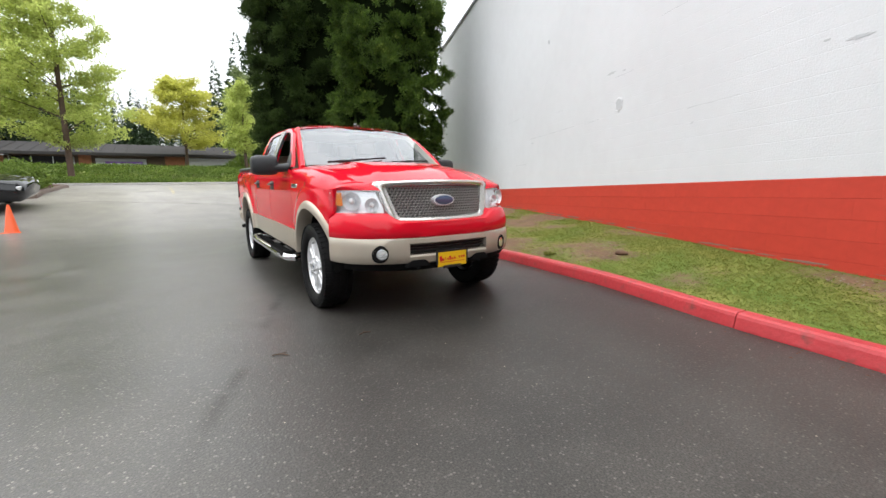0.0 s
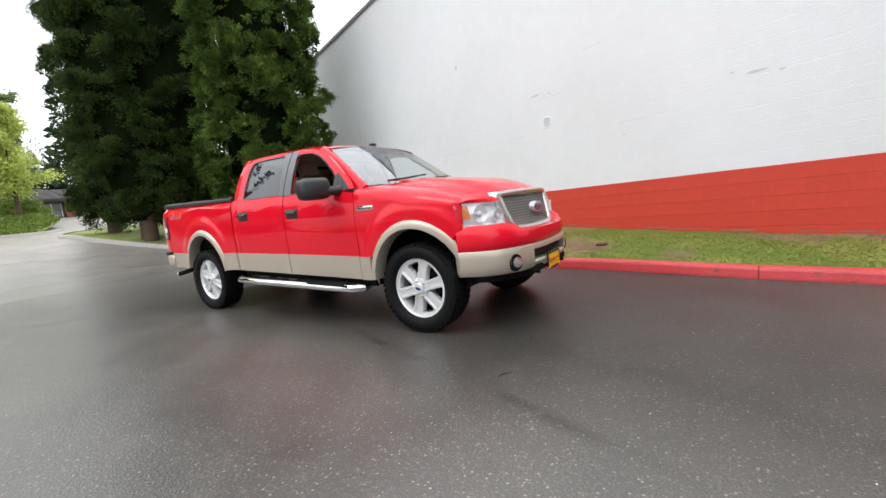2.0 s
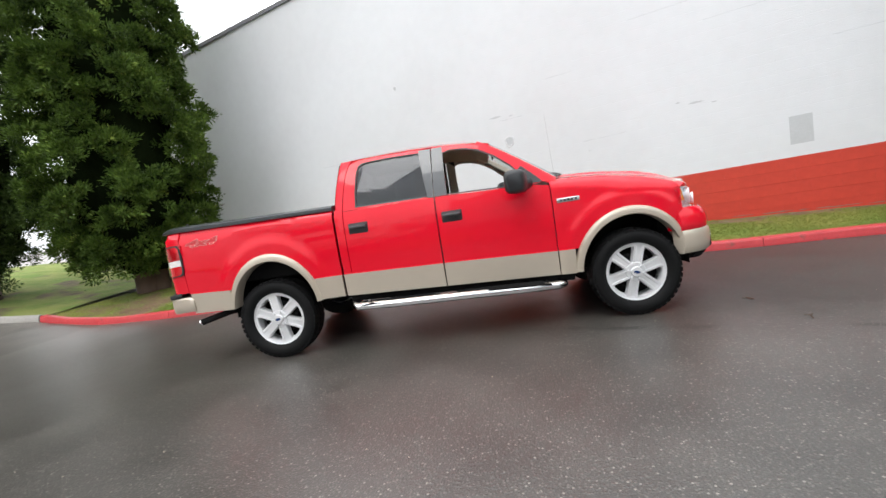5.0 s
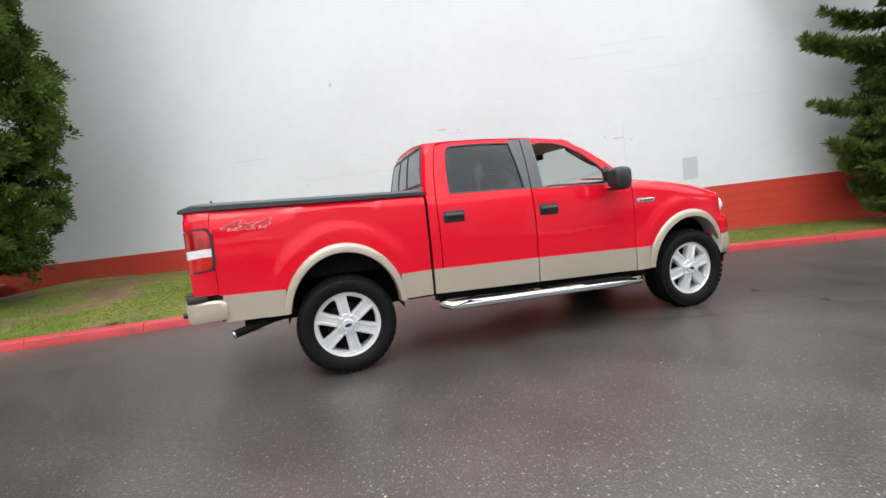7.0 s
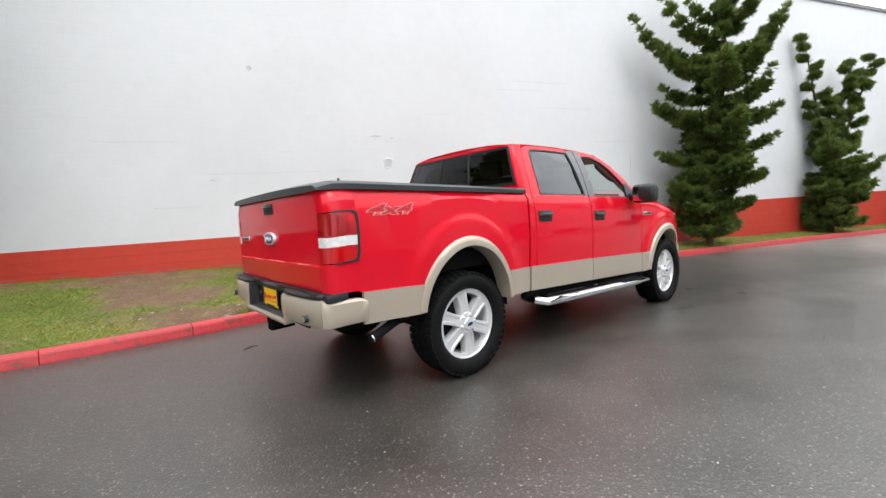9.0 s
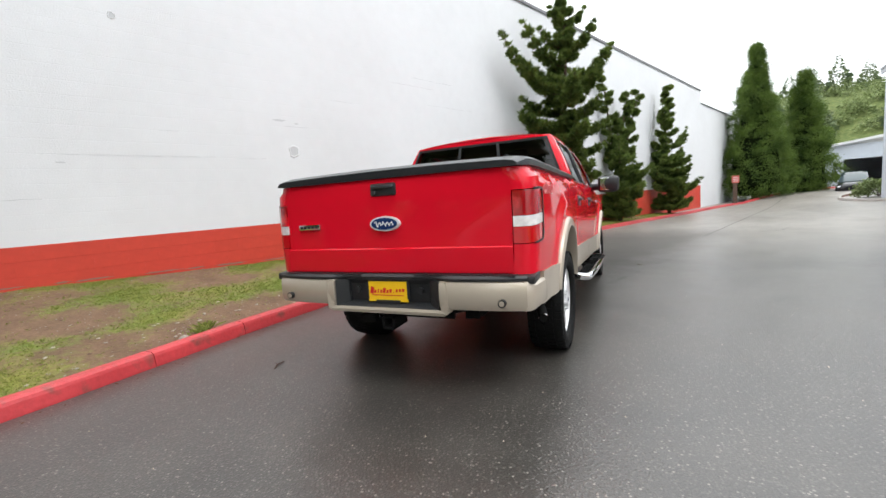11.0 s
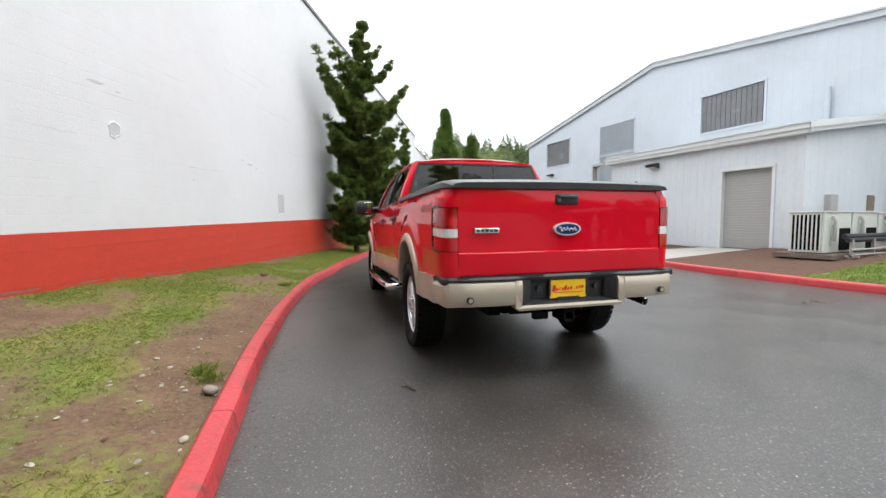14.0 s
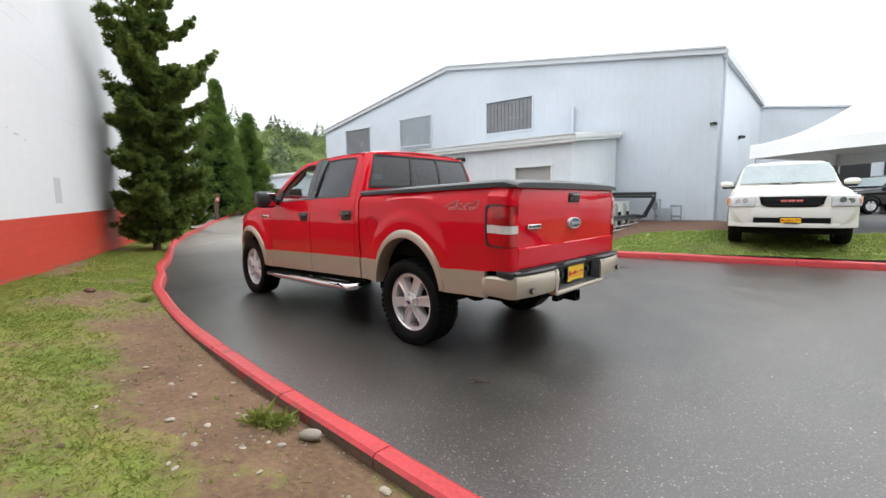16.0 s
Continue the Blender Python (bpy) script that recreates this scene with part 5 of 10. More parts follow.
    # door handles
    for hx, hz, par in ((0.155, 1.168, front_door), (-0.768, 1.192, rear_door)):
        y = body_y(hx, hz)
        bm = bmesh.new()
        box(bm, (hx - 0.10, side * (y - 0.02), hz - 0.055), (hx + 0.10, side * (y + 0.006), hz + 0.055), 0.012)
        bez = part("door_handle", bm, T["trim"], par, "black door handle in a square recess", smooth=True)
        bm = bmesh.new()
        box(bm, (hx - 0.085, side * (y + 0.008), hz + 0.002), (hx + 0.085, side * (y + 0.038), hz + 0.034), 0.012)
        box(bm, (hx - 0.085, side * (y - 0.01), hz + 0.002), (hx - 0.055, side * (y + 0.02), hz + 0.034), 0.005)
        box(bm, (hx + 0.055, side * (y - 0.01), hz + 0.002), (hx + 0.085, side * (y + 0.02), hz + 0.034), 0.005)
        part("grip", bm, T["pillar"], bez, smooth=True)
    # fender badge
    y = body_y(1.235, 1.156)
    bm = bmesh.new()
    box(bm, (1.13, side * (y - 0.01), 1.135), (1.34, side * (y + 0.008), 1.18), 0.01)
    badge = part("badge", bm, T["chrome"], truck, "chrome fender badge", smooth=True)
    bm = bmesh.new()
    for k in range(5):
        box(bm, (1.16 + k * 0.033, side * (y + 0.006), 1.148), (1.18 + k * 0.033, side * (y + 0.0105), 1.168))
    part("badge_mark", bm, T["pillar"], badge)
    # 4x4 decal on the bed side
    decal = None
    for off, up, mat, nm, lab in ((0.0095, 0.0025, T["decal"], "decal", "pale outlined four-wheel-drive lettering"), (0.0052, 0.0035, T["decal_red"], "fill", "")):
        bmt = bmesh.new()
        bmt.from_mesh(text_mesh("4x4", 0.130, 0.0, off))
        for v in bmt.verts:
            lx, lz = v.co.x * 1.62 + v.co.y * 0.55, v.co.y * 0.70
            wx = -2.415 + (lx if side < 0 else -lx)
            v.co = (wx, side * (body_y(wx, 1.294 + lz) + up), 1.294 + lz)
        decal = part(nm, bmt, mat, decal or bed_side, lab)
    # mirror
    bm = bmesh.new()
    rows = []
    for k, (f, sx, sz) in enumerate(((0.0, 0.75, 0.72), (0.06, 0.95, 0.93), (0.2, 1.0, 1.0), (0.75, 0.98, 1.0), (0.93, 0.85, 0.90), (1.0, 0.6, 0.7))):
        y = 1.045 + 0.255 * f
        c, hx, hz = 0.80 - 0.05 * f, 0.095 * sx, 0.105 * sz
        rows.append([(c + hx * math.copysign(abs(math.cos(q)) ** 0.55, math.cos(q)), side * y, 1.385 + hz * math.copysign(abs(math.sin(q)) ** 0.55, math.sin(q))) for q in (2 * math.pi * i / 16 for i in range(16))])
    loft(bm, rows, closed=True, cap=True)
    bmesh.ops.recalc_face_normals(bm, faces=bm.faces[:])
    mirror = part("door_mirror", bm, T["trim"], truck, "square black towing mirror", smooth=True)
    bm = bmesh.new()
    tube(bm, [(0.90, side * 0.93, 1.36), (0.87, side * 1.0, 1.355), (0.83, side * 1.10, 1.355)], [0.05, 0.045, 0.05], 10)
    part("arm", bm, T["trim"], mirror, smooth=True)
    bm = bmesh.new()
    box(bm, (0.700, side * 1.075, 1.305), (0.690, side * 1.265, 1.465), 0.004)
    part("mirror_glass", bm, T["chrome"], mirror, "mirror glass")
    # running board: chrome tube with rubber treads
    bm = bmesh.new()
    tube(bm, [(-0.90, side * 0.80, 0.46), (-0.94, side * 0.99, 0.445), (-0.88, side * 1.055, 0.44), (-0.5, side * 1.075, 0.43), (0.2, side * 1.075, 0.415), (0.7, side * 1.07, 0.40), (1.04, side * 1.05, 0.392), (1.10, side * 0.99, 0.39), (1.07, side * 0.80, 0.41)],
         [0.036, 0.038, 0.038, 0.038, 0.038, 0.038, 0.038, 0.038, 0.036], 14)
    step = part("side_step", bm, T["chrome"], truck, "chrome tubular side step", smooth=True)
    for x0, x1, z in ((-0.84, -0.06, 0.458), (0.10, 0.98, 0.440)):
        bm = bmesh.new()
        rows = []
        for k in range(9):
            x = x0 + (x1 - x0) * k / 8
            zz = z - 0.018 * (x - x0) / (x1 - x0) + (0.0 if 0 < k < 8 else -0.012)
            rows.append([(x, side * 0.95, zz - 0.02), (x, side * 0.96, zz + 0.014), (x, side * 1.082, zz + 0.013), (x, side * 1.104, zz + 0.000)])
        loft(bm, rows, closed=True, cap=True)
        for k in range(16):
            x = x0 + 0.03 + (x1 - x0 - 0.06) * k / 15
            box(bm, (x - 0.006, side * 0.965, z - 0.01), (x + 0.006, side * 1.066, z + 0.017 - 0.018 * k / 15))
        bmesh.ops.recalc_face_normals(bm, faces=bm.faces[:])
        part("tread", bm, T["under"], step, "black ribbed step tread")
    for x in (-0.6, 0.1, 0.8):
        bm = bmesh.new()
        tube(bm, [(x, side * 1.02, 0.415), (x, side * 0.7, 0.43)], 0.02, 6)
        part("bracket", bm, T["under"], step)


# -- wheels --
def lathe_y(bm, prof, n=48):
    """Turns (radius, y) points about the wheel's axle."""
    rings = []
    for r, y in prof:
        rings.append([(r * math.cos(2 * math.pi * i / n), y, r * math.sin(2 * math.pi * i / n)) for i in range(n)])
    loft(bm, rings, closed=True)


def build_wheel():
    """Six-spoke polished alloy wheel, its face towards -y."""
    bm = bmesh.new()
    lathe_y(bm, [(0.272, 0.02), (0.276, -0.085), (0.271, -0.096), (0.262, -0.094), (0.256, -0.085), (0.238, -0.083), (0.233, -0.074), (0.230, -0.03), (0.236, 0.06), (0.244, 0.12)], 60)
    spokes = bmesh.new()
    for k in range(1):
        a = radians(30)
        rad, tan_v = Vector((math.cos(a), 0, math.sin(a))), Vector((-math.sin(a), 0, math.cos(a)))
        rows = []
        for r, hw, y in ((0.05, 0.040, -0.086), (0.088, 0.045, -0.092), (0.13, 0.046, -0.090), (0.185, 0.047, -0.087), (0.215, 0.050, -0.086), (0.236, 0.060, -0.086), (0.252, 0.078, -0.086)):
            c = rad * r
            rows.append([tuple(c + tan_v * (hw * f) + Vector((0, y + o, 0))) for f, o in ((-1.0, 0.07), (-1.0, 0.010), (-0.90, 0.001), (-0.50, 0.0), (-0.40, 0.006), (0.40, 0.006), (0.50, 0.0), (0.90, 0.001), (1.0, 0.010), (1.0, 0.07))])
        loft(spokes, rows)
    lathe_y(bm, [(0.092, -0.05), (0.092, -0.088), (0.086, -0.096), (0.05, -0.098)], 36)
    bmesh.ops.recalc_face_normals(bm, faces=bm.faces[:])
    w = part("wheel", bm, T["alloy"], truck, "polished six-spoke alloy wheel", smooth=True)
    bmesh.ops.recalc_face_normals(spokes, faces=spokes.faces[:])
    if sum(f.normal.y for f in spokes.faces) > 0:
        bmesh.ops.reverse_faces(spokes, faces=spokes.faces[:])
    sp = part("spoke", spokes, T["alloy"], w, smooth=True)
    for k in range(1, 6):
        s2 = new("spoke", sp.data)
        s2.parent = w
        s2.matrix_basis = pose(0, 0, 0, 0, 60 * k, 0)
    bm = bmesh.new()
    lathe_y(bm, [(0.05, -0.095), (0.05, -0.112), (0.044, -0.118), (0.0005, -0.120)], 30)
    for k in range(6):
        a = radians(60 * k)
        r = bmesh.ops.create_cone(bm, cap_ends=True, segments=8, radius1=0.013, radius2=0.010, depth=0.03)
        bmesh.ops.transform(bm, matrix=Matrix.Translation((0.069 * math.cos(a), -0.105, 0.069 * math.sin(a))) @ Matrix.Rotation(radians(90), 4, "X"), verts=r["verts"])
    bmesh.ops.recalc_face_normals(bm, faces=bm.faces[:])
    cap = part("hub_cap", bm, T["alloy"], w, smooth=True)
    bm = bmesh.new()
    loft(bm, [[(0.030 * math.cos(q) * f, -0.1205 - o, 0.014 * math.sin(q) * f) for q in (2 * math.pi * i / 20 for i in range(20))] for f, o in ((1.0, 0.0), (0.9, 0.002), (0.05, 0.0022))], closed=True, cap=True)
    bmesh.ops.recalc_face_normals(bm, faces=bm.faces[:])
    part("cap_oval", bm, T["blue"], cap)
    # the disc, plus a near-black plate added to keep the spoke gaps dark
    bm = bmesh.new()
    lathe_y(bm, [(0.02, -0.01), (0.17, -0.01), (0.175, 0.02), (0.19, 0.04), (0.243, 0.05), (0.243, 0.06), (0.02, 0.06)], 40)
    bmesh.ops.recalc_face_normals(bm, faces=bm.faces[:])
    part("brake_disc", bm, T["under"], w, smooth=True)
    bm = bmesh.new()
    lathe_y(bm, [(0.262, 0.12), (0.27, -0.10), (0.285, -0.118), (0.32, -0.134), (0.36, -0.132), (0.385, -0.118), (0.397, -0.10), (0.400, -0.05), (0.400, 0.05), (0.397, 0.10), (0.38, 0.13), (0.32, 0.134), (0.262, 0.12)], 64)
    lug = []
    for k in range(46):
        for row, (y0, y1, skew) in enumerate(((-0.128, -0.075, 0.0), (-0.062, -0.008, 0.5), (0.006, 0.060, 0.0), (0.072, 0.128, 0.5))):
            a0 = 2 * math.pi * (k + skew) / 46
            a1 = a0 + 2 * math.pi / 46 * 0.72
            pts = []
            for r in (0.390, 0.4055):
                for a, y in ((a0, y0), (a1, y0), (a1, y1), (a0, y1)):
                    rr = r - (0.009 if (row in (0, 3) and abs(y) > 0.1) else 0.0)
                    pts.append(bm.verts.new((rr * math.cos(a), y, rr * math.sin(a))))
            for q in ((0, 1, 5, 4), (1, 2, 6, 5), (2, 3, 7, 6), (3, 0, 4, 7), (4, 5, 6, 7)):
                bm.faces.new([pts[i] for i in q])
    bmesh.ops.recalc_face_normals(bm, faces=bm.faces[:])
    part("tyre", bm, T["tyre"], w, "wet black all-terrain tyre", smooth=True)
    return w


wheel = build_wheel()
wheel.matrix_basis = pose(1.763, -0.865, 0.402, 0, 14, 0)
for m in (pose(-1.763, -0.865, 0.402, 0, -9, 0), pose(-1.763, 0.865, 0.402, 0, 21, 180), pose(1.763, 0.865, 0.402, 0, 3, 180)):
    w2 = copy_thing(wheel, m)
    w2.parent = truck

# -- roof, bonnet, glass --
bm = bmesh.new()
rows = []
for k in range(19):
    x = -0.950 + 1.565 * k / 18
    zc = interp(x, (-0.985, -0.9, -0.7, -0.3, 0.1, 0.4, 0.615), (1.885, 1.918, 1.936, 1.945, 1.935, 1.905, 1.852))
    ze = interp(x, (-0.985, -0.9, -0.7, -0.3, 0.1, 0.35, 0.50, 0.615), (1.862, 1.868, 1.876, 1.878, 1.866, 1.848, 1.835, 1.815))
    w = interp(x, (-0.985, -0.9, -0.3, 0.4, 0.615), (0.70, 0.735, 0.742, 0.735, 0.715))
    row = []
    for j in range(17):
        v = -1 + j / 8
        row.append((x + 0.035 * v * v * max(0.0, -0.6 - x) / 0.35 - 0.02 * v * v * max(0.0, x) / 0.6, v * w, ze + (zc - ze) * (1 - abs(v) ** 3.2)))
    rows.append([(row[0][0], -w * 0.985, ze - 0.03)] + row + [(row[-1][0], w * 0.985, ze - 0.03)])
rows.insert(0, [(p[0] + 0.012, p[1] * 0.985, p[2] - 0.030) for p in rows[0]])
loft(bm, rows)
bmesh.ops.recalc_face_normals(bm, faces=bm.faces[:])
if bm.faces[len(bm.faces) // 2].normal.z < 0:
    bmesh.ops.reverse_faces(bm, faces=bm.faces[:])
roof = part("roof", bm, T["red"], truck, smooth=True)
bm = bmesh.new()
loft(bm, [[(x, y, z - 0.04 - 0.05 * abs(y) ** 3) for y in np.linspace(-0.69, 0.69, 9)] for x, z in ((-0.94, 1.87), (-0.5, 1.90), (0.1, 1.895), (0.45, 1.86), (0.58, 1.81))])
part("headliner", bm, T["cloth"], roof, "beige headliner")
bm = bmesh.new()
for yy in (0.0, 0.045):
    box(bm, (0.50, yy - 0.012, 1.885), (0.56, yy + 0.012, 1.912), 0.008)
part("roof_lamp", bm, T["trim"], roof, "small black roof marker")


def hood_z(x, y):
    zc = interp(x, (1.10, 1.3, 1.6, 2.0, 2.25, 2.40, 2.47), (1.405, 1.410, 1.394, 1.342, 1.284, 1.226, 1.186))
    ze = hood_edge_z(x) + 0.002
    w = hood_w(x)
    v = min(1.0, abs(y) / w)
    dome = 0.020 * (1 - smooth01((abs(y) - 0.44 - 0.05 * (x - 1.6)) / 0.055)) * smooth01((2.42 - x) / 0.3)
    return ze + (zc - 0.018 - ze) * (1 - v ** 2.6) + dome


def hood_w(x):
    return 0.797 - 0.10 * smooth01((x - 1.6) / 0.8)


bm = bmesh.new()
rows = []
for k in range(25):
    v0 = k / 24
    row = []
    for j in range(33):
        v = -1 + j / 16
        x = 1.13 + 1.34 * v0 + (0.10 * (1 - v * v) * (1 - v0)) - 0.17 * (abs(v) ** 2.4) * v0
        row.append((x, v * hood_w(x), hood_z(x, v * hood_w(x))))
    rows.append(row)
vs, _ = loft(bm, rows)
lipv = [bm.verts.new(v.co + Vector((0.004, 0, -0.05))) for v in vs[-1]]
for i in range(32):
    bm.faces.new((vs[-1][i], vs[-1][i + 1], lipv[i + 1], lipv[i]))
bmesh.ops.recalc_face_normals(bm, faces=bm.faces[:])
if bm.faces[10].normal.z < 0:
    bmesh.ops.reverse_faces(bm, faces=bm.faces[:])
part("bonnet", bm, T["red"], truck, smooth=True)
# cowl and wipers
bm = bmesh.new()
loft(bm, [[(1.12 + 0.14 * (1 - v * v) + dx, v * 0.80, 1.352 + 0.03 * (1 - v * v) + dz) for v in np.linspace(-1, 1, 13)] for dx, dz in ((0.13, 0.0), (0.06, 0.0), (-0.02, -0.02), (-0.04, -0.08))])
bmesh.ops.recalc_face_normals(bm, faces=bm.faces[:])
part("cowl", bm, T["trim"], truck, "black wiper cowl")


def screen(t, v):
    """A point of the windscreen: t from header to cowl, v across."""
    x = 0.575 + (0.58 + 0.17 * (1 - v * v)) * t - 0.03 * v * v * (1 - t)
    z = 1.846 - 0.462 * t ** 1.12 + 0.03 * (1 - v * v) * (1 - 0.8 * t) - 0.012 * v * v
    return Vector((x, v * (0.705 + 0.125 * t), z))


bm = bmesh.new()
loft(bm, [[screen(k / 10, v) for v in np.linspace(-1, 1, 17)] for k in range(11)])
bmesh.ops.recalc_face_normals(bm, faces=bm.faces[:])
g = part("windscreen", bm, T["glass"], truck, "clear laminated windscreen", smooth=True)
g.visible_shadow = False
for y0, y1 in ((-0.62, 0.02), (0.10, 0.66)):
    bm = bmesh.new()
    tube(bm, [screen(0.99, y0 / 0.83) + Vector((0.03, 0, 0.02)), screen(0.955, (y0 * 0.4 + y1 * 0.6) / 0.83) + Vector((0.015, 0, 0.022)), screen(0.90, y1 / 0.83) + Vector((0.01, 0, 0.02))], [0.012, 0.009, 0.006], 6)
    tube(bm, [screen(0.965, (y0 + 0.12) / 0.83) + Vector((0.004, 0, 0.006)), screen(0.92, (y0 + y1) / 2 / 0.83) + Vector((0.004, 0, 0.006)), screen(0.87, (y1 + 0.05) / 0.83) + Vector((0.004, 0, 0.006))], 0.007, 6)
    part("wiper", bm, T["trim"], truck, "black wiper arm and blade")
bm = bmesh.new()
tube(bm, [(1.16, -0.83, 1.35), (1.162, -0.83, 1.40), (1.14, -0.83, 1.98)], [0.007, 0.0007, 0.0004], 6)
part("aerial", bm, T["trim"], truck, "thin black whip aerial")
# back of the cab with a three-pane sliding window
bx = lambda z: -1.0 + 0.075 * max(0.0, (z - 1.385) / 0.485) ** 1.6
bm = bmesh.new()
GLASS = ((1.50, 0.80), (1.845, 0.69))
rows = []
for z in (0.9, 1.2, 1.40, 1.46, 1.5):
    w = body_y(-0.5, z) - 0.075
    rows.append([(bx(z) - 0.01 * (1 - v * v), v * w, z) for v in np.linspace(-1, 1, 9)])
loft(bm, rows)
rows = []
for z in (1.842, 1.862, 1.89):
    w = 0.71
    rows.append([(bx(1.842) - 0.01 * (1 - v * v) + (0.02 if z > 1.88 else 0), v * w, z + (0.02 * (1 - v * v) if z > 1.85 else 0) - (0.045 * abs(v) ** 3 if z > 1.88 else 0.012 * abs(v) ** 3 if z > 1.85 else 0)) for v in np.linspace(-1, 1, 9)])
loft(bm, rows)
bmesh.ops.recalc_face_normals(bm, faces=bm.faces[:])
part("cab_back", bm, T["red"], truck, smooth=True)
back = None
for v0, v1 in ((-1.0, -0.30), (-0.285, 0.285), (0.30, 1.0)):
    bm = bmesh.new()
    loft(bm, [[(bx(z) - 0.012 * (1 - v * v) - 0.002, v * (0.825 - (z - 1.5) * 0.36), z) for v in np.linspace(v0, v1, 6)] for z in np.linspace(1.5, 1.842, 5)])
    g = part("rear_window" if back is None else "pane", bm, T["tint_back"], back or truck, "dark tinted rear window glass", smooth=True)
    back = back or g
    g.visible_shadow = False
bm = bmesh.new()
for v in (-0.2925, 0.2925):
    loft(bm, [[(bx(z) - 0.012 * (1 - v * v) + dx, (v + dv) * (0.825 - (z - 1.5) * 0.36), z) for dx, dv in ((-0.008, -0.02), (-0.008, 0.02), (0.01, 0.02), (0.01, -0.02))] for z in np.linspace(1.5, 1.842, 5)], closed=True, cap=True)
for z in (1.5, 1.838):
    loft(bm, [[(bx(z) - 0.012 * (1 - v * v) + dx, v * (0.825 - (z - 1.5) * 0.36), z + dz) for dx, dz in ((-0.007, -0.012), (-0.007, 0.012), (0.008, 0.012), (0.008, -0.012))] for v in np.linspace(-1, 1, 9)], closed=True, cap=True)
for v in (-1, 1):
    loft(bm, [[(bx(z) + dx, v * (0.825 - (z - 1.5) * 0.36) + dy, z) for dx, dy in ((-0.007, -0.012), (-0.007, 0.012), (0.012, 0.012), (0.012, -0.012))] for z in np.linspace(1.49, 1.85, 5)], closed=True, cap=True)
bmesh.ops.recalc_face_normals(bm, faces=bm.faces[:])
part("window_seal", bm, T["trim"], back, "black rubber window seal")

# -- tailgate --
bm = bmesh.new()
rows = []
for z, dx in ((0.80, 0.02), (0.815, 0.0), (0.90, -0.004), (0.968, -0.006), (0.975, 0.004), (1.05, 0.006), (1.25, 0.004), (1.40, 0.0), (1.435, 0.012), (1.44, 0.04)):
    rows.append([(-2.972 + dx - 0.012 * (1 - (y / 0.85) ** 2), y, z) for y in np.linspace(-0.848, 0.848, 17)])
vs, _ = loft(bm, rows)
for sgn, col in ((-1, [r[0] for r in vs]), (1, [r[-1] for r in vs])):
    inn = [bm.verts.new(v.co + Vector((0.06, 0, 0))) for v in col]
    for i in range(len(col) - 1):
        bm.faces.new((col[i], col[i + 1], inn[i + 1], inn[i]))
bmesh.ops.recalc_face_normals(bm, faces=bm.faces[:])
tailgate = part("tailgate", bm, T["red"], truck, "red tailgate with a pressed lower crease", smooth=True)
bm = bmesh.new()
box(bm, (-2.995, -0.098, 1.318), (-2.95, 0.098, 1.402), 0.014)
th = part("tailgate_handle", bm, T["trim"], tailgate, "black tailgate handle in a recess", smooth=True)
bm = bmesh.new()
box(bm, (-3.010, -0.080, 1.366), (-2.985, 0.080, 1.392), 0.01)
box(bm, (-3.0, 0.055, 1.33), (-2.99, 0.085, 1.36), 0.004)
part("grip", bm, T["pillar"], th, smooth=True)
bm = bmesh.new()
oval(bm, 0, 1.137, 0.116, 0.051, -2.96, -3.0)
em = part("emblem", bm, T["script"], tailgate, "blue oval emblem with a chrome rim", smooth=True)
bm = bmesh.new()
oval(bm, 0, 1.137, 0.101, 0.041, -2.98, -3.004)
part("emblem_field", bm, T["blue"], em, smooth=True)
bm = bmesh.new()
tube(bm, [(-3.005, 0.072 - 0.144 * k / 24, 1.137 + (0.022 if k < 5 else 0.011) * math.sin(k * 1.25) + 0.007 * math.sin(k * 2.9 + 1)) for k in range(25)], 0.0034, 6)
part("emblem_script", bm, T["script"], em)
bm = bmesh.new()
box(bm, (-2.99, 0.545, 1.113), (-2.965, 0.735, 1.152), 0.006)
bd = part("badge", bm, T["chrome"], tailgate, "chrome model badge", smooth=True)
bm = bmesh.new()
for k in range(5):
    box(bm, (-2.9925, 0.56 + k * 0.034, 1.123), (-2.9895, 0.584 + k * 0.034, 1.143))
part("badge_mark", bm, T["pillar"], bd)
# bed cover
bm = bmesh.new()
rows = []
for k in range(15):
    x = -2.995 + 1.985 * k / 14
    zt = interp(x, (-2.995, -2.96, -2.85, -1.0), (1.468, 1.486, 1.490, 1.452))
    w = interp(x, (-2.995, -2.93, -2.6, -1.0), (0.885, 0.912, 0.94, 0.945))
    lowz = interp(x, (-2.995, -1.0), (1.434, 1.402))
    rows.append([(x, -w + 0.02, lowz - 0.002), (x, -w - 0.012, lowz), (x, -w - 0.010, zt - 0.022), (x, -w + 0.01, zt - 0.006)] + [(x, y * w, zt + 0.014 * (1 - (y) ** 2)) for y in np.linspace(-0.93, 0.93, 11)] +
                [(x, w - 0.01, zt - 0.006), (x, w + 0.010, zt - 0.022), (x, w + 0.012, lowz), (x, w - 0.02, lowz - 0.002)])
loft(bm, rows, closed=True, cap=True)
bmesh.ops.recalc_face_normals(bm, faces=bm.faces[:])
cover = part("bed_cover", bm, T["cover"], truck, "black hard bed cover", smooth=True)
bm = bmesh.new()
for y in (-0.78,):
    r = bmesh.ops.create_cone(bm, cap_ends=True, segments=10, radius1=0.015, radius2=0.010, depth=0.018)
    bmesh.ops.transform(bm, matrix=Matrix.Translation((-2.67, y, 1.502)), verts=r["verts"])
part("knob", bm, T["trim"], cover, smooth=True)

# -- rear bumper --
def bumper_plan(v):
    """Rear bumper line, v from -1 to 1."""
    a = abs(v)
    return (-3.075 + 0.06 * a ** 6, v * 0.93)


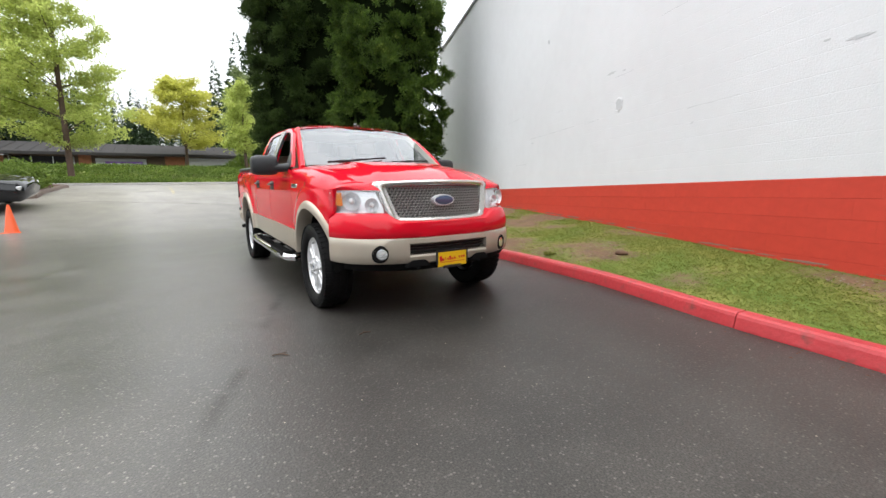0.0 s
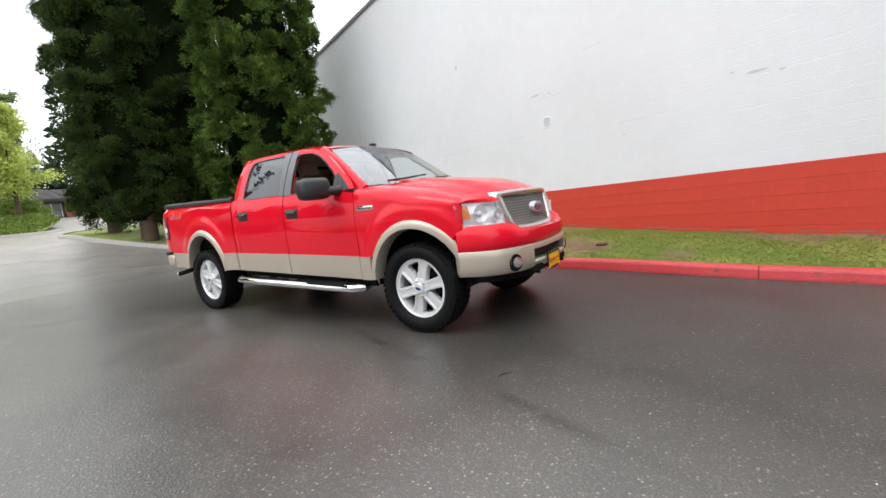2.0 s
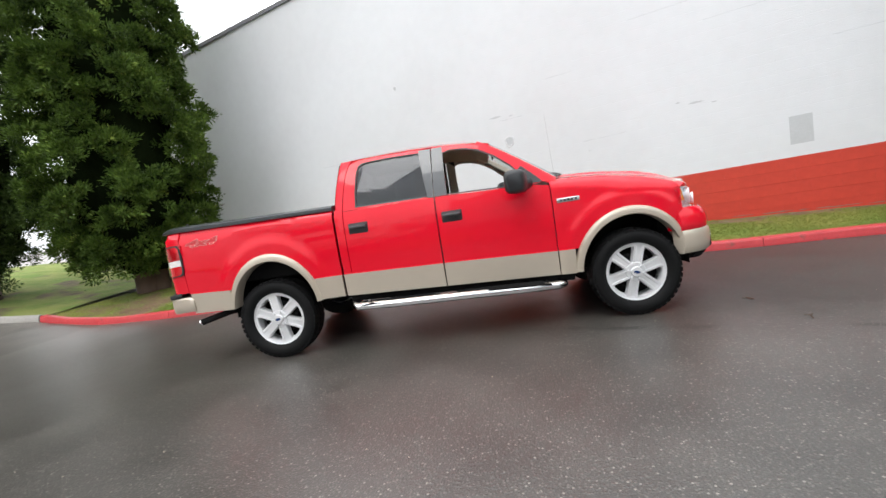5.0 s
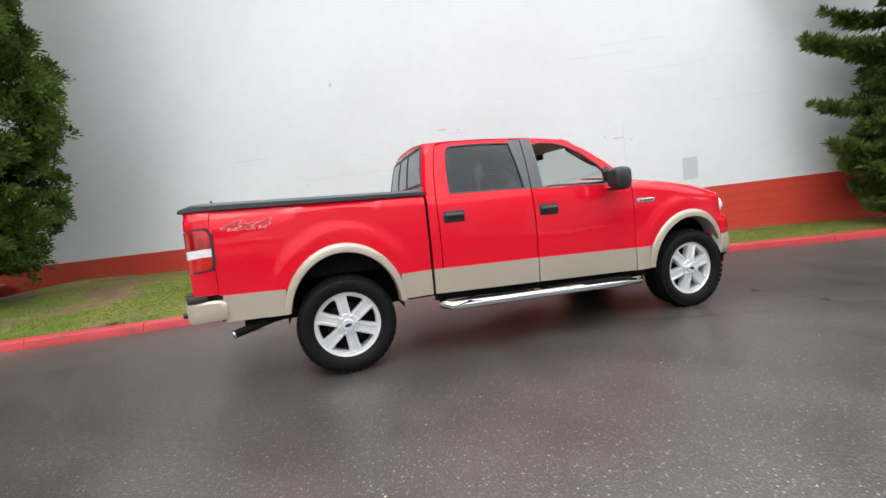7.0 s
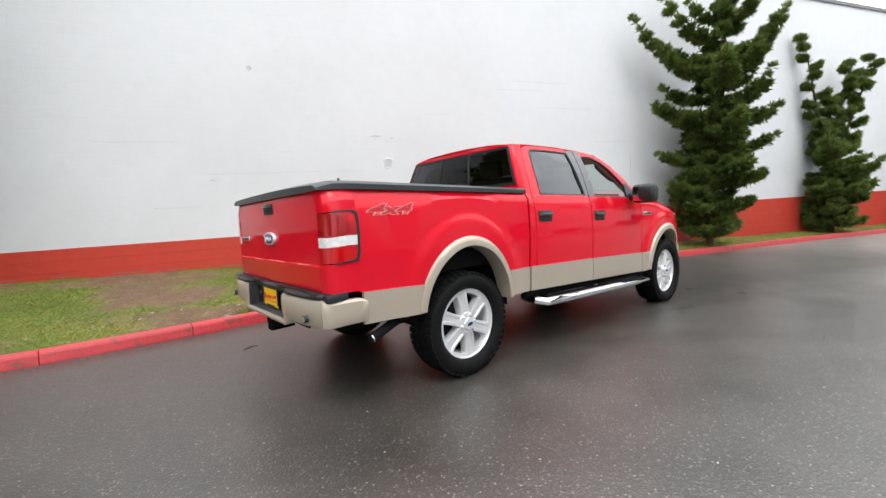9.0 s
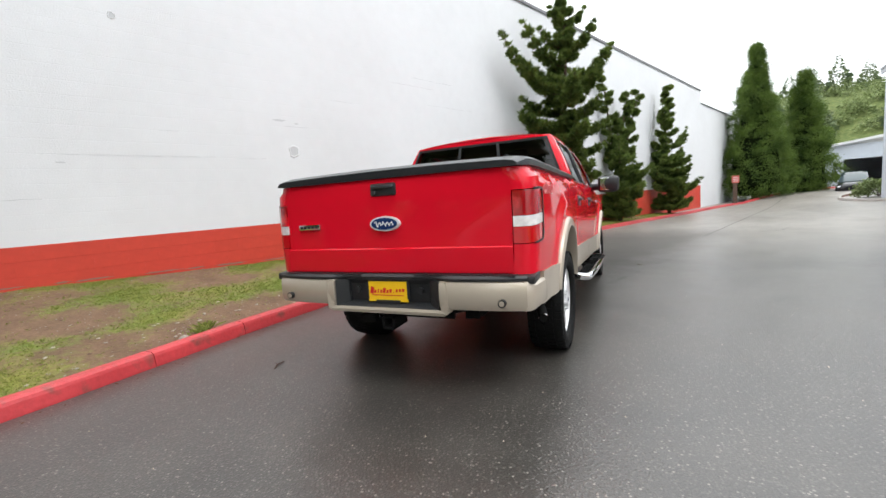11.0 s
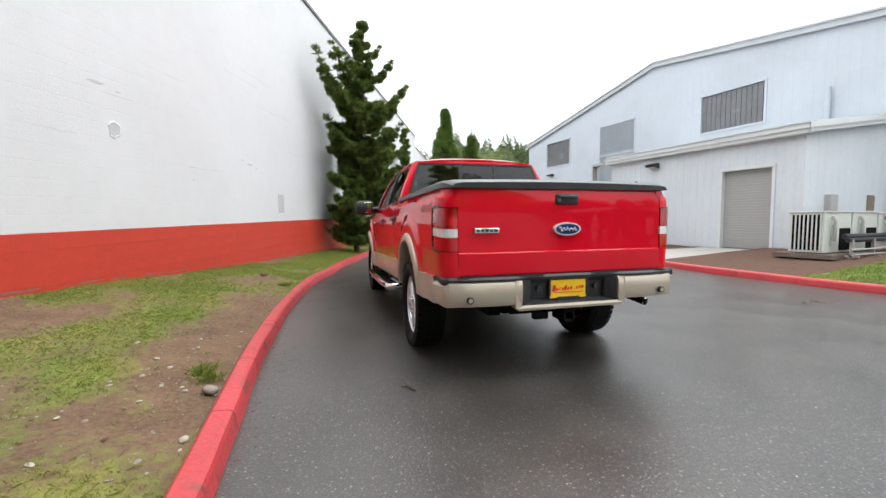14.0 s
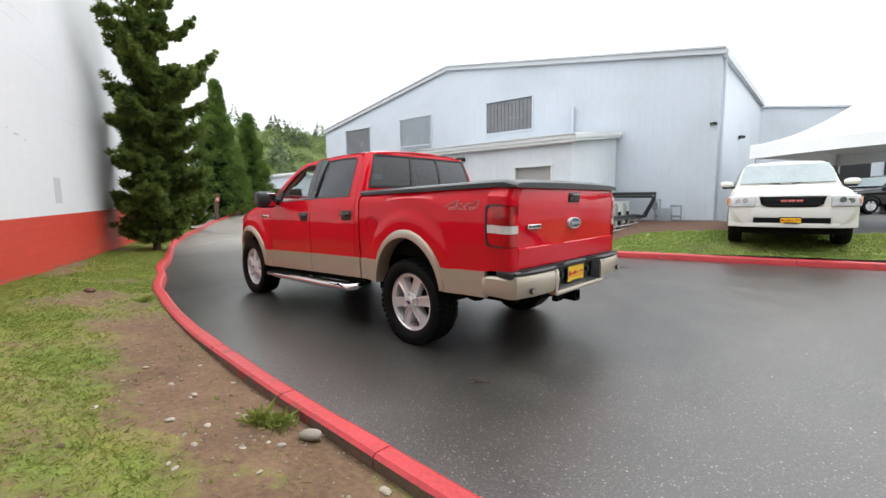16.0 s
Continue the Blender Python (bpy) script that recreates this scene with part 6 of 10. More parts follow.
bumper = None
for sg, y0, y1 in ((-1, -1.0, -0.43), (1, 0.43, 1.0)):
    bm = bmesh.new()
    rows = []
    for k in range(13):
        v = y0 + (y1 - y0) * k / 12
        x, y = bumper_plan(v)
        rows.append([(x + 0.10, y, 0.60), (x + 0.012, y, 0.600), (x, y, 0.625), (x - 0.004, y, 0.69), (x, y, 0.755), (x + 0.015, y, 0.772), (x + 0.10, y, 0.772)])
    loft(bm, rows, closed=True, cap=True)
    rows = []
    for px, py in ((-3.015, 0.925), (-2.99, 0.955), (-2.94, 0.968), (-2.80, 0.984), (-2.67, 0.990), (-2.632, 0.990), (-2.618, 0.984)):
        drop = interp(px, (-3.015, -2.94, -2.67, -2.618), (0.0, 0.016, 0.022, 0.040))
        rows.append([(px, sg * (py - 0.06), 0.60), (px, sg * (py - 0.01), 0.598), (px, sg * py, 0.620), (px, sg * (py + 0.002), 0.68), (px, sg * py, 0.755 - drop), (px, sg * (py - 0.015), 0.772 - drop), (px, sg * (py - 0.06), 0.772 - drop)])
    loft(bm, rows, closed=True, cap=True)
    bmesh.ops.recalc_face_normals(bm, faces=bm.faces[:])
    wing = part("rear_bumper", bm, T["tan"], truck, "pale gold half of the rear step bumper", smooth=True)
    bumper = bumper or wing
bm = bmesh.new()
rows = []
for k in range(9):
    y = -0.43 + 0.86 * k / 8
    rows.append([(-3.0, y, 0.56), (-3.072, y, 0.556), (-3.078, y, 0.575), (-3.07, y, 0.592), (-3.0, y, 0.592)])
loft(bm, rows, closed=True, cap=True)
for sg in (-1, 1):
    loft(bm, [[(x, sg * 0.455, z) for x, z in ((-3.0, 0.575), (-3.078, 0.575), (-3.08, 0.66), (-3.078, 0.77), (-3.0, 0.77))], [(x, sg * 0.405, z) for x, z in ((-3.0, 0.56), (-3.074, 0.556), (-3.072, 0.66), (-3.06, 0.77), (-3.0, 0.77))]], closed=True, cap=True)
bmesh.ops.recalc_face_normals(bm, faces=bm.faces[:])
part("bumper_centre", bm, T["tan"], bumper, "pale gold dropped centre of the bumper", smooth=True)
bm = bmesh.new()
rows = []
for k in range(33):
    v = -1 + k / 16
    x, y = bumper_plan(v)
    d = 0.0 if abs(y) > 0.44 else (0.045 if abs(y) < 0.40 else 0.02)
    rows.append([(-2.93, y, 0.775), (x + 0.005 + d, y, 0.775), (x + 0.004 + d, y, 0.79), (x + 0.02 + d, y, 0.805), (-2.93, y, 0.808)])
loft(bm, rows, closed=True, cap=True)
for sg in (-1, 1):
    box(bm, (-3.0, sg * 0.86, 0.754), (-2.79, sg * 0.974, 0.802), 0.010)
for k in range(70):
    y = -0.86 + 1.72 * k / 69
    if abs(y) > 0.2:
        box(bm, (-3.04, y - 0.008, 0.805), (-2.96, y + 0.008, 0.810))
bmesh.ops.recalc_face_normals(bm, faces=bm.faces[:])
part("step_pad", bm, T["trim"], bumper, "black ribbed bumper step pad", smooth=True)
bm = bmesh.new()
loft(bm, [[(-3.03, y, 0.775), (-3.0, y, 0.74), (-2.985, y, 0.62), (-3.06, y, 0.593), (-3.0, y, 0.58), (-2.95, y, 0.6), (-2.95, y, 0.775)] for y in (-0.39, -0.2, 0.2, 0.39)], closed=True, cap=True)
for sg in (-1, 1):
    loft(bm, [[(-3.068, sg * 0.39, 0.59), (-3.064, sg * 0.39, 0.77), (-2.98, sg * 0.39, 0.77), (-2.98, sg * 0.39, 0.59)], [(-3.01, sg * 0.31, 0.60), (-3.02, sg * 0.31, 0.77), (-2.98, sg * 0.31, 0.77), (-2.98, sg * 0.31, 0.60)]], closed=True, cap=True)
    tube(bm, [(-3.02, sg * 0.24, 0.70), (-2.99, sg * 0.24, 0.70)], 0.022, 10)
bmesh.ops.recalc_face_normals(bm, faces=bm.faces[:])
part("plate_recess", bm, T["trim"], bumper, "black moulded plate recess")
for sg in (-1, 1):
    bm = bmesh.new()
    tube(bm, [(-3.06, sg * 0.795, 0.652), (-3.084, sg * 0.795, 0.652)], 0.024, 16)
    sen = part("parking_sensor", bm, T["trim"], bumper, smooth=True)
    bm = bmesh.new()
    tube(bm, [(-3.08, sg * 0.795, 0.652), (-3.087, sg * 0.795, 0.652)], 0.016, 14)
    part("sensor_face", bm, T["tan"], sen)


def number_plate(x, z0, z1, hw, face, parent):
    """Yellow dealer plate in a black frame; its writing is plain bars."""
    s = face
    bm = bmesh.new()
    box(bm, (x, -hw, z0), (x + s * 0.008, hw, z1), 0.003)
    pl = part("number_plate", bm, T["yellow"], parent, "yellow dealer plate with red bars")
    bm = bmesh.new()
    for a, c, d, e in ((-hw - 0.012, hw + 0.012, z1 - 0.006, z1 + 0.012), (-hw * 0.62, hw * 0.62, z0 - 0.014, z0 + 0.012), (-hw - 0.012, -hw + 0.005, z0 + 0.02, z1), (hw - 0.005, hw + 0.012, z0 + 0.02, z1)):
        box(bm, (x - s * 0.002, a, d), (x + s * 0.011, c, e), 0.003)
    part("plate_frame", bm, T["trim"], pl)
    bm = bmesh.new()
    zc = (z0 + z1) / 2
    for k, (w, h, dz) in enumerate(((0.036, 0.056, 0.004), (0.022, 0.026, -0.004), (0.010, 0.034, 0), (0.02, 0.026, -0.003), (0.026, 0.044, 0.004), (0.02, 0.026, -0.002), (0.022, 0.028, 0.002), (0.008, 0.008, -0.006), (0.018, 0.024, 0.004), (0.02, 0.024, 0.006), (0.028, 0.024, 0.008))):
        y = (-0.118 + 0.0235 * k) * (hw / 0.15)
        m = Matrix.Translation((x + s * 0.0095, y * -s * -1, zc + dz)) @ Matrix.Rotation(radians(12), 4, "X")
        box(bm, (-0.001, -w * 0.36, -h * 0.42), (0.001, w * 0.36, h * 0.42), 0.0, m)
    box(bm, (x + s * 0.0085, -hw * 0.8, zc - 0.030), (x + s * 0.0105, hw * 0.8, zc - 0.025))
    part("plate_print", bm, T["plate_red"], pl)
    return pl


number_plate(-3.012, 0.622, 0.765, 0.152, -1, bumper)
# tow hitch and exhaust
bm = bmesh.new()
for y0, y1, z0, z1 in ((-0.045, 0.045, 0.44, 0.455), (-0.045, 0.045, 0.515, 0.53), (-0.045, -0.03, 0.44, 0.53), (0.03, 0.045, 0.44, 0.53)):
    box(bm, (-3.04, y0, z0), (-2.8, y1, z1))
tube(bm, [(-2.85, -0.42, 0.52), (-2.85, 0.42, 0.52)], 0.032, 8)
box(bm, (-2.98, 0.14, 0.46), (-2.9, 0.26, 0.52), 0.01)
part("tow_hitch", bm, T["under"], truck, "black square tow hitch receiver")
bm = bmesh.new()
tube(bm, [(-1.9, -0.55, 0.50), (-2.2, -0.78, 0.54), (-2.36, -0.87, 0.53)], 0.035, 12, cap=False)
part("exhaust", bm, T["under"], truck, smooth=True)
bm = bmesh.new()
tube(bm, [(-2.36, -0.87, 0.525), (-2.60, -0.955, 0.470)], 0.032, 16, cap=False)
tube(bm, [(-2.60, -0.955, 0.470), (-2.38, -0.88, 0.52)], 0.027, 16, cap=True)
tip = part("exhaust_tip", bm, T["under"], truck, "dark exhaust tip", smooth=True)
bm = bmesh.new()
tube(bm, [(-2.60, -0.955, 0.470), (-2.61, -0.9585, 0.4677)], 0.0335, 16, cap=False)
part("rim", bm, T["chrome"], tip, "bright rolled rim", smooth=True)


# -- nose: bumper, grille, lamps --
NOSE = [(0.0, 2.655), (0.2, 2.652), (0.4, 2.632), (0.55, 2.598), (0.7, 2.54), (0.8, 2.475), (0.87, 2.40), (0.92, 2.31), (0.955, 2.20)]


def nose_x(y):
    return interp(abs(y), [a for a, _ in NOSE], [c for _, c in NOSE])


nose_ys = [-y for y, _ in reversed(NOSE[1:])] + [y for y, _ in NOSE]
nose_ys = sorted(set(nose_ys + [(a + c) / 2 for a, c in zip(nose_ys, nose_ys[1:])]))


def nose_band(bm, prof, ys=None, scale=1.0, dip=None):
    """A band round the nose; prof gives (height, step back)."""
    rows = []
    for y in (ys or nose_ys):
        t = abs(y) / 0.955
        back = lambda d: (nose_x(y) - d * (1 - 0.55 * t ** 3), y * (1 - 0.4 * d * t ** 3) * scale)
        rows.append([(*back(d), min(z + dz * t * t, dip(y) if dip else 9)) for z, d, dz in prof])
    loft(bm, rows, closed=True, cap=True)
    bmesh.ops.recalc_face_normals(bm, faces=bm.faces[:])


bm = bmesh.new()
nose_band(bm, [(0.700, 0.20, 0.02), (0.700, 0.012, 0.015), (0.712, 0.0, 0.012), (0.76, -0.006, 0.012), (0.83, 0.010, 0.012), (0.880, 0.045, 0.016), (0.905, 0.085, 0.018), (0.912, 0.20, 0.015)], dip=lambda y: interp(abs(y), (0, 0.42, 0.50, 0.56, 1), (0.836, 0.842, 0.865, 0.95, 1)))
part("nose_panel", bm, T["red"], truck, "red upper bumper panel", smooth=True)
# tan bumper in a lower and an upper bar with the intake slot between, and two fog lamp openings
bm = bmesh.new()
edge = [y for y in nose_ys if y > 0.415]
for ys in ([-y for y in reversed(edge)], edge):
    sg = 1 if ys[-1] > 0 else -1
    ys = sorted(ys + [sg * 0.41])
    nose_band(bm, [(0.485, 0.14, 0.03), (0.480, 0.02, 0.025), (0.50, -0.004, 0.02), (0.56, -0.018, 0.012), (0.64, -0.018, 0.01), (0.690, -0.008, 0.01), (0.703, 0.01, 0.012), (0.703, 0.14, 0.012)], ys)
mid = sorted([y for y in nose_ys if abs(y) < 0.40] + [-0.41, 0.41])
nose_band(bm, [(0.645, 0.14, 0), (0.645, 0.005, 0), (0.655, -0.012, 0), (0.690, -0.008, 0), (0.703, 0.01, 0), (0.703, 0.14, 0)], mid)
nose_band(bm, [(0.470, 0.14, 0), (0.470, 0.03, 0), (0.485, 0.002, 0), (0.54, -0.014, 0), (0.555, -0.004, 0), (0.558, 0.14, 0)], mid)
bumper_f = part("front_bumper", bm, T["tan"], truck, "pale gold front bumper", smooth=True)
bm = bmesh.new()
nose_band(bm, [(0.55, 0.08, 0), (0.65, 0.08, 0), (0.65, 0.2, 0), (0.55, 0.2, 0)], mid)
for z in (0.58, 0.605, 0.63):
    nose_band(bm, [(z, 0.03, 0), (z + 0.008, 0.03, 0), (z + 0.008, 0.10, 0), (z, 0.10, 0)], mid)
part("intake", bm, T["trim"], bumper_f, "black lower intake slot")
bm = bmesh.new()
low = [y for y in nose_ys if abs(y) < 0.90]
nose_band(bm, [(0.40, 0.24, 0.05), (0.40, 0.10, 0.05), (0.43, 0.06, 0.05), (0.480, 0.03, 0.03), (0.488, 0.20, 0.03)], low)
for sg in (-1, 1):
    tube(bm, [(2.50, sg * 0.36, 0.46), (2.60, sg * 0.36, 0.445), (2.645, sg * 0.33, 0.44), (2.60, sg * 0.30, 0.445), (2.50, sg * 0.30, 0.46)], 0.016, 8)
bmesh.ops.recalc_face_normals(bm, faces=bm.faces[:])
part("valance", bm, T["under"], truck, "black lower valance with tow hooks", smooth=True)
for sg in (-1, 1):
    bm = bmesh.new()
    loft(bm, [[(nose_x(y) + o, y, z) for y, z in ((sg * 0.22, 0.455), (sg * 0.245, 0.495), (sg * 0.275, 0.512), (sg * 0.385, 0.512), (sg * 0.415, 0.495), (sg * 0.44, 0.455))] for o in (-0.06, 0.012, 0.014)], closed=True, cap=True)
    bmesh.ops.recalc_face_normals(bm, faces=bm.faces[:])
    part("hook_surround", bm, T["under"], bumper_f, "black surround of a tow hook", smooth=True)
for sg in (-1, 1):
    y0 = 0.655
    d = Vector((1.0, sg * 0.52, 0)).normalized()
    c = Vector((nose_x(y0) + 0.012, sg * y0, 0.580))
    bm = bmesh.new()
    tube(bm, [c - d * 0.03, c + d * 0.003], [0.076, 0.074], 26)
    tube(bm, [c, c + d * 0.008], [0.074, 0.066], 26)
    fog_b = part("fog_bezel", bm, T["under"], bumper_f, "dark fog lamp recess", smooth=True)
    bm = bmesh.new()
    side_v = Vector((-d.y, d.x, 0))
    c2 = c + d * 0.006 - side_v * sg * 0.018
    tube(bm, [c2, c2 + d * 0.0025, c2 + d * 0.004], [0.047, 0.046, 0.038], 22)
    fg = part("fog_lamp", bm, T["bowl"], fog_b, "round clear fog lamp", smooth=True)
number_plate(2.668, 0.430, 0.568, 0.155, 1, bumper_f)

# headlamps
HL = [(0.565, 2.487), (0.66, 2.452), (0.76, 2.395), (0.84, 2.325), (0.895, 2.255), (0.928, 2.20)]
for sg in (-1, 1):
    def hl_row(z, push, n=13):
        lean = 0.10 * max(0.0, (z - 0.93)) / 0.18
        row = []
        for i in range(n):
            t = i / (n - 1)
            y = interp(t, [k / 5 for k in range(6)], [a for a, _ in HL])
            x = interp(t, [k / 5 for k in range(6)], [c for _, c in HL])
            nx, ny = (0.9 - 0.6 * t), 0.4 + 0.5 * t
            row.append((x + nx * push - lean * (0.55 - 0.3 * t), sg * (y + ny * push), z + 0.010 * t * (1 if z > 1.0 else 0) - 0.012 * (1 - t) * (1 if z < 1.0 else 0)))
        return row
    zs = [0.922, 0.935, 0.97, 1.01, 1.05, 1.09, 1.105]
    bm = bmesh.new()
    loft(bm, [hl_row(z, -0.045 if 0.93 < z < 1.1 else -0.006) for z in zs])
    bmesh.ops.recalc_face_normals(bm, faces=bm.faces[:])
    lampf = part("headlamp", bm, T["reflector"], truck, "clear headlamp with an amber corner lens", smooth=True)
    bm = bmesh.new()
    loft(bm, [hl_row(z, 0.012 - 0.012 * (abs(z - 1.013) / 0.09) ** 4) for z in zs])
    bmesh.ops.recalc_face_normals(bm, faces=bm.faces[:])
    g = part("lens", bm, T["lens"], lampf, "clear headlamp lens", smooth=True)
    g.visible_shadow = False
    for t, r, z in ((0.20, 0.058, 0.985), (0.50, 0.075, 1.018)):
        y = interp(t, [k / 5 for k in range(6)], [a for a, _ in HL])
        x = interp(t, [k / 5 for k in range(6)], [c for _, c in HL])
        d = Vector((0.93, sg * 0.35, 0)).normalized()
        c = Vector((x - 0.030, sg * (y - 0.012), z))
        bm = bmesh.new()
        tube(bm, [c + d * 0.03, c + d * 0.02, c - d * 0.02], [r, r * 0.93, r * 0.3], 22, cap=False)
        part("reflector", bm, T["reflector"], lampf, "round chrome reflector bowl", smooth=True)
        bm = bmesh.new()
        bmesh.ops.create_icosphere(bm, subdivisions=2, radius=r * 0.36, matrix=Matrix.Translation(c + d * 0.01))
        part("bulb", bm, T["white_lens"], lampf, smooth=True)
    bm = bmesh.new()
    rows = []
    for z in (0.985, 1.01, 1.035, 1.06, 1.085):
        rows.append(hl_row(z, -0.006, 25)[16:23])
    vs, _ = loft(bm, rows)
    bmesh.ops.recalc_face_normals(bm, faces=bm.faces[:])
    part("amber_lens", bm, T["amber"], lampf, "amber corner lens", smooth=True)
    # closing panel under and behind the lamp
    bm = bmesh.new()
    loft(bm, [hl_row(0.922, -0.01), hl_row(0.895, 0.0), hl_row(0.88, -0.12)])
    loft(bm, [hl_row(1.105, -0.004), hl_row(1.118, -0.02), hl_row(1.11, -0.15)])
    bmesh.ops.recalc_face_normals(bm, faces=bm.faces[:])
    # the fender's nose, from its shoulder down to the lamp's upper edge
    end = [(2.233, sg * fender_y(2.233, z), z) for z in np.linspace(1.092, hood_edge_z(2.233), 13)]
    low_row = list(reversed(hl_row(1.106, 0.002)))
    loft(bm, [[tuple(Vector(a).lerp(Vector(b), f) + Vector((0.02, 0, 0.018)) * (4 * f * (1 - f))) for a, b in zip(end, low_row)] for f in (0, 0.25, 0.5, 0.75, 1)])
    bmesh.ops.recalc_face_normals(bm, faces=bm.faces[:])
    part("lamp_surround", bm, T["red"], truck, smooth=True)

# grille
def grille_pt(y, z, out=0.0):
    t = (z - 0.83) / 0.35
    return (2.568 - 0.075 * t - 0.115 * (abs(y) / 0.6) ** 2.2 + out, y, z)


def grille_ring(k):
    """Outline of the grille surround; k from 0 (outer) to 1 (inner)."""
    o = [(-0.615, 1.155), (-0.58, 1.182), (-0.3, 1.192), (0.0, 1.195), (0.3, 1.192), (0.58, 1.182), (0.615, 1.155), (0.575, 1.02), (0.515, 0.865), (0.47, 0.836), (0.25, 0.830), (0, 0.828), (-0.25, 0.830), (-0.47, 0.836), (-0.515, 0.865), (-0.575, 1.02)]
    i = [(-0.505, 1.125), (-0.485, 1.134), (-0.28, 1.142), (0.0, 1.144), (0.28, 1.142), (0.485, 1.134), (0.505, 1.125), (0.475, 1.01), (0.437, 0.895), (0.41, 0.876), (0.23, 0.870), (0, 0.868), (-0.23, 0.870), (-0.41, 0.876), (-0.437, 0.895), (-0.475, 1.01)]
    return [(a[0] + (b[0] - a[0]) * k, a[1] + (b[1] - a[1]) * k) for a, b in zip(o, i)]


def dense(ring, n=4):
    out = []
    for a, b in zip(ring, ring[1:] + ring[:1]):
        out += [(a[0] + (b[0] - a[0]) * q / n, a[1] + (b[1] - a[1]) * q / n) for q in range(n)]
    return out


bm = bmesh.new()
rows = [[grille_pt(y, z, o) for y, z in dense(grille_ring(k))] for k, o in ((-0.02, -0.08), (0.0, -0.01), (0.10, 0.012), (0.35, 0.020), (0.65, 0.014), (0.92, 0.002), (1.0, -0.012), (1.0, -0.06))]
loft(bm, rows, closed=True)
bmesh.ops.recalc_face_normals(bm, faces=bm.faces[:])
grille = part("grille", bm, T["shell"], truck, "chrome grille surround with a honeycomb mesh", smooth=True)
bm = bmesh.new()
loft(bm, [[grille_pt(y, z, -0.075) for y in np.linspace(-0.52, 0.52, 9)] for z in (0.86, 1.15)])
part("grille_back", bm, M["dark"], grille)
bm = bmesh.new()
R0 = 0.0195
row_h, col_w = R0 * 1.5, R0 * math.sqrt(3)
inside = lambda y, z: 0.868 < z < 1.145 and abs(y) < interp(z, (0.885, 1.12), (0.44, 0.515))
for rz in range(13):
    for cy in range(-17, 18):
        y = cy * col_w + (col_w / 2 if rz % 2 else 0)
        z = 0.878 + rz * row_h * 0.82
        if not inside(y, z):
            continue
        ring_o = [(y + R0 * 1.0 * math.cos(radians(60 * q + 30)), z + R0 * 0.82 * math.sin(radians(60 * q + 30))) for q in range(6)]
        ring_i = [(y + R0 * 0.74 * math.cos(radians(60 * q + 30)), z + R0 * 0.59 * math.sin(radians(60 * q + 30))) for q in range(6)]
        a = [bm.verts.new(grille_pt(*p, -0.018)) for p in ring_o]
        b = [bm.verts.new(grille_pt(*p, -0.014)) for p in ring_i]
        c = [bm.verts.new(grille_pt(*p, -0.045)) for p in ring_i]
        for q in range(6):
            r = (q + 1) % 6
            bm.faces.new((a[q], a[r], b[r], b[q]))
            bm.faces.new((b[q], b[r], c[r], c[q]))
part("honeycomb", bm, T["satin"], grille, "satin silver honeycomb mesh")
bm = bmesh.new()
oval(bm, 0, 1.012, 0.112, 0.052, 2.50, 2.552)
em = part("emblem", bm, T["script"], grille, "blue oval emblem with a chrome rim", smooth=True)
bm = bmesh.new()
oval(bm, 0, 1.012, 0.099, 0.042, 2.51, 2.556, dome=0.008)
part("emblem_field", bm, T["blue_pale"], em, smooth=True)

# -- underbody and cabin --
bm = bmesh.new()
box(bm, (-2.50, -0.55, 0.54), (2.20, 0.55, 0.66))
box(bm, (-2.62, -0.93, 0.63), (-2.26, 0.93, 0.98))
box(bm, (-2.92, -0.84, 0.82), (-1.03, 0.84, 1.38))
box(bm, (-1.20, -0.92, 0.56), (1.15, 0.92, 0.66))
box(bm, (2.10, -0.66, 0.50), (2.28, 0.66, 1.05))
box(bm, (1.20, -0.55, 0.60), (2.15, 0.55, 1.20))
for sg in (-1, 1):
    box(bm, (-2.6, sg * 0.42, 0.44), (2.3, sg * 0.52, 0.58))
    tube(bm, [(-1.763, 0, 0.40), (-1.763, sg * 0.80, 0.40)], 0.05, 8)
    tube(bm, [(1.763, 0, 0.38), (1.763, sg * 0.80, 0.40)], 0.04, 8)
bmesh.ops.create_icosphere(bm, subdivisions=2, radius=0.16, matrix=Matrix.Translation((-1.763, 0, 0.40)))
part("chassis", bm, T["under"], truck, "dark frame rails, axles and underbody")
cabin = None
bm = bmesh.new()
box(bm, (-0.97, -0.90, 0.66), (1.10, 0.90, 0.72))
box(bm, (-0.97, -0.86, 0.72), (-0.93, 0.86, 1.46))
for sg in (-1, 1):
    box(bm, (-0.95, sg * 0.86, 0.72), (1.08, sg * 0.915, 1.345), 0.01)
cabin = part("cabin", bm, T["dash"], truck, "dark cabin trim")
bm = bmesh.new()
rows = []
for k in range(9):
    y = -0.80 + 1.6 * k / 8
    rows.append([(1.22, y, 0.80), (1.24, y, 1.33), (1.10, y, 1.36), (0.86, y, 1.34), (0.78, y, 1.28), (0.80, y, 1.05), (0.90, y, 0.80)])
loft(bm, rows, closed=True, cap=True)
box(bm, (-0.2, -0.14, 0.72), (0.85, 0.14, 1.02), 0.03)
bmesh.ops.recalc_face_normals(bm, faces=bm.faces[:])
part("dashboard", bm, T["dash"], cabin, "dark brown dashboard and console", smooth=True)


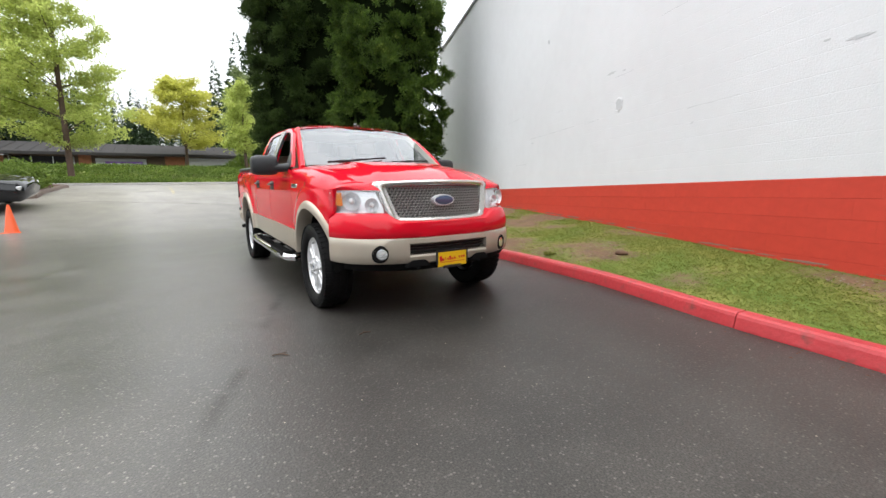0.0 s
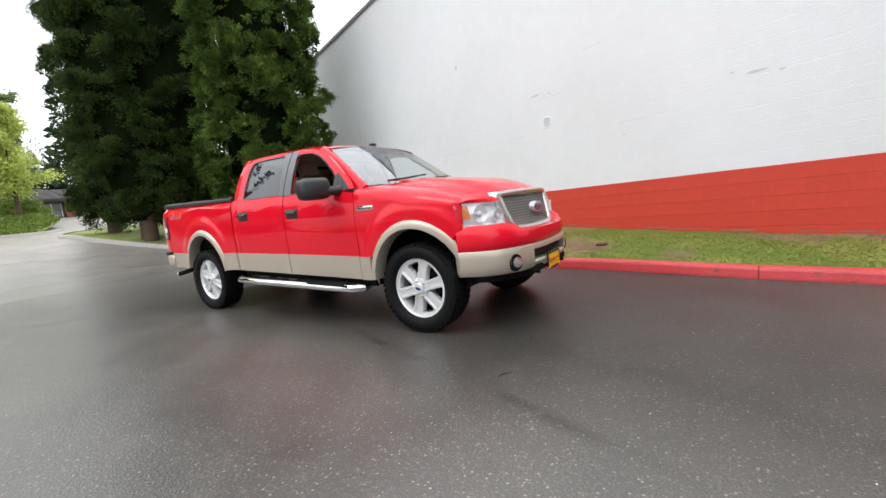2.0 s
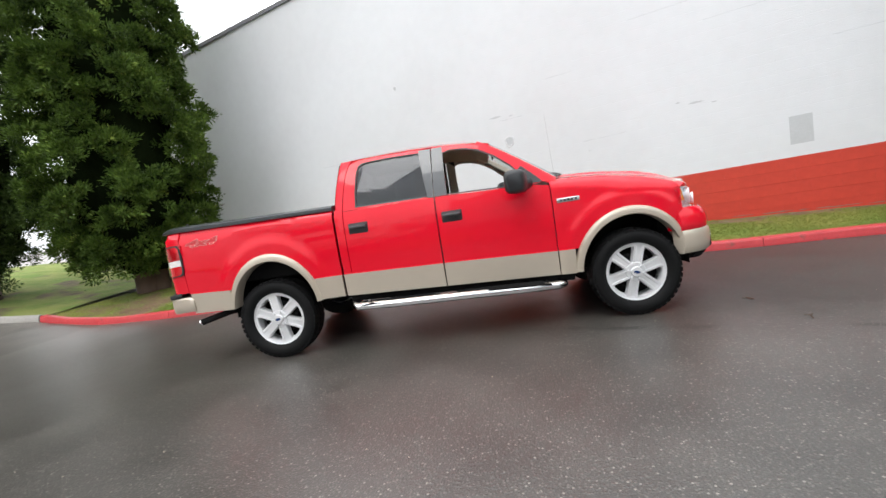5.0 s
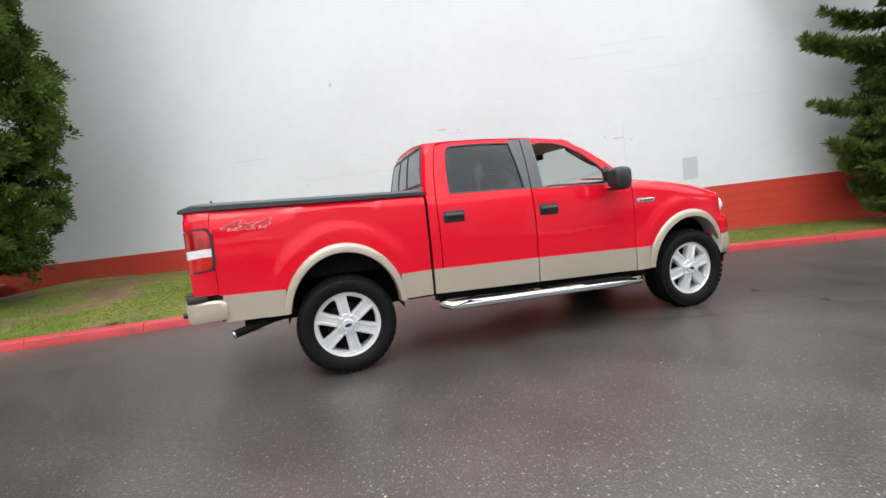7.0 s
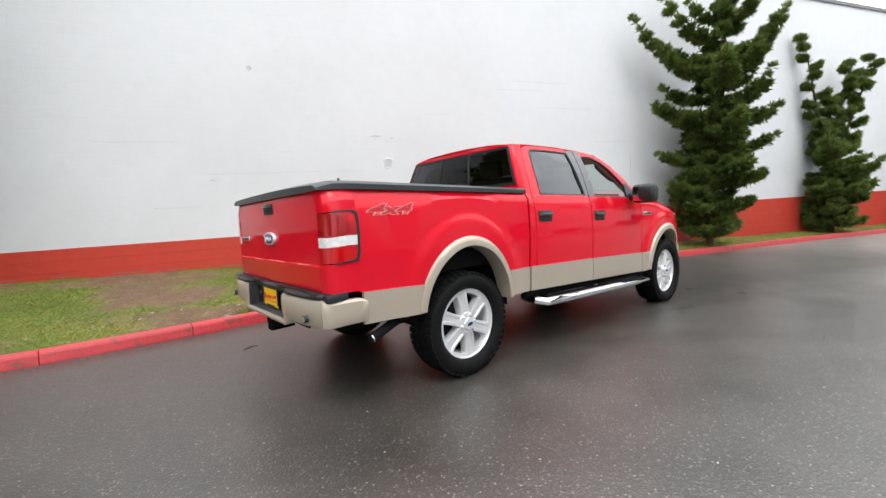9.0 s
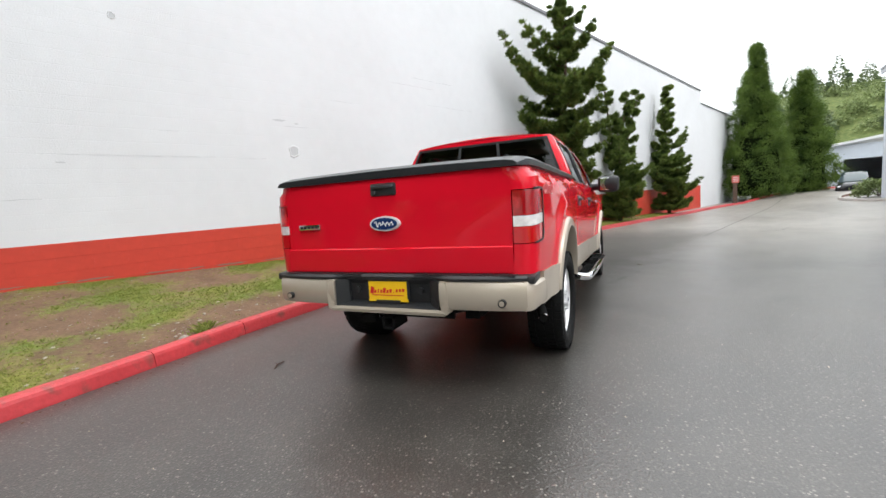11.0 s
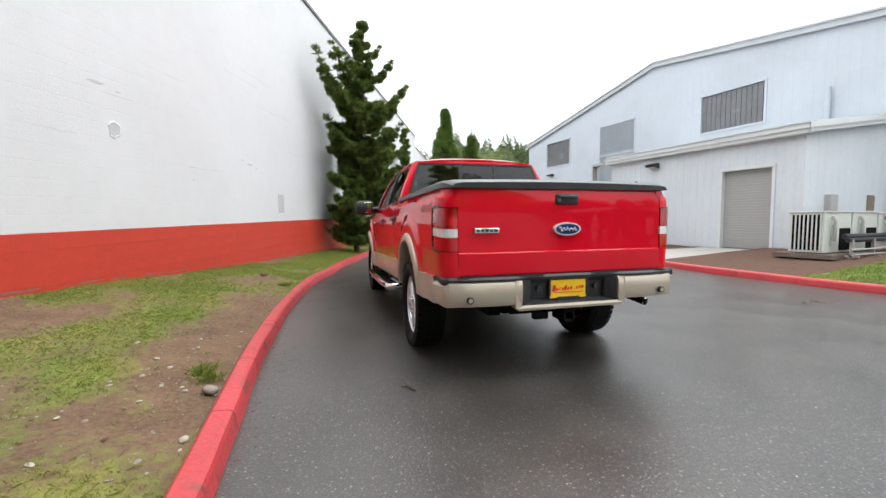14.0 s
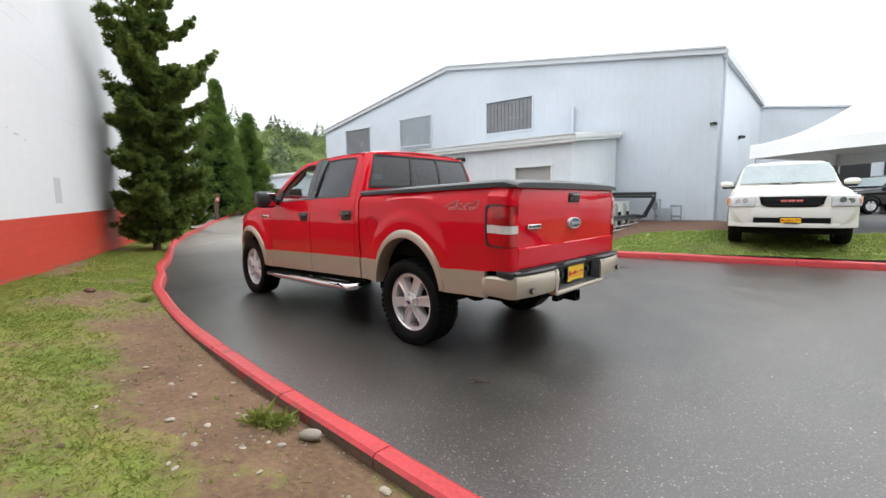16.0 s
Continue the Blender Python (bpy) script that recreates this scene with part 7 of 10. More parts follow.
def seat(x, y, w, name):
    bm = bmesh.new()
    box(bm, (x - 0.25, y - w / 2, 0.84), (x + 0.28, y + w / 2, 1.02), 0.05)
    m = Matrix.Translation((x - 0.24, y, 0.98)) @ Matrix.Rotation(radians(-11), 4, "Y")
    box(bm, (-0.08, -w / 2 + 0.01, -0.05), (0.07, w / 2 - 0.01, 0.62), 0.055, m)
    s = part(name, bm, T["leather"], cabin, "tan leather seat", smooth=True)
    for dy in ((0,) if w < 0.7 else (-0.35, 0.35)):
        bm = bmesh.new()
        m2 = m @ Matrix.Translation((0.0, dy, 0.71))
        box(bm, (-0.05, -0.13, -0.085), (0.05, 0.13, 0.085), 0.035, m2)
        for q in (-0.06, 0.06):
            tube(bm, [m2 @ Vector((0, q, -0.16)), m2 @ Vector((0, q, -0.05))], 0.008, 6)
        part("headrest", bm, T["leather"], s, smooth=True)


seat(0.22, -0.42, 0.52, "seat")
seat(0.22, 0.42, 0.52, "seat")
seat(-0.42, 0.0, 1.40, "bench")
bm = bmesh.new()
c = Vector((0.70, 0.42, 1.26))
fw = Vector((-0.88, 0, 0.45)).normalized()
u = Vector((0, 1, 0))
v = fw.cross(u)
tube(bm, [c + (u * math.cos(a) + v * math.sin(a)) * 0.19 for a in (2 * math.pi * k / 28 for k in range(29))], 0.016, 8, cap=False)
for a in (0.2, math.pi - 0.2, -math.pi / 2):
    tube(bm, [c, c + (u * math.cos(a) + v * math.sin(a)) * 0.18], 0.018, 6)
tube(bm, [c, c - fw * 0.25], 0.035, 8)
part("steering_wheel", bm, T["trim"], cabin, "black steering wheel", smooth=True)
bm = bmesh.new()
box(bm, (0.62, -0.12, 1.72), (0.64, 0.12, 1.785), 0.008)
tube(bm, [(0.63, 0, 1.77), (0.66, 0, 1.83)], 0.01, 6)
part("inner_mirror", bm, T["trim"], cabin, smooth=True)

# round fuel door on the near-wall side of the bed
fy = body_y(-1.22, 1.10)
ring = lambda r, o: [(-1.22 + r * math.cos(2 * math.pi * k / 32), fy + o, 1.10 + r * math.sin(2 * math.pi * k / 32)) for k in range(32)]
bm = bmesh.new()
loft(bm, [ring(0.092, 0.0008), ring(0.085, 0.0008)], closed=True)
bmesh.ops.recalc_face_normals(bm, faces=bm.faces[:])
fuel = part("fuel_door", bm, T["under"], truck, "round fuel door with a dark shut line")
bm = bmesh.new()
loft(bm, [ring(0.086, 0.0), ring(0.085, 0.0022), ring(0.078, 0.0032)], closed=True)
bm.faces.new([bm.verts.new(p) for p in ring(0.0785, 0.0031)])
bmesh.ops.recalc_face_normals(bm, faces=bm.faces[:])
part("flap", bm, T["red"], fuel)

# the tail sits a little further forward than first laid out
for ob in list(truck.children_recursive):
    if ob.type != "MESH" or ob.name.startswith(("wheel", "tyre", "hub_cap", "brake_disc")) and not ob.name.startswith("wheel_"):
        continue
    for v in ob.data.vertices:
        if v.co.x < -2.4:
            x0 = v.co.x
            v.co.x = interp(x0, (-3.1, -2.97, -2.66, -2.4), (-2.997, -2.872, -2.675, -2.4))
            v.co.z -= 0.010 * smooth01((-2.75 - x0) / 0.2)


# ---- trees ----
def leaf_material(name, dark, light, rough=0.55, tip=None, big_scale=0.7, trans=0.25, own=0.62):
    """Foliage: each leaf takes its own tint, with broad light and dark drifts through the crown."""
    m = bpy.data.materials.new(name)
    m.use_nodes = True
    n, l = m.node_tree.nodes, m.node_tree.links
    b = n["Principled BSDF"]
    geo, co = n.new("ShaderNodeNewGeometry"), n.new("ShaderNodeTexCoord")
    big = n.new("ShaderNodeTexNoise")
    big.inputs["Scale"].default_value, big.inputs["Detail"].default_value = big_scale, 3
    l.new(co.outputs["Object"], big.inputs["Vector"])
    mix = n.new("ShaderNodeMath")
    mix.operation = "MULTIPLY_ADD"
    mix.inputs[1].default_value = own
    l.new(geo.outputs["Random Per Island"], mix.inputs[0])
    sub = n.new("ShaderNodeMapRange")
    sub.inputs["From Min"].default_value, sub.inputs["From Max"].default_value = 0.3, 0.7
    sub.inputs["To Min"].default_value, sub.inputs["To Max"].default_value = 0.0, 1 - own
    l.new(big.outputs["Fac"], sub.inputs["Value"])
    l.new(sub.outputs["Result"], mix.inputs[2])
    ramp = n.new("ShaderNodeValToRGB")
    e = ramp.color_ramp.elements
    e[0].position, e[0].color = 0.05, (*dark, 1)
    e[1].position, e[1].color = 0.8, (*light, 1)
    if tip:
        q = e.new(0.97)
        q.color = (*tip, 1)
    l.new(mix.outputs[0], ramp.inputs[0])
    l.new(ramp.outputs[0], b.inputs["Base Color"])
    b.inputs["Roughness"].default_value = rough
    b.inputs["Specular IOR Level"].default_value = 0.14
    if trans:
        out = n["Material Output"]
        tr, ms = n.new("ShaderNodeBsdfTranslucent"), n.new("ShaderNodeMixShader")
        ms.inputs[0].default_value = trans
        l.new(ramp.outputs[0], tr.inputs[0])
        l.new(b.outputs[0], ms.inputs[1])
        l.new(tr.outputs[0], ms.inputs[2])
        l.new(ms.outputs[0], out.inputs[0])
    return m


L = {
    "cypress": leaf_material("cypress_leaf", (0.007, 0.018, 0.004), (0.110, 0.178, 0.031), tip=(0.31, 0.40, 0.085), big_scale=2.6, own=0.36),
    "cypress_dark": leaf_material("dark_cypress_leaf", (0.007, 0.017, 0.005), (0.062, 0.098, 0.023), big_scale=1.6, own=0.30),
    "pine": leaf_material("juniper_needle", (0.038, 0.068, 0.019), (0.185, 0.250, 0.062), tip=(0.25, 0.29, 0.09), big_scale=2.5, own=0.35),
    "thuja": leaf_material("thuja_leaf", (0.036, 0.072, 0.016), (0.150, 0.220, 0.048), big_scale=1.2, own=0.35),
    "lime": leaf_material("spring_leaf", (0.30, 0.37, 0.09), (0.62, 0.68, 0.21), trans=0.6),
    "gold": leaf_material("golden_spring_leaf", (0.38, 0.40, 0.07), (0.66, 0.64, 0.16), trans=0.6),
    "wood": leaf_material("far_wood_leaf", (0.020, 0.038, 0.020), (0.060, 0.095, 0.040), big_scale=0.15, trans=0.1),
    # the two hill leaf colours are lightened to carry distance haze
    "hazy_hill_wood": leaf_material("hazy_tree_leaf", (0.080, 0.115, 0.062), (0.185, 0.230, 0.120), big_scale=0.15, trans=0.15),
    "hill": leaf_material("hazy_scrub_leaf", (0.110, 0.155, 0.060), (0.26, 0.315, 0.130), big_scale=0.12, trans=0.2),
    "ivy": leaf_material("ivy_leaf", (0.055, 0.10, 0.018), (0.19, 0.26, 0.05), trans=0.2, own=0.35),
    "blade": leaf_material("grass_blade", (0.150, 0.210, 0.042), (0.25, 0.265, 0.065), big_scale=1.2, trans=0.3),
    "lawn_blade": leaf_material("lawn_blade", (0.155, 0.225, 0.052), (0.25, 0.30, 0.082), big_scale=1.0, trans=0.4),
    "bark": material("rough_brown_bark", (0.085, 0.055, 0.038), 0.9, vary=0.35, scale=5, bump=1.0, bump_scale=18),
    # near-black paint for the shade deep in a crown
    "core": material("crown_shade", (0.007, 0.011, 0.004), 1.0, spec=0.0, vary=0.4, scale=4, bump=1.0, bump_scale=9),
}


def leaves_mesh(name, base, tip, width, rng):
    """Folded four-point leaves from base to tip points (n x 3), as one mesh."""
    n = len(base)
    d = tip - base
    r = rng.normal(size=(n, 3))
    s = np.cross(d, r)
    s /= np.linalg.norm(s, axis=1, keepdims=True) + 1e-9
    w = np.broadcast_to(np.asarray(width).reshape(-1, 1), (n, 1))
    mid = base + d * 0.5
    up = np.cross(s, d)
    up /= np.linalg.norm(up, axis=1, keepdims=True) + 1e-9
    co = np.stack([base, mid + s * w + up * w * 0.3, tip, mid - s * w + up * w * 0.3], axis=1).reshape(-1, 3)
    me = bpy.data.meshes.new(name)
    me.vertices.add(4 * n)
    me.vertices.foreach_set("co", co.astype(np.float32).ravel())
    me.loops.add(6 * n)
    k = np.arange(n)[:, None] * 4
    me.loops.foreach_set("vertex_index", (k + np.array([[0, 1, 2, 0, 2, 3]])).astype(np.int32).ravel())
    me.polygons.add(2 * n)
    me.polygons.foreach_set("loop_start", (np.arange(2 * n) * 3).astype(np.int32))
    me.update(calc_edges=True)
    return me


def leaf_part(name, base, tip, width, mat, parent, rng, label=""):
    me = leaves_mesh(name, base, tip, width, rng)
    me.materials.append(mat)
    ob = new(name, me)
    if parent is not None:
        ob.parent = parent
    if label:
        tagged(ob, label)
    return ob


def sprays(centres, out, rng, per, radius, length, droop=0.0, spread=0.8, lead=1.0, flat=0.40):
    """Leaves bunched round clump centres, pointing outwards and a little up or down."""
    n = len(centres)
    c = np.repeat(centres, per, axis=0)
    o = np.repeat(out, per, axis=0)
    jit = rng.normal(size=(n * per, 3))
    base = c + jit * np.asarray(radius).repeat(per).reshape(-1, 1) * np.array([0.55, 0.55, flat])
    d = o * lead + jit * (0.9 - lead * 0.35) * (1 if lead < 1 else 0) + rng.normal(size=(n * per, 3)) * spread + np.array([0, 0, -droop])
    d /= np.linalg.norm(d, axis=1, keepdims=True)
    ln = length * (0.6 + 0.8 * rng.random((n * per, 1)))
    return base, base + d * ln


def trunk_part(parent, pts, radii, name="trunk", label=""):
    bm = bmesh.new()
    tube(bm, pts, radii, 10)
    return part(name, bm, L["bark"], parent, label, smooth=True)


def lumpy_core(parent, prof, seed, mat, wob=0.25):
    """The inside of a dense crown, its shade put into the colour; prof gives (height, radius)."""
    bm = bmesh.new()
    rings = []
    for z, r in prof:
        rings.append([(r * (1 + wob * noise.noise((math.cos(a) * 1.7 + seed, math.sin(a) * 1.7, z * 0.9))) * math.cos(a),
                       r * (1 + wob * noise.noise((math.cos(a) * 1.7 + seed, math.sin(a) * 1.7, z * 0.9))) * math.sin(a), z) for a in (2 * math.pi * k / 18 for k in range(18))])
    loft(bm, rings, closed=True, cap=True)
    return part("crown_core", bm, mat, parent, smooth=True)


def dense_conifer(name, at, height, radius, seed, label, mat, n_clump=900, per=46, z0=0.5, leaf=0.16, stems=1, taper=0.35, clump=0.33, top_pow=1.6, point=0.0, core=0.66, tuft=0.0, foot=0.10):
    """A tall, dense, columnar conifer with bunched sprays and ragged edges."""
    rng = np.random.default_rng(seed)
    t = empty(name, label, "tree", at=at)
    for k in range(stems):
        a = 2.1 * k + seed
        off = 0.0 if stems == 1 else 0.16
        trunk_part(t, [(math.cos(a) * off, math.sin(a) * off, -0.1), (math.cos(a) * off * 1.3, math.sin(a) * off * 1.3, 1.5), (math.cos(a) * off, math.sin(a) * off, height * 0.75)], [0.24, 0.19, 0.05])
    prof = lambda u: radius * (np.minimum(1.0, (u + 0.02) / foot) ** 0.5) * (1 - taper * u) * np.clip((1 - u ** top_pow) * 3.0, 0, 1) ** 0.6
    if point:
        prof = lambda u: radius * (np.minimum(1.0, (u + 0.03) / 0.10) ** 0.5) * np.maximum(0.02, 1 - u) ** point
    u = rng.random(n_clump) ** 0.9
    a = rng.random(n_clump) * 2 * np.pi
    lump = np.array([0.16 * noise.noise((math.cos(x) * 2.2 + seed, math.sin(x) * 2.2, y * height * 0.55)) for x, y in zip(a, u)])
    r = prof(u) * (0.80 + 1.2 * lump + 0.20 * rng.random(n_clump))
    z = z0 + u * (height - z0)
    r += radius * 0.24 * np.array([noise.noise((math.cos(x) * q * 1.15 + seed, math.sin(x) * q * 1.15, w * 1.2)) for x, q, w in zip(a, r, z)])
    c = np.stack([r * np.cos(a), r * np.sin(a), z], 1)
    out = np.stack([np.cos(a), np.sin(a), np.full(n_clump, 0.55)], 1)
    if tuft:
        # rounded tufts: each clump sits on the outer side of one of fewer, larger bulges
        k = max(40, n_clump // 13)
        own = rng.integers(0, k, n_clump)
        rise = rng.random((n_clump, 1))
        way = out[own] * 0.9 + rng.normal(size=(n_clump, 3)) * 0.75 + np.array([0, 0, 0.25])
        way /= np.linalg.norm(way, axis=1, keepdims=True)
        size = (tuft * (0.75 + 0.6 * rng.random(k)))[own][:, None]
        c = c[own] * np.array([0.88, 0.88, 1.0]) + way * size * np.array([1, 1, 0.9]) * (1.15 - 0.55 * rise) + np.array([0, 0, 0.45]) * size * rise
        out = way + np.array([0, 0, 0.5])
    base, tip = sprays(c, out, rng, per, clump * (0.7 + 0.6 * rng.random(n_clump)), leaf, spread=0.35, lead=0.6)
    leaf_part("crown", base, tip, leaf * 0.20, mat, t, rng)
    us = np.linspace(0, 0.97, 16)
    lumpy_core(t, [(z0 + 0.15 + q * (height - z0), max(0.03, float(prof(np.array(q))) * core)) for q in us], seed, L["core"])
    return t


def limb_conifer(name, at, seed, label, height, limbs, tilt=(0, 0), leaf=0.135, bushy=1.2, tops=()):
    """A gaunt wind-shaped conifer: a bushy foot, a thin top and a few long upswept limbs.
    limbs: (height, azimuth in degrees, reach, rise)."""
    rng = np.random.default_rng(seed)
    t = empty(name, label, "tree", at=at)
    axis = lambda z: np.array([tilt[0] * z / height + 0.10 * math.sin(z * 1.1 + seed), tilt[1] * z / height + 0.08 * math.cos(z * 0.9 + seed), z])
    zs = np.linspace(-0.1, height - 0.3, 12)
    trunk_part(t, [tuple(axis(z)) for z in zs], [0.085 * (1 - 0.9 * max(0, z) / height) + 0.010 for z in zs])
    clumps, outs, rads = [], [], []
    all_limbs = list(limbs)
    z = 0.22
    while z < height - 0.25:
        f = z / height
        reach = bushy * (0.8 + 0.4 * rng.random()) * (1.0 if f < 0.40 else max(0.10, 0.74 - (f - 0.40) * 1.12))
        if f < 0.04:
            reach *= 0.8
        for k in range(7 if f < 0.42 else 3):
            all_limbs.append((z + 0.1 * rng.random(), float(rng.random() * 360), reach * (0.65 + 0.45 * rng.random()), 0.12 + 0.30 * rng.random()))
        z += 0.31 if f < 0.5 else 0.33
    for top in tops:
        for k in range(14):
            q = k / 13
            p = np.array(top[0]) * (1 - q) + np.array(top[1]) * q
            all_limbs.append((p, float(rng.random() * 360), 0.35 * (1 - 0.6 * q) + 0.1 * rng.random(), 0.4))
        trunk_part(t, [tuple(np.array(top[0])), tuple((np.array(top[0]) + np.array(top[1])) / 2), tuple(top[1])], [0.05, 0.035, 0.01], "limb")
    for i, (z, az, reach, rise) in enumerate(all_limbs):
        a = math.radians(az)
        p0 = axis(z) if not isinstance(z, np.ndarray) else z
        pts = []
        m = max(4, int(reach / 0.11))
        for k in range(m + 1):
            q = k / m
            p = p0 + np.array([math.cos(a) * reach * q, math.sin(a) * reach * q, reach * rise * q ** 1.8 - 0.10 * math.sin(q * math.pi) * reach])
            pts.append(p)
            thin = 1 - 0.35 * max(0.0, p0[2] / height - 0.45) / 0.55
            if q > 0.12:
                clumps.append(p + rng.normal(size=3) * 0.02)
                outs.append([math.cos(a), math.sin(a), 0.55 + 0.5 * q])
                rads.append(0.056 * (1.15 - 0.55 * q) * thin)
            if k % 2 == 1 and q < 0.9:
                # side sprigs lie in one flat fan and turn up at their ends
                for sd in (-1, 1):
                    a2 = a + sd * math.radians(38 + 22 * rng.random())
                    ln = ((0.24 + 0.12 * rng.random()) * min(reach, 1.3) * (1.08 - q) + 0.06) * thin
                    for f in (0.3, 0.55, 0.8, 1.0):
                        clumps.append(p + np.array([math.cos(a2) * ln * f, math.sin(a2) * ln * f, ln * 0.28 * f * f]) + rng.normal(size=3) * 0.012)
                        outs.append([math.cos(a2), math.sin(a2), 0.30 + 0.5 * f])
                        rads.append(0.048 * (1.1 - 0.5 * f) * thin)
        if i < len(limbs):
            trunk_part(t, [tuple(p) for p in pts], [0.04 * (1 - 0.85 * k / m) + 0.004 for k in range(m + 1)], "limb")
    c, o, r = np.array(clumps), np.array(outs), np.array(rads)
    base, tip = sprays(c, o, rng, 58, r, leaf, spread=0.30, lead=0.85, flat=0.22)
    leaf_part("crown", base, tip, leaf * 0.11, L["pine"], t, rng)
    return t


def leafy_tree(name, at, height, spread_r, seed, label, mat, n=260, per=60, z0=2.0, leaf=0.16, tiers=9, conical=0.6, clump=0.42, girth=1.0):
    """A young broadleaf tree: tapered trunk, spreading limbs and tiers of fresh leaves with gaps."""
    rng = np.random.default_rng(seed)
    t = empty(name, label, "tree", at=at)
    trunk_part(t, [(0, 0, -0.1), (0.03, 0.02, height * 0.3), (-0.02, 0.03, height * 0.65), (0, 0, height * 0.95)], [girth * 0.16 * height / 8, girth * 0.12 * height / 8, girth * 0.06 * height / 8, 0.012])
    c, o = [], []
    for k in range(tiers * 5):
        f = (k // 5) / max(1, tiers - 1)
        z = z0 + (height - z0) * f * 0.93
        a = rng.random() * 2 * math.pi
        reach = spread_r * (1 - conical * f) * (0.6 + 0.5 * rng.random()) * (1 if f > 0.08 else 0.8)
        tipv = np.array([math.cos(a) * reach, math.sin(a) * reach, z + reach * 0.30 + 0.1])
        root = np.array([0, 0, z - 0.2])
        if k % 2 == 0:
            trunk_part(t, [tuple(root), tuple((root + tipv) / 2 + np.array([0, 0, 0.05])), tuple(tipv)], [0.035, 0.022, 0.006], "limb")
        for j in range(max(2, n // (tiers * 5))):
            q = 0.25 + 0.78 * rng.random()
            p = root * (1 - q) + tipv * q + rng.normal(size=3) * np.array([0.25, 0.25, 0.10]) * reach * 0.5
            c.append(p)
            o.append([math.cos(a), math.sin(a), 0.1])
    c, o = np.array(c), np.array(o)
    base, tip = sprays(c, o, rng, per, np.full(len(c), clump), leaf, droop=0.25, spread=1.0)
    leaf_part("crown", base, tip, leaf * 0.36, mat, t, rng)
    return t


gz = ground_z
dense_conifer("conifer", (-8.15, 4.75, 0.45), 11.0, 1.92, 11, "tall dense green cypress close to the white wall", L["cypress"], 4600, 66, z0=0.25, stems=3, leaf=0.092, clump=0.10, tuft=0.40, taper=0.20, core=0.60, foot=0.16)
dense_conifer("conifer", (-12.05, 3.95, 0.70), 12.5, 1.66, 12, "tall dark cypress with a bare foot on the grass island", L["cypress_dark"], 3400, 58, z0=0.45, stems=2, leaf=0.09, clump=0.13, core=0.64, tuft=0.36, taper=0.16, foot=0.12)
dense_conifer("conifer", (-12.6, 2.66, 0.80), 13.0, 1.40, 13, "tall slim dark cypress with forked trunks on the grass island", L["cypress_dark"], 3400, 58, z0=0.5, stems=2, leaf=0.09, clump=0.13, core=0.64, tuft=0.36, taper=0.16, foot=0.16)
dense_conifer("conifer", (-15.1, 2.62, 1.1), 12.5, 0.90, 14, "tall slim dark cypress behind the others on the grass island", L["cypress_dark"], 2400, 54, z0=0.3, leaf=0.09, clump=0.13, core=0.64, tuft=0.36, taper=0.16, foot=0.08)
limb_conifer("conifer", (8.75, 0.72, 0.22), 5, "gaunt dark conifer with upswept limbs against the wall", 7.6,
             [(4.55, 143, 2.35, 0.50), (4.3, 150, 1.8, 0.35), (5.1, 140, 1.5, 0.75), (4.55, -112, 1.45, 0.50), (4.2, -125, 1.25, 0.40), (4.4, -60, 0.9, 0.5), (3.7, 130, 1.4, 0.30), (3.5, -120, 1.4, 0.35), (3.3, 152, 1.9, 0.12), (3.0, -105, 1.35, 0.2), (5.5, -110, 0.9, 0.6), (5.6, 135, 0.85, 0.6), (6.3, -80, 0.55, 0.7), (6.4, 140, 0.5, 0.7),
              (2.4, -95, 1.25, 0.15), (2.2, 150, 1.6, 0.1), (1.6, -110, 1.3, 0.1), (1.4, 165, 1.5, 0.1), (3.9, 200, 1.5, 0.4), (2.8, 215, 1.5, 0.25), (1.8, 225, 1.5, 0.15)], bushy=0.84, tilt=(0.1, -0.32))
limb_conifer("conifer", (14.4, -0.85, 0.17), 8, "many-topped dark conifer beside the wall", 4.4,
             [(2.3, 180, 1.2, 0.8), (2.6, 20, 1.1, 0.9), (1.8, 250, 1.2, 0.3)], bushy=0.98, tops=[((0.0, 0.1, 2.2), (-0.9, 0.55, 6.0)), ((0.1, 0, 2.6), (0.55, -0.35, 5.3)), ((0.2, -0.1, 2.4), (1.5, -0.8, 5.5))])
limb_conifer("conifer", (19.9, -3.0, 0.2), 9, "dark conifer with a bare side limb beside the wall", 6.6, [(3.4, -40, 1.6, 0.6), (2.6, -30, 1.5, 0.5), (4.6, 170, 1.2, 0.8)], bushy=1.15)
dense_conifer("conifer", (35.6, -10.0, 0.35), 11.6, 2.85, 21, "clipped green thuja cone at the bend", L["thuja"], 900, 110, z0=0.15, leaf=0.12, clump=0.30, point=0.98)
dense_conifer("conifer", (38.2, -13.7, 0.4), 9.6, 2.5, 22, "clipped green thuja cone at the bend", L["thuja"], 700, 110, z0=0.15, leaf=0.12, clump=0.30, point=0.98)
leafy_tree("tree", (-24.5, -6.2, 2.0), 15.5, 3.5, 31, "tall lime-green spring tree on the ivy bank", L["lime"], 1100, 70, z0=1.6, conical=0.72, tiers=18, leaf=0.12, clump=0.30, girth=0.5)
leafy_tree("tree", (-37.5, -0.2, 3.2), 6.9, 4.2, 32, "spreading golden-green tree before the low building", L["gold"], 420, 60, z0=1.5, conical=0.62, clump=0.36)
leafy_tree("tree", (-31.5, 3.55, 2.6), 6.5, 1.9, 33, "slim lime-green tree on the ivy bank", L["lime"], 260, 60, z0=1.4, conical=0.7)
leafy_tree("tree", (-26.5, -9.6, 2.0), 11.0, 2.7, 34, "tall lime-green spring tree on the ivy bank", L["lime"], 460, 70, z0=2.0, conical=0.7, tiers=13, girth=0.6)
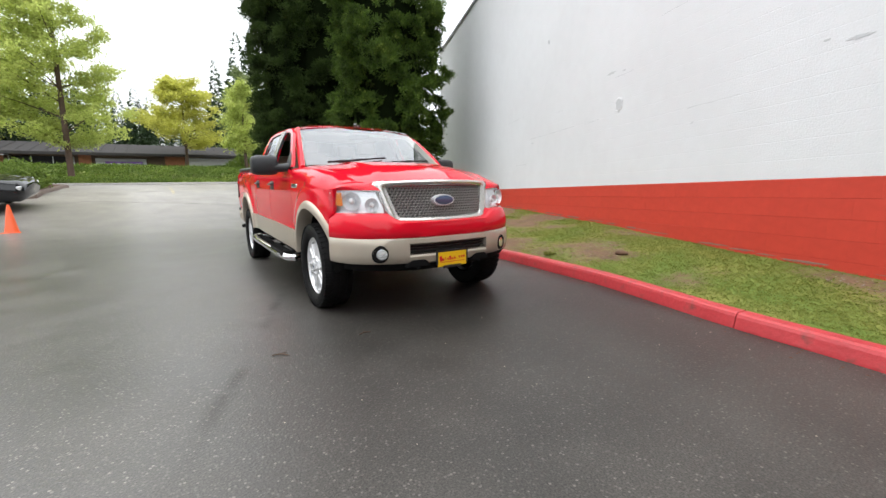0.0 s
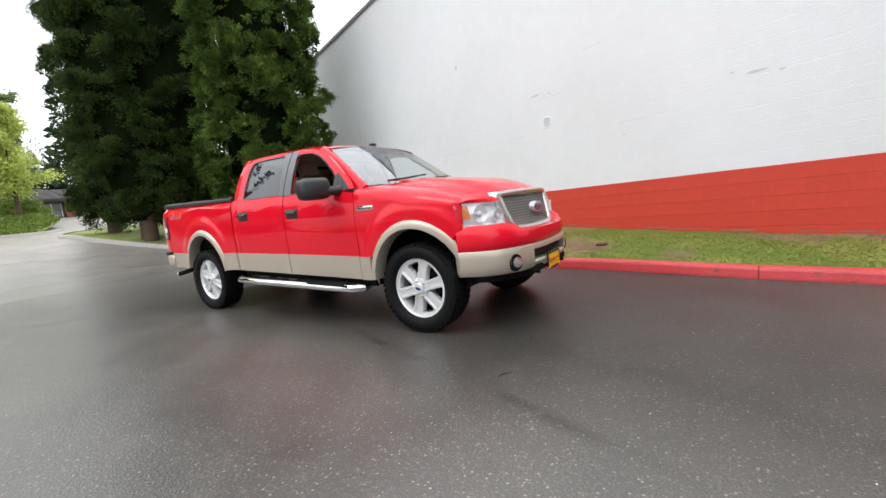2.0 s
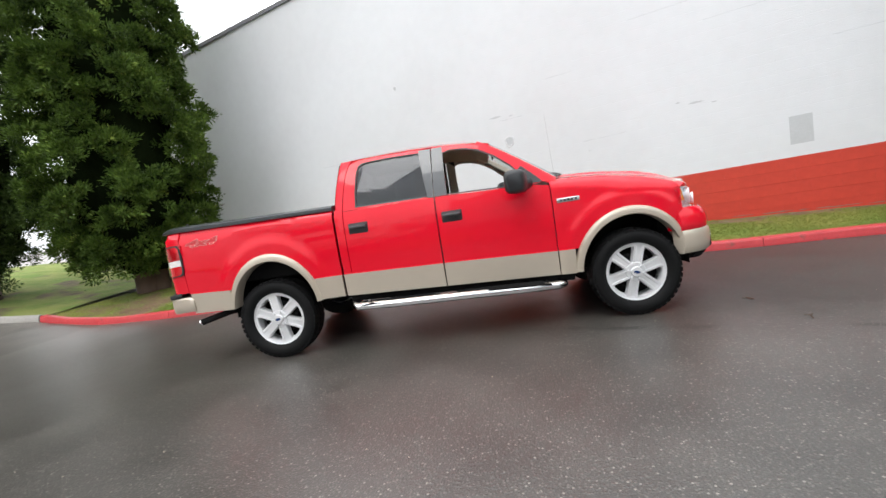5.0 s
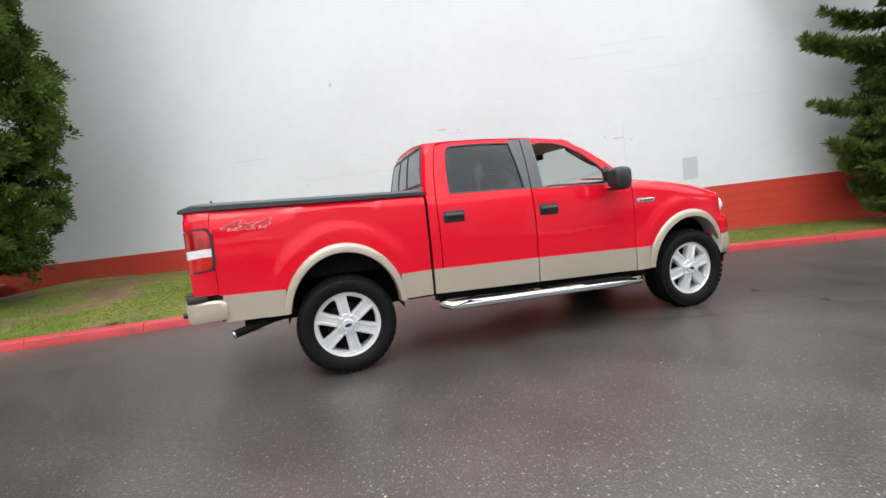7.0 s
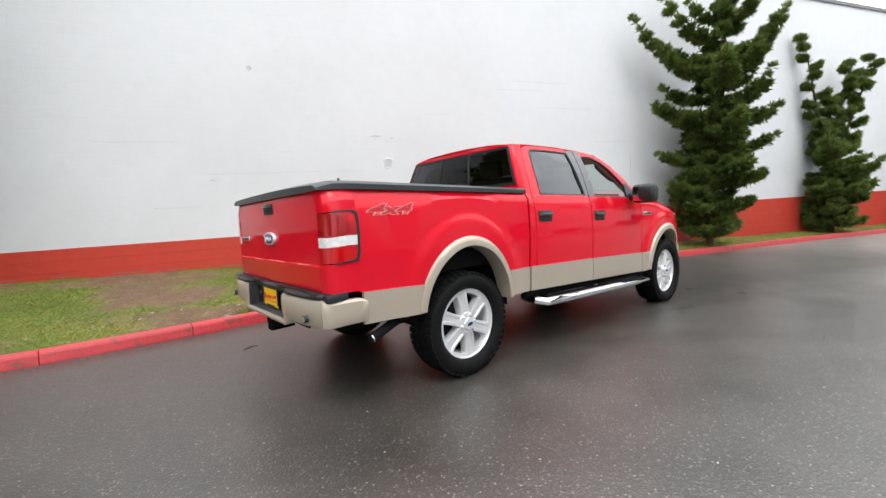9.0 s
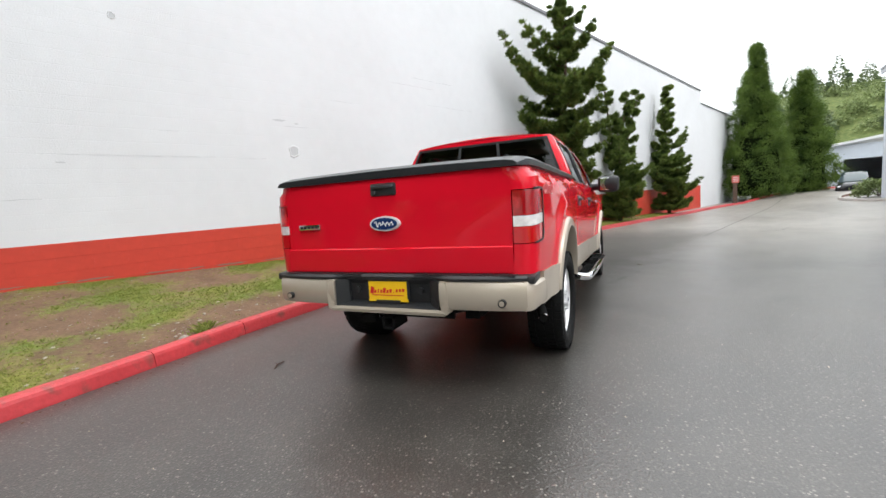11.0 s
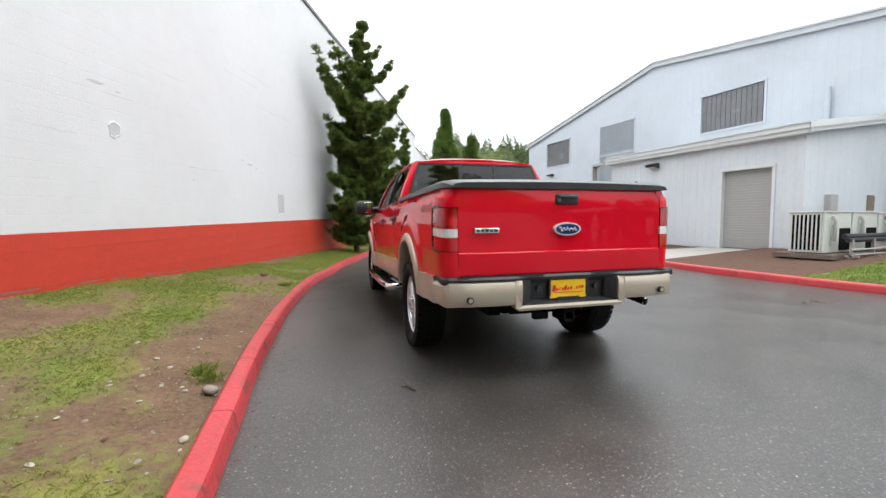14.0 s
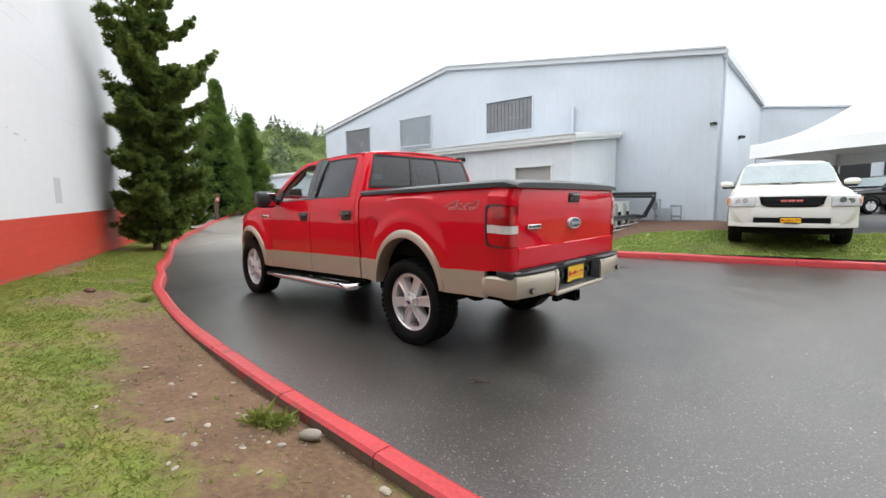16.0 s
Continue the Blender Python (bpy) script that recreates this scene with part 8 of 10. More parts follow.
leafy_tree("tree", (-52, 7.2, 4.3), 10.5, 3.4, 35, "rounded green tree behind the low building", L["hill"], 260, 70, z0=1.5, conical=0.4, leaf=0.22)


# ---- far woods and hill ----
def woods(name, label, spots, mat, seed, per=260, ln=0.065):
    """Far conifers and thickets, each a ragged cone of sprays, as one mass."""
    rng = np.random.default_rng(seed)
    bs, ts = [], []
    for x, y, z, h, r in spots:
        u = rng.random(per) ** 0.8
        a = rng.random(per) * 2 * np.pi
        tier = np.abs(((u * 13) % 1.0) - 0.5) * 0.8
        rr = r * (1 - u) ** 0.75 * (0.55 + 0.6 * tier) * (0.25 + 0.75 * np.sqrt(rng.random(per))) + 0.05
        b = np.stack([x + rr * np.cos(a) * 0.8, y + rr * np.sin(a) * 0.8, z + 0.06 * h + u * h * 0.92], 1)
        d = np.stack([np.cos(a), np.sin(a), np.full(per, -0.25)], 1) + rng.normal(size=(per, 3)) * 0.35
        bs.append(b)
        ts.append(b + d * (ln * h * (1.15 - u))[:, None] * (0.6 + 0.6 * rng.random((per, 1))))
    b, t = np.concatenate(bs), np.concatenate(ts)
    w = np.linalg.norm(t - b, axis=1) * 0.30
    ob = leaf_part(name, b, t, w, mat, None, rng)
    return tagged(ob, label, "trees", kind="stuff")


rnd = random.Random(4)
spots = []
for k in range(150):
    y = -60 + 0.71 * k + rnd.uniform(-2, 2)
    x = -62 - rnd.uniform(0, 30)
    spots.append((x, y, 4.2, rnd.uniform(7, 11) + (5 if y < -15 else 0), rnd.uniform(3.0, 4.8)))
spots += [(-61.5, -6.0, 3.8, 9.5, 3.2), (-60.4, -4.2, 3.8, 10.2, 3.0), (-59.3, -2.7, 3.8, 9.0, 3.0), (-62, -8.0, 3.8, 10.5, 3.4), (-63, -10.5, 3.8, 12, 3.6), (-58.0, 7.5, 3.8, 17.9, 4.2), (-54.8, 4.6, 3.8, 10.5, 3.2), (-52.8, 8.2, 3.8, 11, 3.0)]
spots += [(-66, 8.6, 4.2, 15, 4.2), (-71, 11.4, 4.2, 15, 4.0), (-60, 15, 4.2, 17, 4), (-46, -16.5, 4, 24, 4.5), (-50, -20, 4, 26, 5), (-64, 5.3, 4.2, 15, 3)]
woods("woods_west", "dark conifer woods behind the low building", spots, L["wood"], 41, 900)
# added tree line, out of view, that darkens what the paint reflects
spots = []
for k in range(70):
    a = radians(200 + 100 * k / 70 + rnd.uniform(-1, 1))
    R = rnd.uniform(62, 95)
    spots.append((R * math.cos(a), R * math.sin(a), ground_z(R * math.cos(a), R * math.sin(a)), rnd.uniform(4, 6.5), rnd.uniform(2, 3.5)))
woods("woods_south", "added unseen tree line closing the car park for reflections", spots, L["wood"], 42, 200)


def hill_h(x, y):
    d = (x * 0.93 - y * 0.37)
    side = smooth01(((-y) - 8) / 30) * 0.6 + 0.4
    return ground_z(x, y) - 0.4 + 19 * smooth01((d - 66) / 60) * side + 1.6 * noise.noise((x * 0.05, y * 0.05, 2))


bm = bmesh.new()
loft(bm, [[(x, y, hill_h(x, y)) for y in np.linspace(-150, 60, 36)] for x in np.linspace(52, 200, 30)])
bmesh.ops.recalc_face_normals(bm, faces=bm.faces[:])
tagged(part("hillside", bm, M["hill"], smooth=True), "green wooded hillside beyond the drive", "hill", kind="structure")
spots = []
for k in range(620):
    x, y = rnd.uniform(62, 135), rnd.uniform(-90, 12)
    tall = rnd.random() < 0.10
    spots.append((x, y, hill_h(x, y) - 0.3, rnd.uniform(5.2, 8) if tall else rnd.uniform(1.6, 3.6), rnd.uniform(2.6, 4.0) if tall else rnd.uniform(2.2, 4.5)))
woods("hill_scrub", "haze-paled green scrub and bushes on the hillside", [s for s in spots if s[3] < 5], L["hill"], 43, 520, ln=0.13)
woods("hill_trees", "scattered trees on the hillside, paled for haze", [s for s in spots if s[3] >= 5] + [(105, -33, hill_h(105, -33), 7, 3), (112, -40, hill_h(112, -40), 8, 3.4), (120, -38, hill_h(120, -38), 7, 4)], L["hazy_hill_wood"], 44, 500, ln=0.12)


# ---- ivy bank ----
def bank_h(x, y):
    return ground_z(x, 0) + 0.15 + 0.55 * smooth01((-25.6 - x + 0.35 * (y - 3)) / 2.6) * (1 - 0.28 * noise.noise((x * 0.45, y * 0.45, 0)) - 0.12 * noise.noise((x * 1.3, y * 1.3, 4)))


bank_plan = [(-25.0, -16), (-24.6, -8), (-25.0, -2), (-25.6, 2.6), (-27.4, 4.3), (-31, 5.0), (-36, 5.4), (-36, -16)]
bank = patch_of("ivy_bank_soil", bank_plan, M["lawn"], "soil bank under ivy", lambda x, y: bank_h(x, y) - 0.12, "bank", step=1.0, bump=0.05)
rng = np.random.default_rng(61)
pts = np.stack([rng.uniform(-35.5, -24.6, 60000), rng.uniform(-15.5, 5.2, 60000)], 1)
edge = np.array([interp(y, (-16, -8, -2, 2.6, 4.3, 5.4), (-25.0, -24.6, -25.0, -25.6, -27.4, -35)) for y in pts[:, 1]])
pts = pts[pts[:, 0] < edge - 0.05]
zz = np.array([bank_h(x, y) for x, y in pts])
b = np.column_stack([pts, zz - 0.12 + 0.25 * rng.random(len(pts)) ** 2])
d = rng.normal(size=b.shape) * np.array([0.8, 0.8, 0.5]) + np.array([0.4, 0, 0.5])
tagged(leaf_part("ivy", b, b + d * 0.10, 0.036, L["ivy"], None, rng), "thick green ivy covering the bank", "ivy", kind="stuff")


# ---- cracks, markings, grass blades, stones ----
ground_ob = bpy.data.objects["ground"]


def crack(pts, width, seed, mat=None, name="crack", label="dark crack in the asphalt", wander=0.05, lift=0.003):
    """A thin ragged strip on the asphalt along a plan line."""
    rnd = random.Random(seed)
    line = smooth_line(pts, 0.22)
    bm = bmesh.new()
    rings = []
    for i, p in enumerate(line):
        d = (line[min(i + 1, len(line) - 1)] - line[max(i - 1, 0)]).normalized()
        nrm = Vector((-d.y, d.x, 0))
        p = p + nrm * rnd.uniform(-wander, wander)
        w = width * rnd.uniform(0.35, 1.3) / 2
        rings.append([(q.x, q.y, ground_z(q.x, q.y) + lift) for q in (p - nrm * w, p + nrm * w)])
    loft(bm, rings)
    bmesh.ops.recalc_face_normals(bm, faces=bm.faces[:])
    if bm.faces[0].normal.z < 0:
        bmesh.ops.reverse_faces(bm, faces=bm.faces[:])
    return part(name, bm, mat or M["crack"], ground_ob, label)


crack([(8.2, -3.2), (11.25, -4.17), (20, -7.0), (32.7, -11.2)], 0.035, 1, wander=0.03)
crack([(-9.3, 0.7), (-9.05, 1.3), (-8.6, 2.2)], 0.05, 3)
crack([(-13.2, -4.5), (-12.6, -2.6), (-12.0, -0.8), (-11.2, 1.4)], 0.03, 4)
crack([(9.0, -4.6), (9.4, -5.2), (10.4, -5.6)], 0.03, 5)
crack([(-14.3, -1.8), (-16, -1.83), (-17.6, -1.87)], 0.10, 6, M["line_paint"], "parking_line", "worn pale parking line", 0.004)
crack([(-20.5, 0.4), (-22, 0.4), (-23.6, 0.4)], 0.10, 7, M["line_paint"], "parking_line", "worn pale parking line", 0.004)
kerb_run([(-24.75, -16), (-24.35, -8), (-24.75, -2), (-25.35, 2.6), (-27.2, 4.4)], 2.4, "kerb_bank", "pale concrete kerb at the foot of the ivy bank", M["concrete"], flip=1)


# blades follow the strip's own skin: grown on its faces, thickest where it is greenest
rng = np.random.default_rng(88)
me = lawn_north.data
co = np.array([v.co[:] for v in me.vertices])
cov = np.array([c.value for c in cover_data.data])
quads = np.array([list(p.vertices)[:4] for p in me.polygons if len(p.vertices) == 4])
cq, vq = co[quads], cov[quads].mean(1)
mid = cq.mean(1)
area = np.linalg.norm(np.cross(cq[:, 2] - cq[:, 0], cq[:, 3] - cq[:, 1]), axis=1) / 2
density = 1700 * np.clip((vq - 0.36) / 0.30, 0, 1) ** 1.3 * np.where((mid[:, 0] > -6.5) & (mid[:, 0] < 9.5), 1.0, 0.35) + 45
count = rng.poisson(area * density)
pick = np.repeat(np.arange(len(quads)), count)
u, v = rng.random((len(pick), 1)), rng.random((len(pick), 1))
c4 = cq[pick]
p = (c4[:, 0] * (1 - u) + c4[:, 1] * u) * (1 - v) + (c4[:, 3] * (1 - u) + c4[:, 2] * u) * v
per = 3
base = np.repeat(p, per, axis=0) + rng.normal(size=(len(p) * per, 3)) * np.array([0.012, 0.012, 0])
tip = base + rng.normal(size=base.shape) * np.array([0.019, 0.019, 0.004]) + np.array([0, 0, 0.013]) * (0.5 + 1.0 * rng.random((len(base), 1)))
tagged(leaf_part("grass", base, tip, 0.0030, L["blade"], None, rng), "short mossy grass blades on the wall strip", "grass", kind="stuff")


south = lawn_south.data
fc = np.array([f.center[:] for f in south.polygons])
fa = np.array([f.area for f in south.polygons])
fa[fc[:, 0] < -8.0] = 0
pick = rng.choice(len(fc), 45000, p=fa / fa.sum())
half = np.sqrt(fa[pick])[:, None] * 0.5
base = fc[pick] + rng.uniform(-1, 1, (len(pick), 3)) * half * np.array([1, 1, 0])
base[:, 2] = [south_z(x, y) - 0.004 for x, y in base[:, :2]]
tip = base + rng.normal(size=base.shape) * np.array([0.03, 0.03, 0.008]) + np.array([0, 0, 0.028]) * (0.5 + rng.random((len(base), 1)))
tagged(leaf_part("grass", base, tip, 0.007, L["lawn_blade"], None, rng), "short wet grass blades on the far lawn", "grass", kind="stuff")


# a few taller tufts by the kerb
def tuft(x, y, z, r, seed):
    rg = np.random.default_rng(seed)
    n = 110
    b = np.array([x, y, z]) + rg.normal(size=(n, 3)) * np.array([r * 0.45, r * 0.45, 0.0])
    d = rg.normal(size=(n, 3)) * np.array([0.05, 0.05, 0.012]) + np.array([0, 0, 0.055])
    ob = leaf_part("weed_tuft", b, b + d * (0.5 + 0.8 * rg.random((n, 1))), 0.008, L["blade"], None, rg)
    return tagged(ob, "small bright tuft of weeds in bare soil", "weed", group="weeds on the wall strip")


def skin_z(x, y):
    d2 = (co[:, 0] - x) ** 2 + (co[:, 1] - y) ** 2
    return float(co[int(np.argmin(d2)), 2])


for k, (x, y, r) in enumerate(((-2.45, 2.56, 0.09), (-2.35, 2.64, 0.06), (-4.9, 2.6, 0.05), (1.6, 2.4, 0.04))):
    tuft(x, y, skin_z(x, y) - 0.005, r, 500 + k)


def stone_mesh(name, r, seed, flat=0.6):
    bm = bmesh.new()
    bmesh.ops.create_icosphere(bm, subdivisions=2, radius=r)
    for v in bm.verts:
        f = 1 + 0.22 * noise.noise(v.co / r * 0.9 + Vector((seed, 0, 0)))
        v.co = Vector((v.co.x * 1.3 * f, v.co.y * 0.85 * f, v.co.z * flat * f))
    return bm


ob = part("stone", stone_mesh("stone", 0.050, 3), M["pebble"], smooth=True)
ob.matrix_world = pose(-2.69, 2.50, skin_z(-2.69, 2.50) + 0.03, 0, 0, 40)
tagged(ob, "smooth pale oval stone on bare soil behind the kerb", "stone", group="stones on the wall strip")
for k, (x, y, r) in enumerate(((-3.3, 2.48, 0.028), (-2.1, 3.0, 0.02), (-2.6, 3.1, 0.016), (-1.5, 2.85, 0.02), (-3.9, 2.9, 0.018), (-3.1, 3.0, 0.014))):
    ob = part("stone", stone_mesh("stone", r, k * 3.1), M["pebble"], smooth=True)
    ob.matrix_world = pose(x, y, skin_z(x, y) + r * 0.3, 0, 0, 67 * k)
    tagged(ob, "small pale stone lying on bare soil", "stone", group="stones on the wall strip")


rnd_s = random.Random(33)
for k in range(34):
    x, y = rnd_s.uniform(-4.6, -0.8), rnd_s.uniform(2.42, 3.3)
    r = rnd_s.uniform(0.008, 0.021)
    ob = part("stone", stone_mesh("stone", r, k * 1.7, 0.45), M["pebble"], smooth=True)
    ob.matrix_world = pose(x, y, skin_z(x, y) + r * 0.15, 0, 0, 53 * k)
    tagged(ob, "small pale flat pebble trodden into bare soil", "stone", group="stones on the wall strip")


def scatter(name, n, spots, size, mat, label, category, seed, flat=0.6):
    """Loose grit or leaf bits, each a small faceted chip."""
    rnd = random.Random(seed)
    bm = bmesh.new()
    for _ in range(n):
        x, y, z = spots(rnd)
        r = size * rnd.uniform(0.4, 1.3)
        a = rnd.uniform(0, 6.28)
        ring = [bm.verts.new((x + math.cos(a + q * 1.2566) * r * rnd.uniform(0.6, 1.2), y + math.sin(a + q * 1.2566) * r * rnd.uniform(0.5, 1.0), z)) for q in range(5)]
        top = bm.verts.new((x, y, z + r * flat))
        for q in range(5):
            bm.faces.new((ring[q], ring[(q + 1) % 5], top))
    return tagged(part(name, bm, mat), label, category, kind="stuff")


def on_strip(rnd):
    i = rnd.randrange(len(co))
    while co[i][0] > 6 or co[i][0] < -7 or cov[i] > 0.5:
        i = rnd.randrange(len(co))
    return co[i][0] + rnd.uniform(-0.06, 0.06), co[i][1] + rnd.uniform(-0.06, 0.06), co[i][2] - 0.003


def on_lot(rnd):
    x = rnd.uniform(-7, 7)
    y = rnd.uniform(-6, 2)
    return x, y, ground_z(x, y)


def by_kerb(rnd):
    i = rnd.randrange(len(near_line) // 2)
    p = near_line[i]
    x, y = p.x, p.y - abs(rnd.gauss(0, 0.10)) - 0.01
    return x, y, ground_z(x, y)


scatter("gravel", 2400, on_strip, 0.011, M["pebble"], "small pale gravel in the bare soil", "gravel", 5)
scatter("leaf_litter", 800, on_strip, 0.022, M["litter"], "brown leaf bits on the soil", "litter", 6, 0.25)
scatter("grit", 500, on_lot, 0.006, M["pebble"], "loose pale grit on the asphalt", "grit", 7)
scatter("kerb_litter", 420, by_kerb, 0.010, M["litter"], "brown leaf bits along the kerb", "litter", 8, 0.4)
for k, (x, y, a, ln) in enumerate(((-2.78, 1.19, 20, 0.16), (2.83, -1.54, 60, 0.12), (2.75, -0.89, 100, 0.10))):
    bm = bmesh.new()
    tube(bm, [(-ln / 2, 0, 0.006), (0, 0.012, 0.010), (ln / 2, -0.006, 0.006)], [0.004, 0.006, 0.003], 6)
    tube(bm, [(0, 0.012, 0.010), (ln * 0.25, 0.05, 0.008)], [0.004, 0.002], 6)
    ob = part("twig", bm, L["bark"])
    ob.matrix_world = pose(x, y, ground_z(x, y), 0, 0, a)
    tagged(ob, "short dark twig lying on wet asphalt", "twig", group="twigs on the asphalt")
ob = part("dead_clump", stone_mesh("clump", 0.07, 9, 0.5), M["litter"], smooth=True)
ob.matrix_world = pose(2.45, 2.83, skin_z(2.45, 2.83) + 0.02, 0, 0, 10)
tagged(ob, "dark dead clump lying on the grass", "clump")


# ---- parked vehicles ----
V = {
    "white": paint_material("pearl_white_paint", (0.76, 0.745, 0.70), coat=0.7),
    "black_paint": paint_material("black_car_paint", (0.012, 0.013, 0.015), coat=1.0),
    "screen": material("dark_car_glass", (0.05, 0.07, 0.075), 0.05, vary=0.05, spec=0.6),
    # dark glass again, with the sky's reflection put into its base colour
    "pale_screen": material("painted_reflection_glass", (0.26, 0.31, 0.32), 0.08, vary=0.12, scale=2, spec=0.6),
    "lamp": material("grey_lamp_lens", (0.52, 0.53, 0.54), 0.15, vary=0.25, scale=14, coat=0.6),
    "logo": material("red_badge", (0.60, 0.16, 0.15), 0.3, vary=0.05),
}


def ring_section(hw_low, z_low, hw_belt, z_belt, hw_top, z_top):
    """A closed car-body section, (y, z) pairs, rounded at belt and roof."""
    h = [(0.0, z_low), (hw_low * 0.9, z_low), (hw_low, z_low + 0.06), (hw_low + (hw_belt - hw_low) * 0.5 + 0.015, (z_low + z_belt) / 2), (hw_belt, z_belt - 0.06), (hw_belt - 0.02, z_belt),
         (hw_belt - 0.06 + (hw_top - hw_belt) * 0.5 + 0.02, (z_belt + z_top) / 2), (hw_top, z_top - 0.06), (hw_top - 0.08, z_top - 0.012), (hw_top * 0.5, z_top + 0.008), (0.0, z_top + 0.012)]
    return h + [(-y, z) for y, z in reversed(h[1:-1])]


def simple_wheel(parent, x, y, r, face, width=0.25):
    bm = bmesh.new()
    prof = [(r * 0.62, -width / 2), (r * 0.90, -width / 2 - 0.005), (r * 0.98, -width / 2 + 0.03), (r, -width * 0.25), (r, width * 0.25), (r * 0.98, width / 2 - 0.03), (r * 0.90, width / 2), (r * 0.62, width / 2)]
    lathe_y(bm, prof, 36)
    bmesh.ops.recalc_face_normals(bm, faces=bm.faces[:])
    w = part("wheel", bm, T["tyre"], parent, smooth=True)
    bm = bmesh.new()
    lathe_y(bm, [(r * 0.64, -width / 2 + 0.015), (r * 0.60, -width / 2 + 0.0), (r * 0.56, -width / 2 + 0.04), (0.001, -width / 2 + 0.035)], 30)
    for k in range(6):
        a = radians(60 * k)
        rad, tv = Vector((math.cos(a), 0, math.sin(a))), Vector((-math.sin(a), 0, math.cos(a)))
        loft(bm, [[tuple(rad * q + tv * s * hw + Vector((0, -width / 2 + o, 0))) for s, o in ((-1, 0.03), (-0.7, 0.0), (0.7, 0.0), (1, 0.03))] for q, hw in ((0.04, 0.03), (r * 0.6, 0.05))])
    bmesh.ops.recalc_face_normals(bm, faces=bm.faces[:])
    part("rim", bm, T["alloy"], w, smooth=True)
    w.matrix_basis = pose(x, y, r, 0, 0, 0 if face < 0 else 180)


def big_suv(name, at, turn, paint, label):
    """A large sport-utility wagon; x forward from the front axle."""
    t = empty(name, label, "car", at=at, turn=turn)
    t.scale = (1.04, 1.05, 0.97)
    secs = [(1.00, 0.62, 0.52, 0.74, 0.84, 0.60, 1.03), (0.97, 0.78, 0.46, 0.90, 0.86, 0.76, 1.09), (0.80, 0.90, 0.44, 0.985, 0.95, 0.88, 1.17), (0.30, 0.95, 0.44, 1.005, 1.06, 0.92, 1.235),
            (-0.45, 0.96, 0.44, 1.005, 1.12, 0.93, 1.29), (-0.62, 0.96, 0.44, 1.005, 1.16, 0.92, 1.33)]
    bm = bmesh.new()
    loft(bm, [[(x, y, z) for y, z in ring_section(*s)] for x, *s in secs], closed=True, cap=True)
    bmesh.ops.recalc_face_normals(bm, faces=bm.faces[:])
    part("bonnet", bm, paint, t, smooth=True)
    secs = [(-0.60, 0.96, 0.44, 1.005, 1.20, 0.90, 1.36), (-1.05, 0.96, 0.44, 1.005, 1.24, 0.80, 1.78), (-1.35, 0.96, 0.44, 1.005, 1.25, 0.74, 1.91), (-2.2, 0.96, 0.44, 1.005, 1.25, 0.73, 1.945), (-3.4, 0.96, 0.46, 1.0, 1.25, 0.72, 1.93), (-3.95, 0.93, 0.50, 0.97, 1.25, 0.70, 1.86), (-4.12, 0.88, 0.55, 0.93, 1.2, 0.66, 1.5)]
    bm = bmesh.new()
    loft(bm, [[(x, y, z) for y, z in ring_section(*s)] for x, *s in secs], closed=True, cap=True)
    bmesh.ops.recalc_face_normals(bm, faces=bm.faces[:])
    body = part("body", bm, paint, t, smooth=True)
    bm = bmesh.new()
    loft(bm, [[(x + 0.05 - 0.05 * v * v, v * hw, z + 0.05) for v in np.linspace(-1, 1, 9)] for x, hw, z in ((-0.60, 0.84, 1.33), (-0.85, 0.81, 1.56), (-1.02, 0.76, 1.725), (-1.09, 0.74, 1.79))])
    bmesh.ops.recalc_face_normals(bm, faces=bm.faces[:])
    part("windscreen", bm, V["pale_screen"], t, "windscreen with a pale sky reflection in its colour", smooth=True)
    for sg in (-1, 1):
        for x0, x1 in ((-0.95, -1.85), (-1.93, -2.85), (-2.95, -3.85)):
            bm = bmesh.new()
            loft(bm, [[(x0 - (0.30 if (x0 > -1 and z > 1.6) else 0), sg * y, z), (x1, sg * y, z)] for z, y in ((1.30, 0.968), (1.55, 0.895), (1.80, 0.80))])
            bmesh.ops.recalc_face_normals(bm, faces=bm.faces[:])
            part("side_window", bm, V["screen"], t, "dark side glass")
        bm = bmesh.new()
        loft(bm, [[(-0.77 + 0.075 * math.cos(q) * w, sg * (0.96 + 0.25 * f), 1.37 + 0.085 * h * math.sin(q)) for q in (2 * math.pi * k / 12 for k in range(12))] for f, w, h in ((0, 0.45, 0.45), (0.2, 0.9, 0.85), (0.5, 1.0, 1.0), (0.85, 0.9, 0.9), (1.0, 0.5, 0.5))], closed=True, cap=True)
        bmesh.ops.recalc_face_normals(bm, faces=bm.faces[:])
        dm = part("door_mirror", bm, paint, t, smooth=True)
        bm = bmesh.new()
        box(bm, (-0.83, sg * 0.92, 1.265), (-0.71, sg * 1.17, 1.318), 0.02)
        part("mirror_foot", bm, T["trim"], dm, "black mirror foot", smooth=True)
        # headlamp
        bm = bmesh.new()
        front = [(1.030, 0.57), (1.022, 0.76), (0.995, 0.90), (0.91, 0.975), (0.78, 1.012)]
        loft(bm, [[(x - d, sg * (y - d * 0.6), z) for x, y in front] + [(x - 0.20, sg * y * 0.9, z) for x, y in reversed(front)] for d, z in ((0.02, 0.835), (0, 0.85), (0.005, 0.95), (0.03, 1.05), (0.05, 1.065))], closed=True, cap=True)
        bmesh.ops.recalc_face_normals(bm, faces=bm.faces[:])
        hl = part("headlamp", bm, V["lamp"], t, "clear headlamp with amber corner", smooth=True)
        bm = bmesh.new()
        loft(bm, [[(0.925, sg * 0.975, z), (0.85, sg * 1.005, z), (0.78, sg * 1.02, z)] for z in (0.88, 1.03)])
        part("amber_lens", bm, T["amber"], hl)
        bm = bmesh.new()
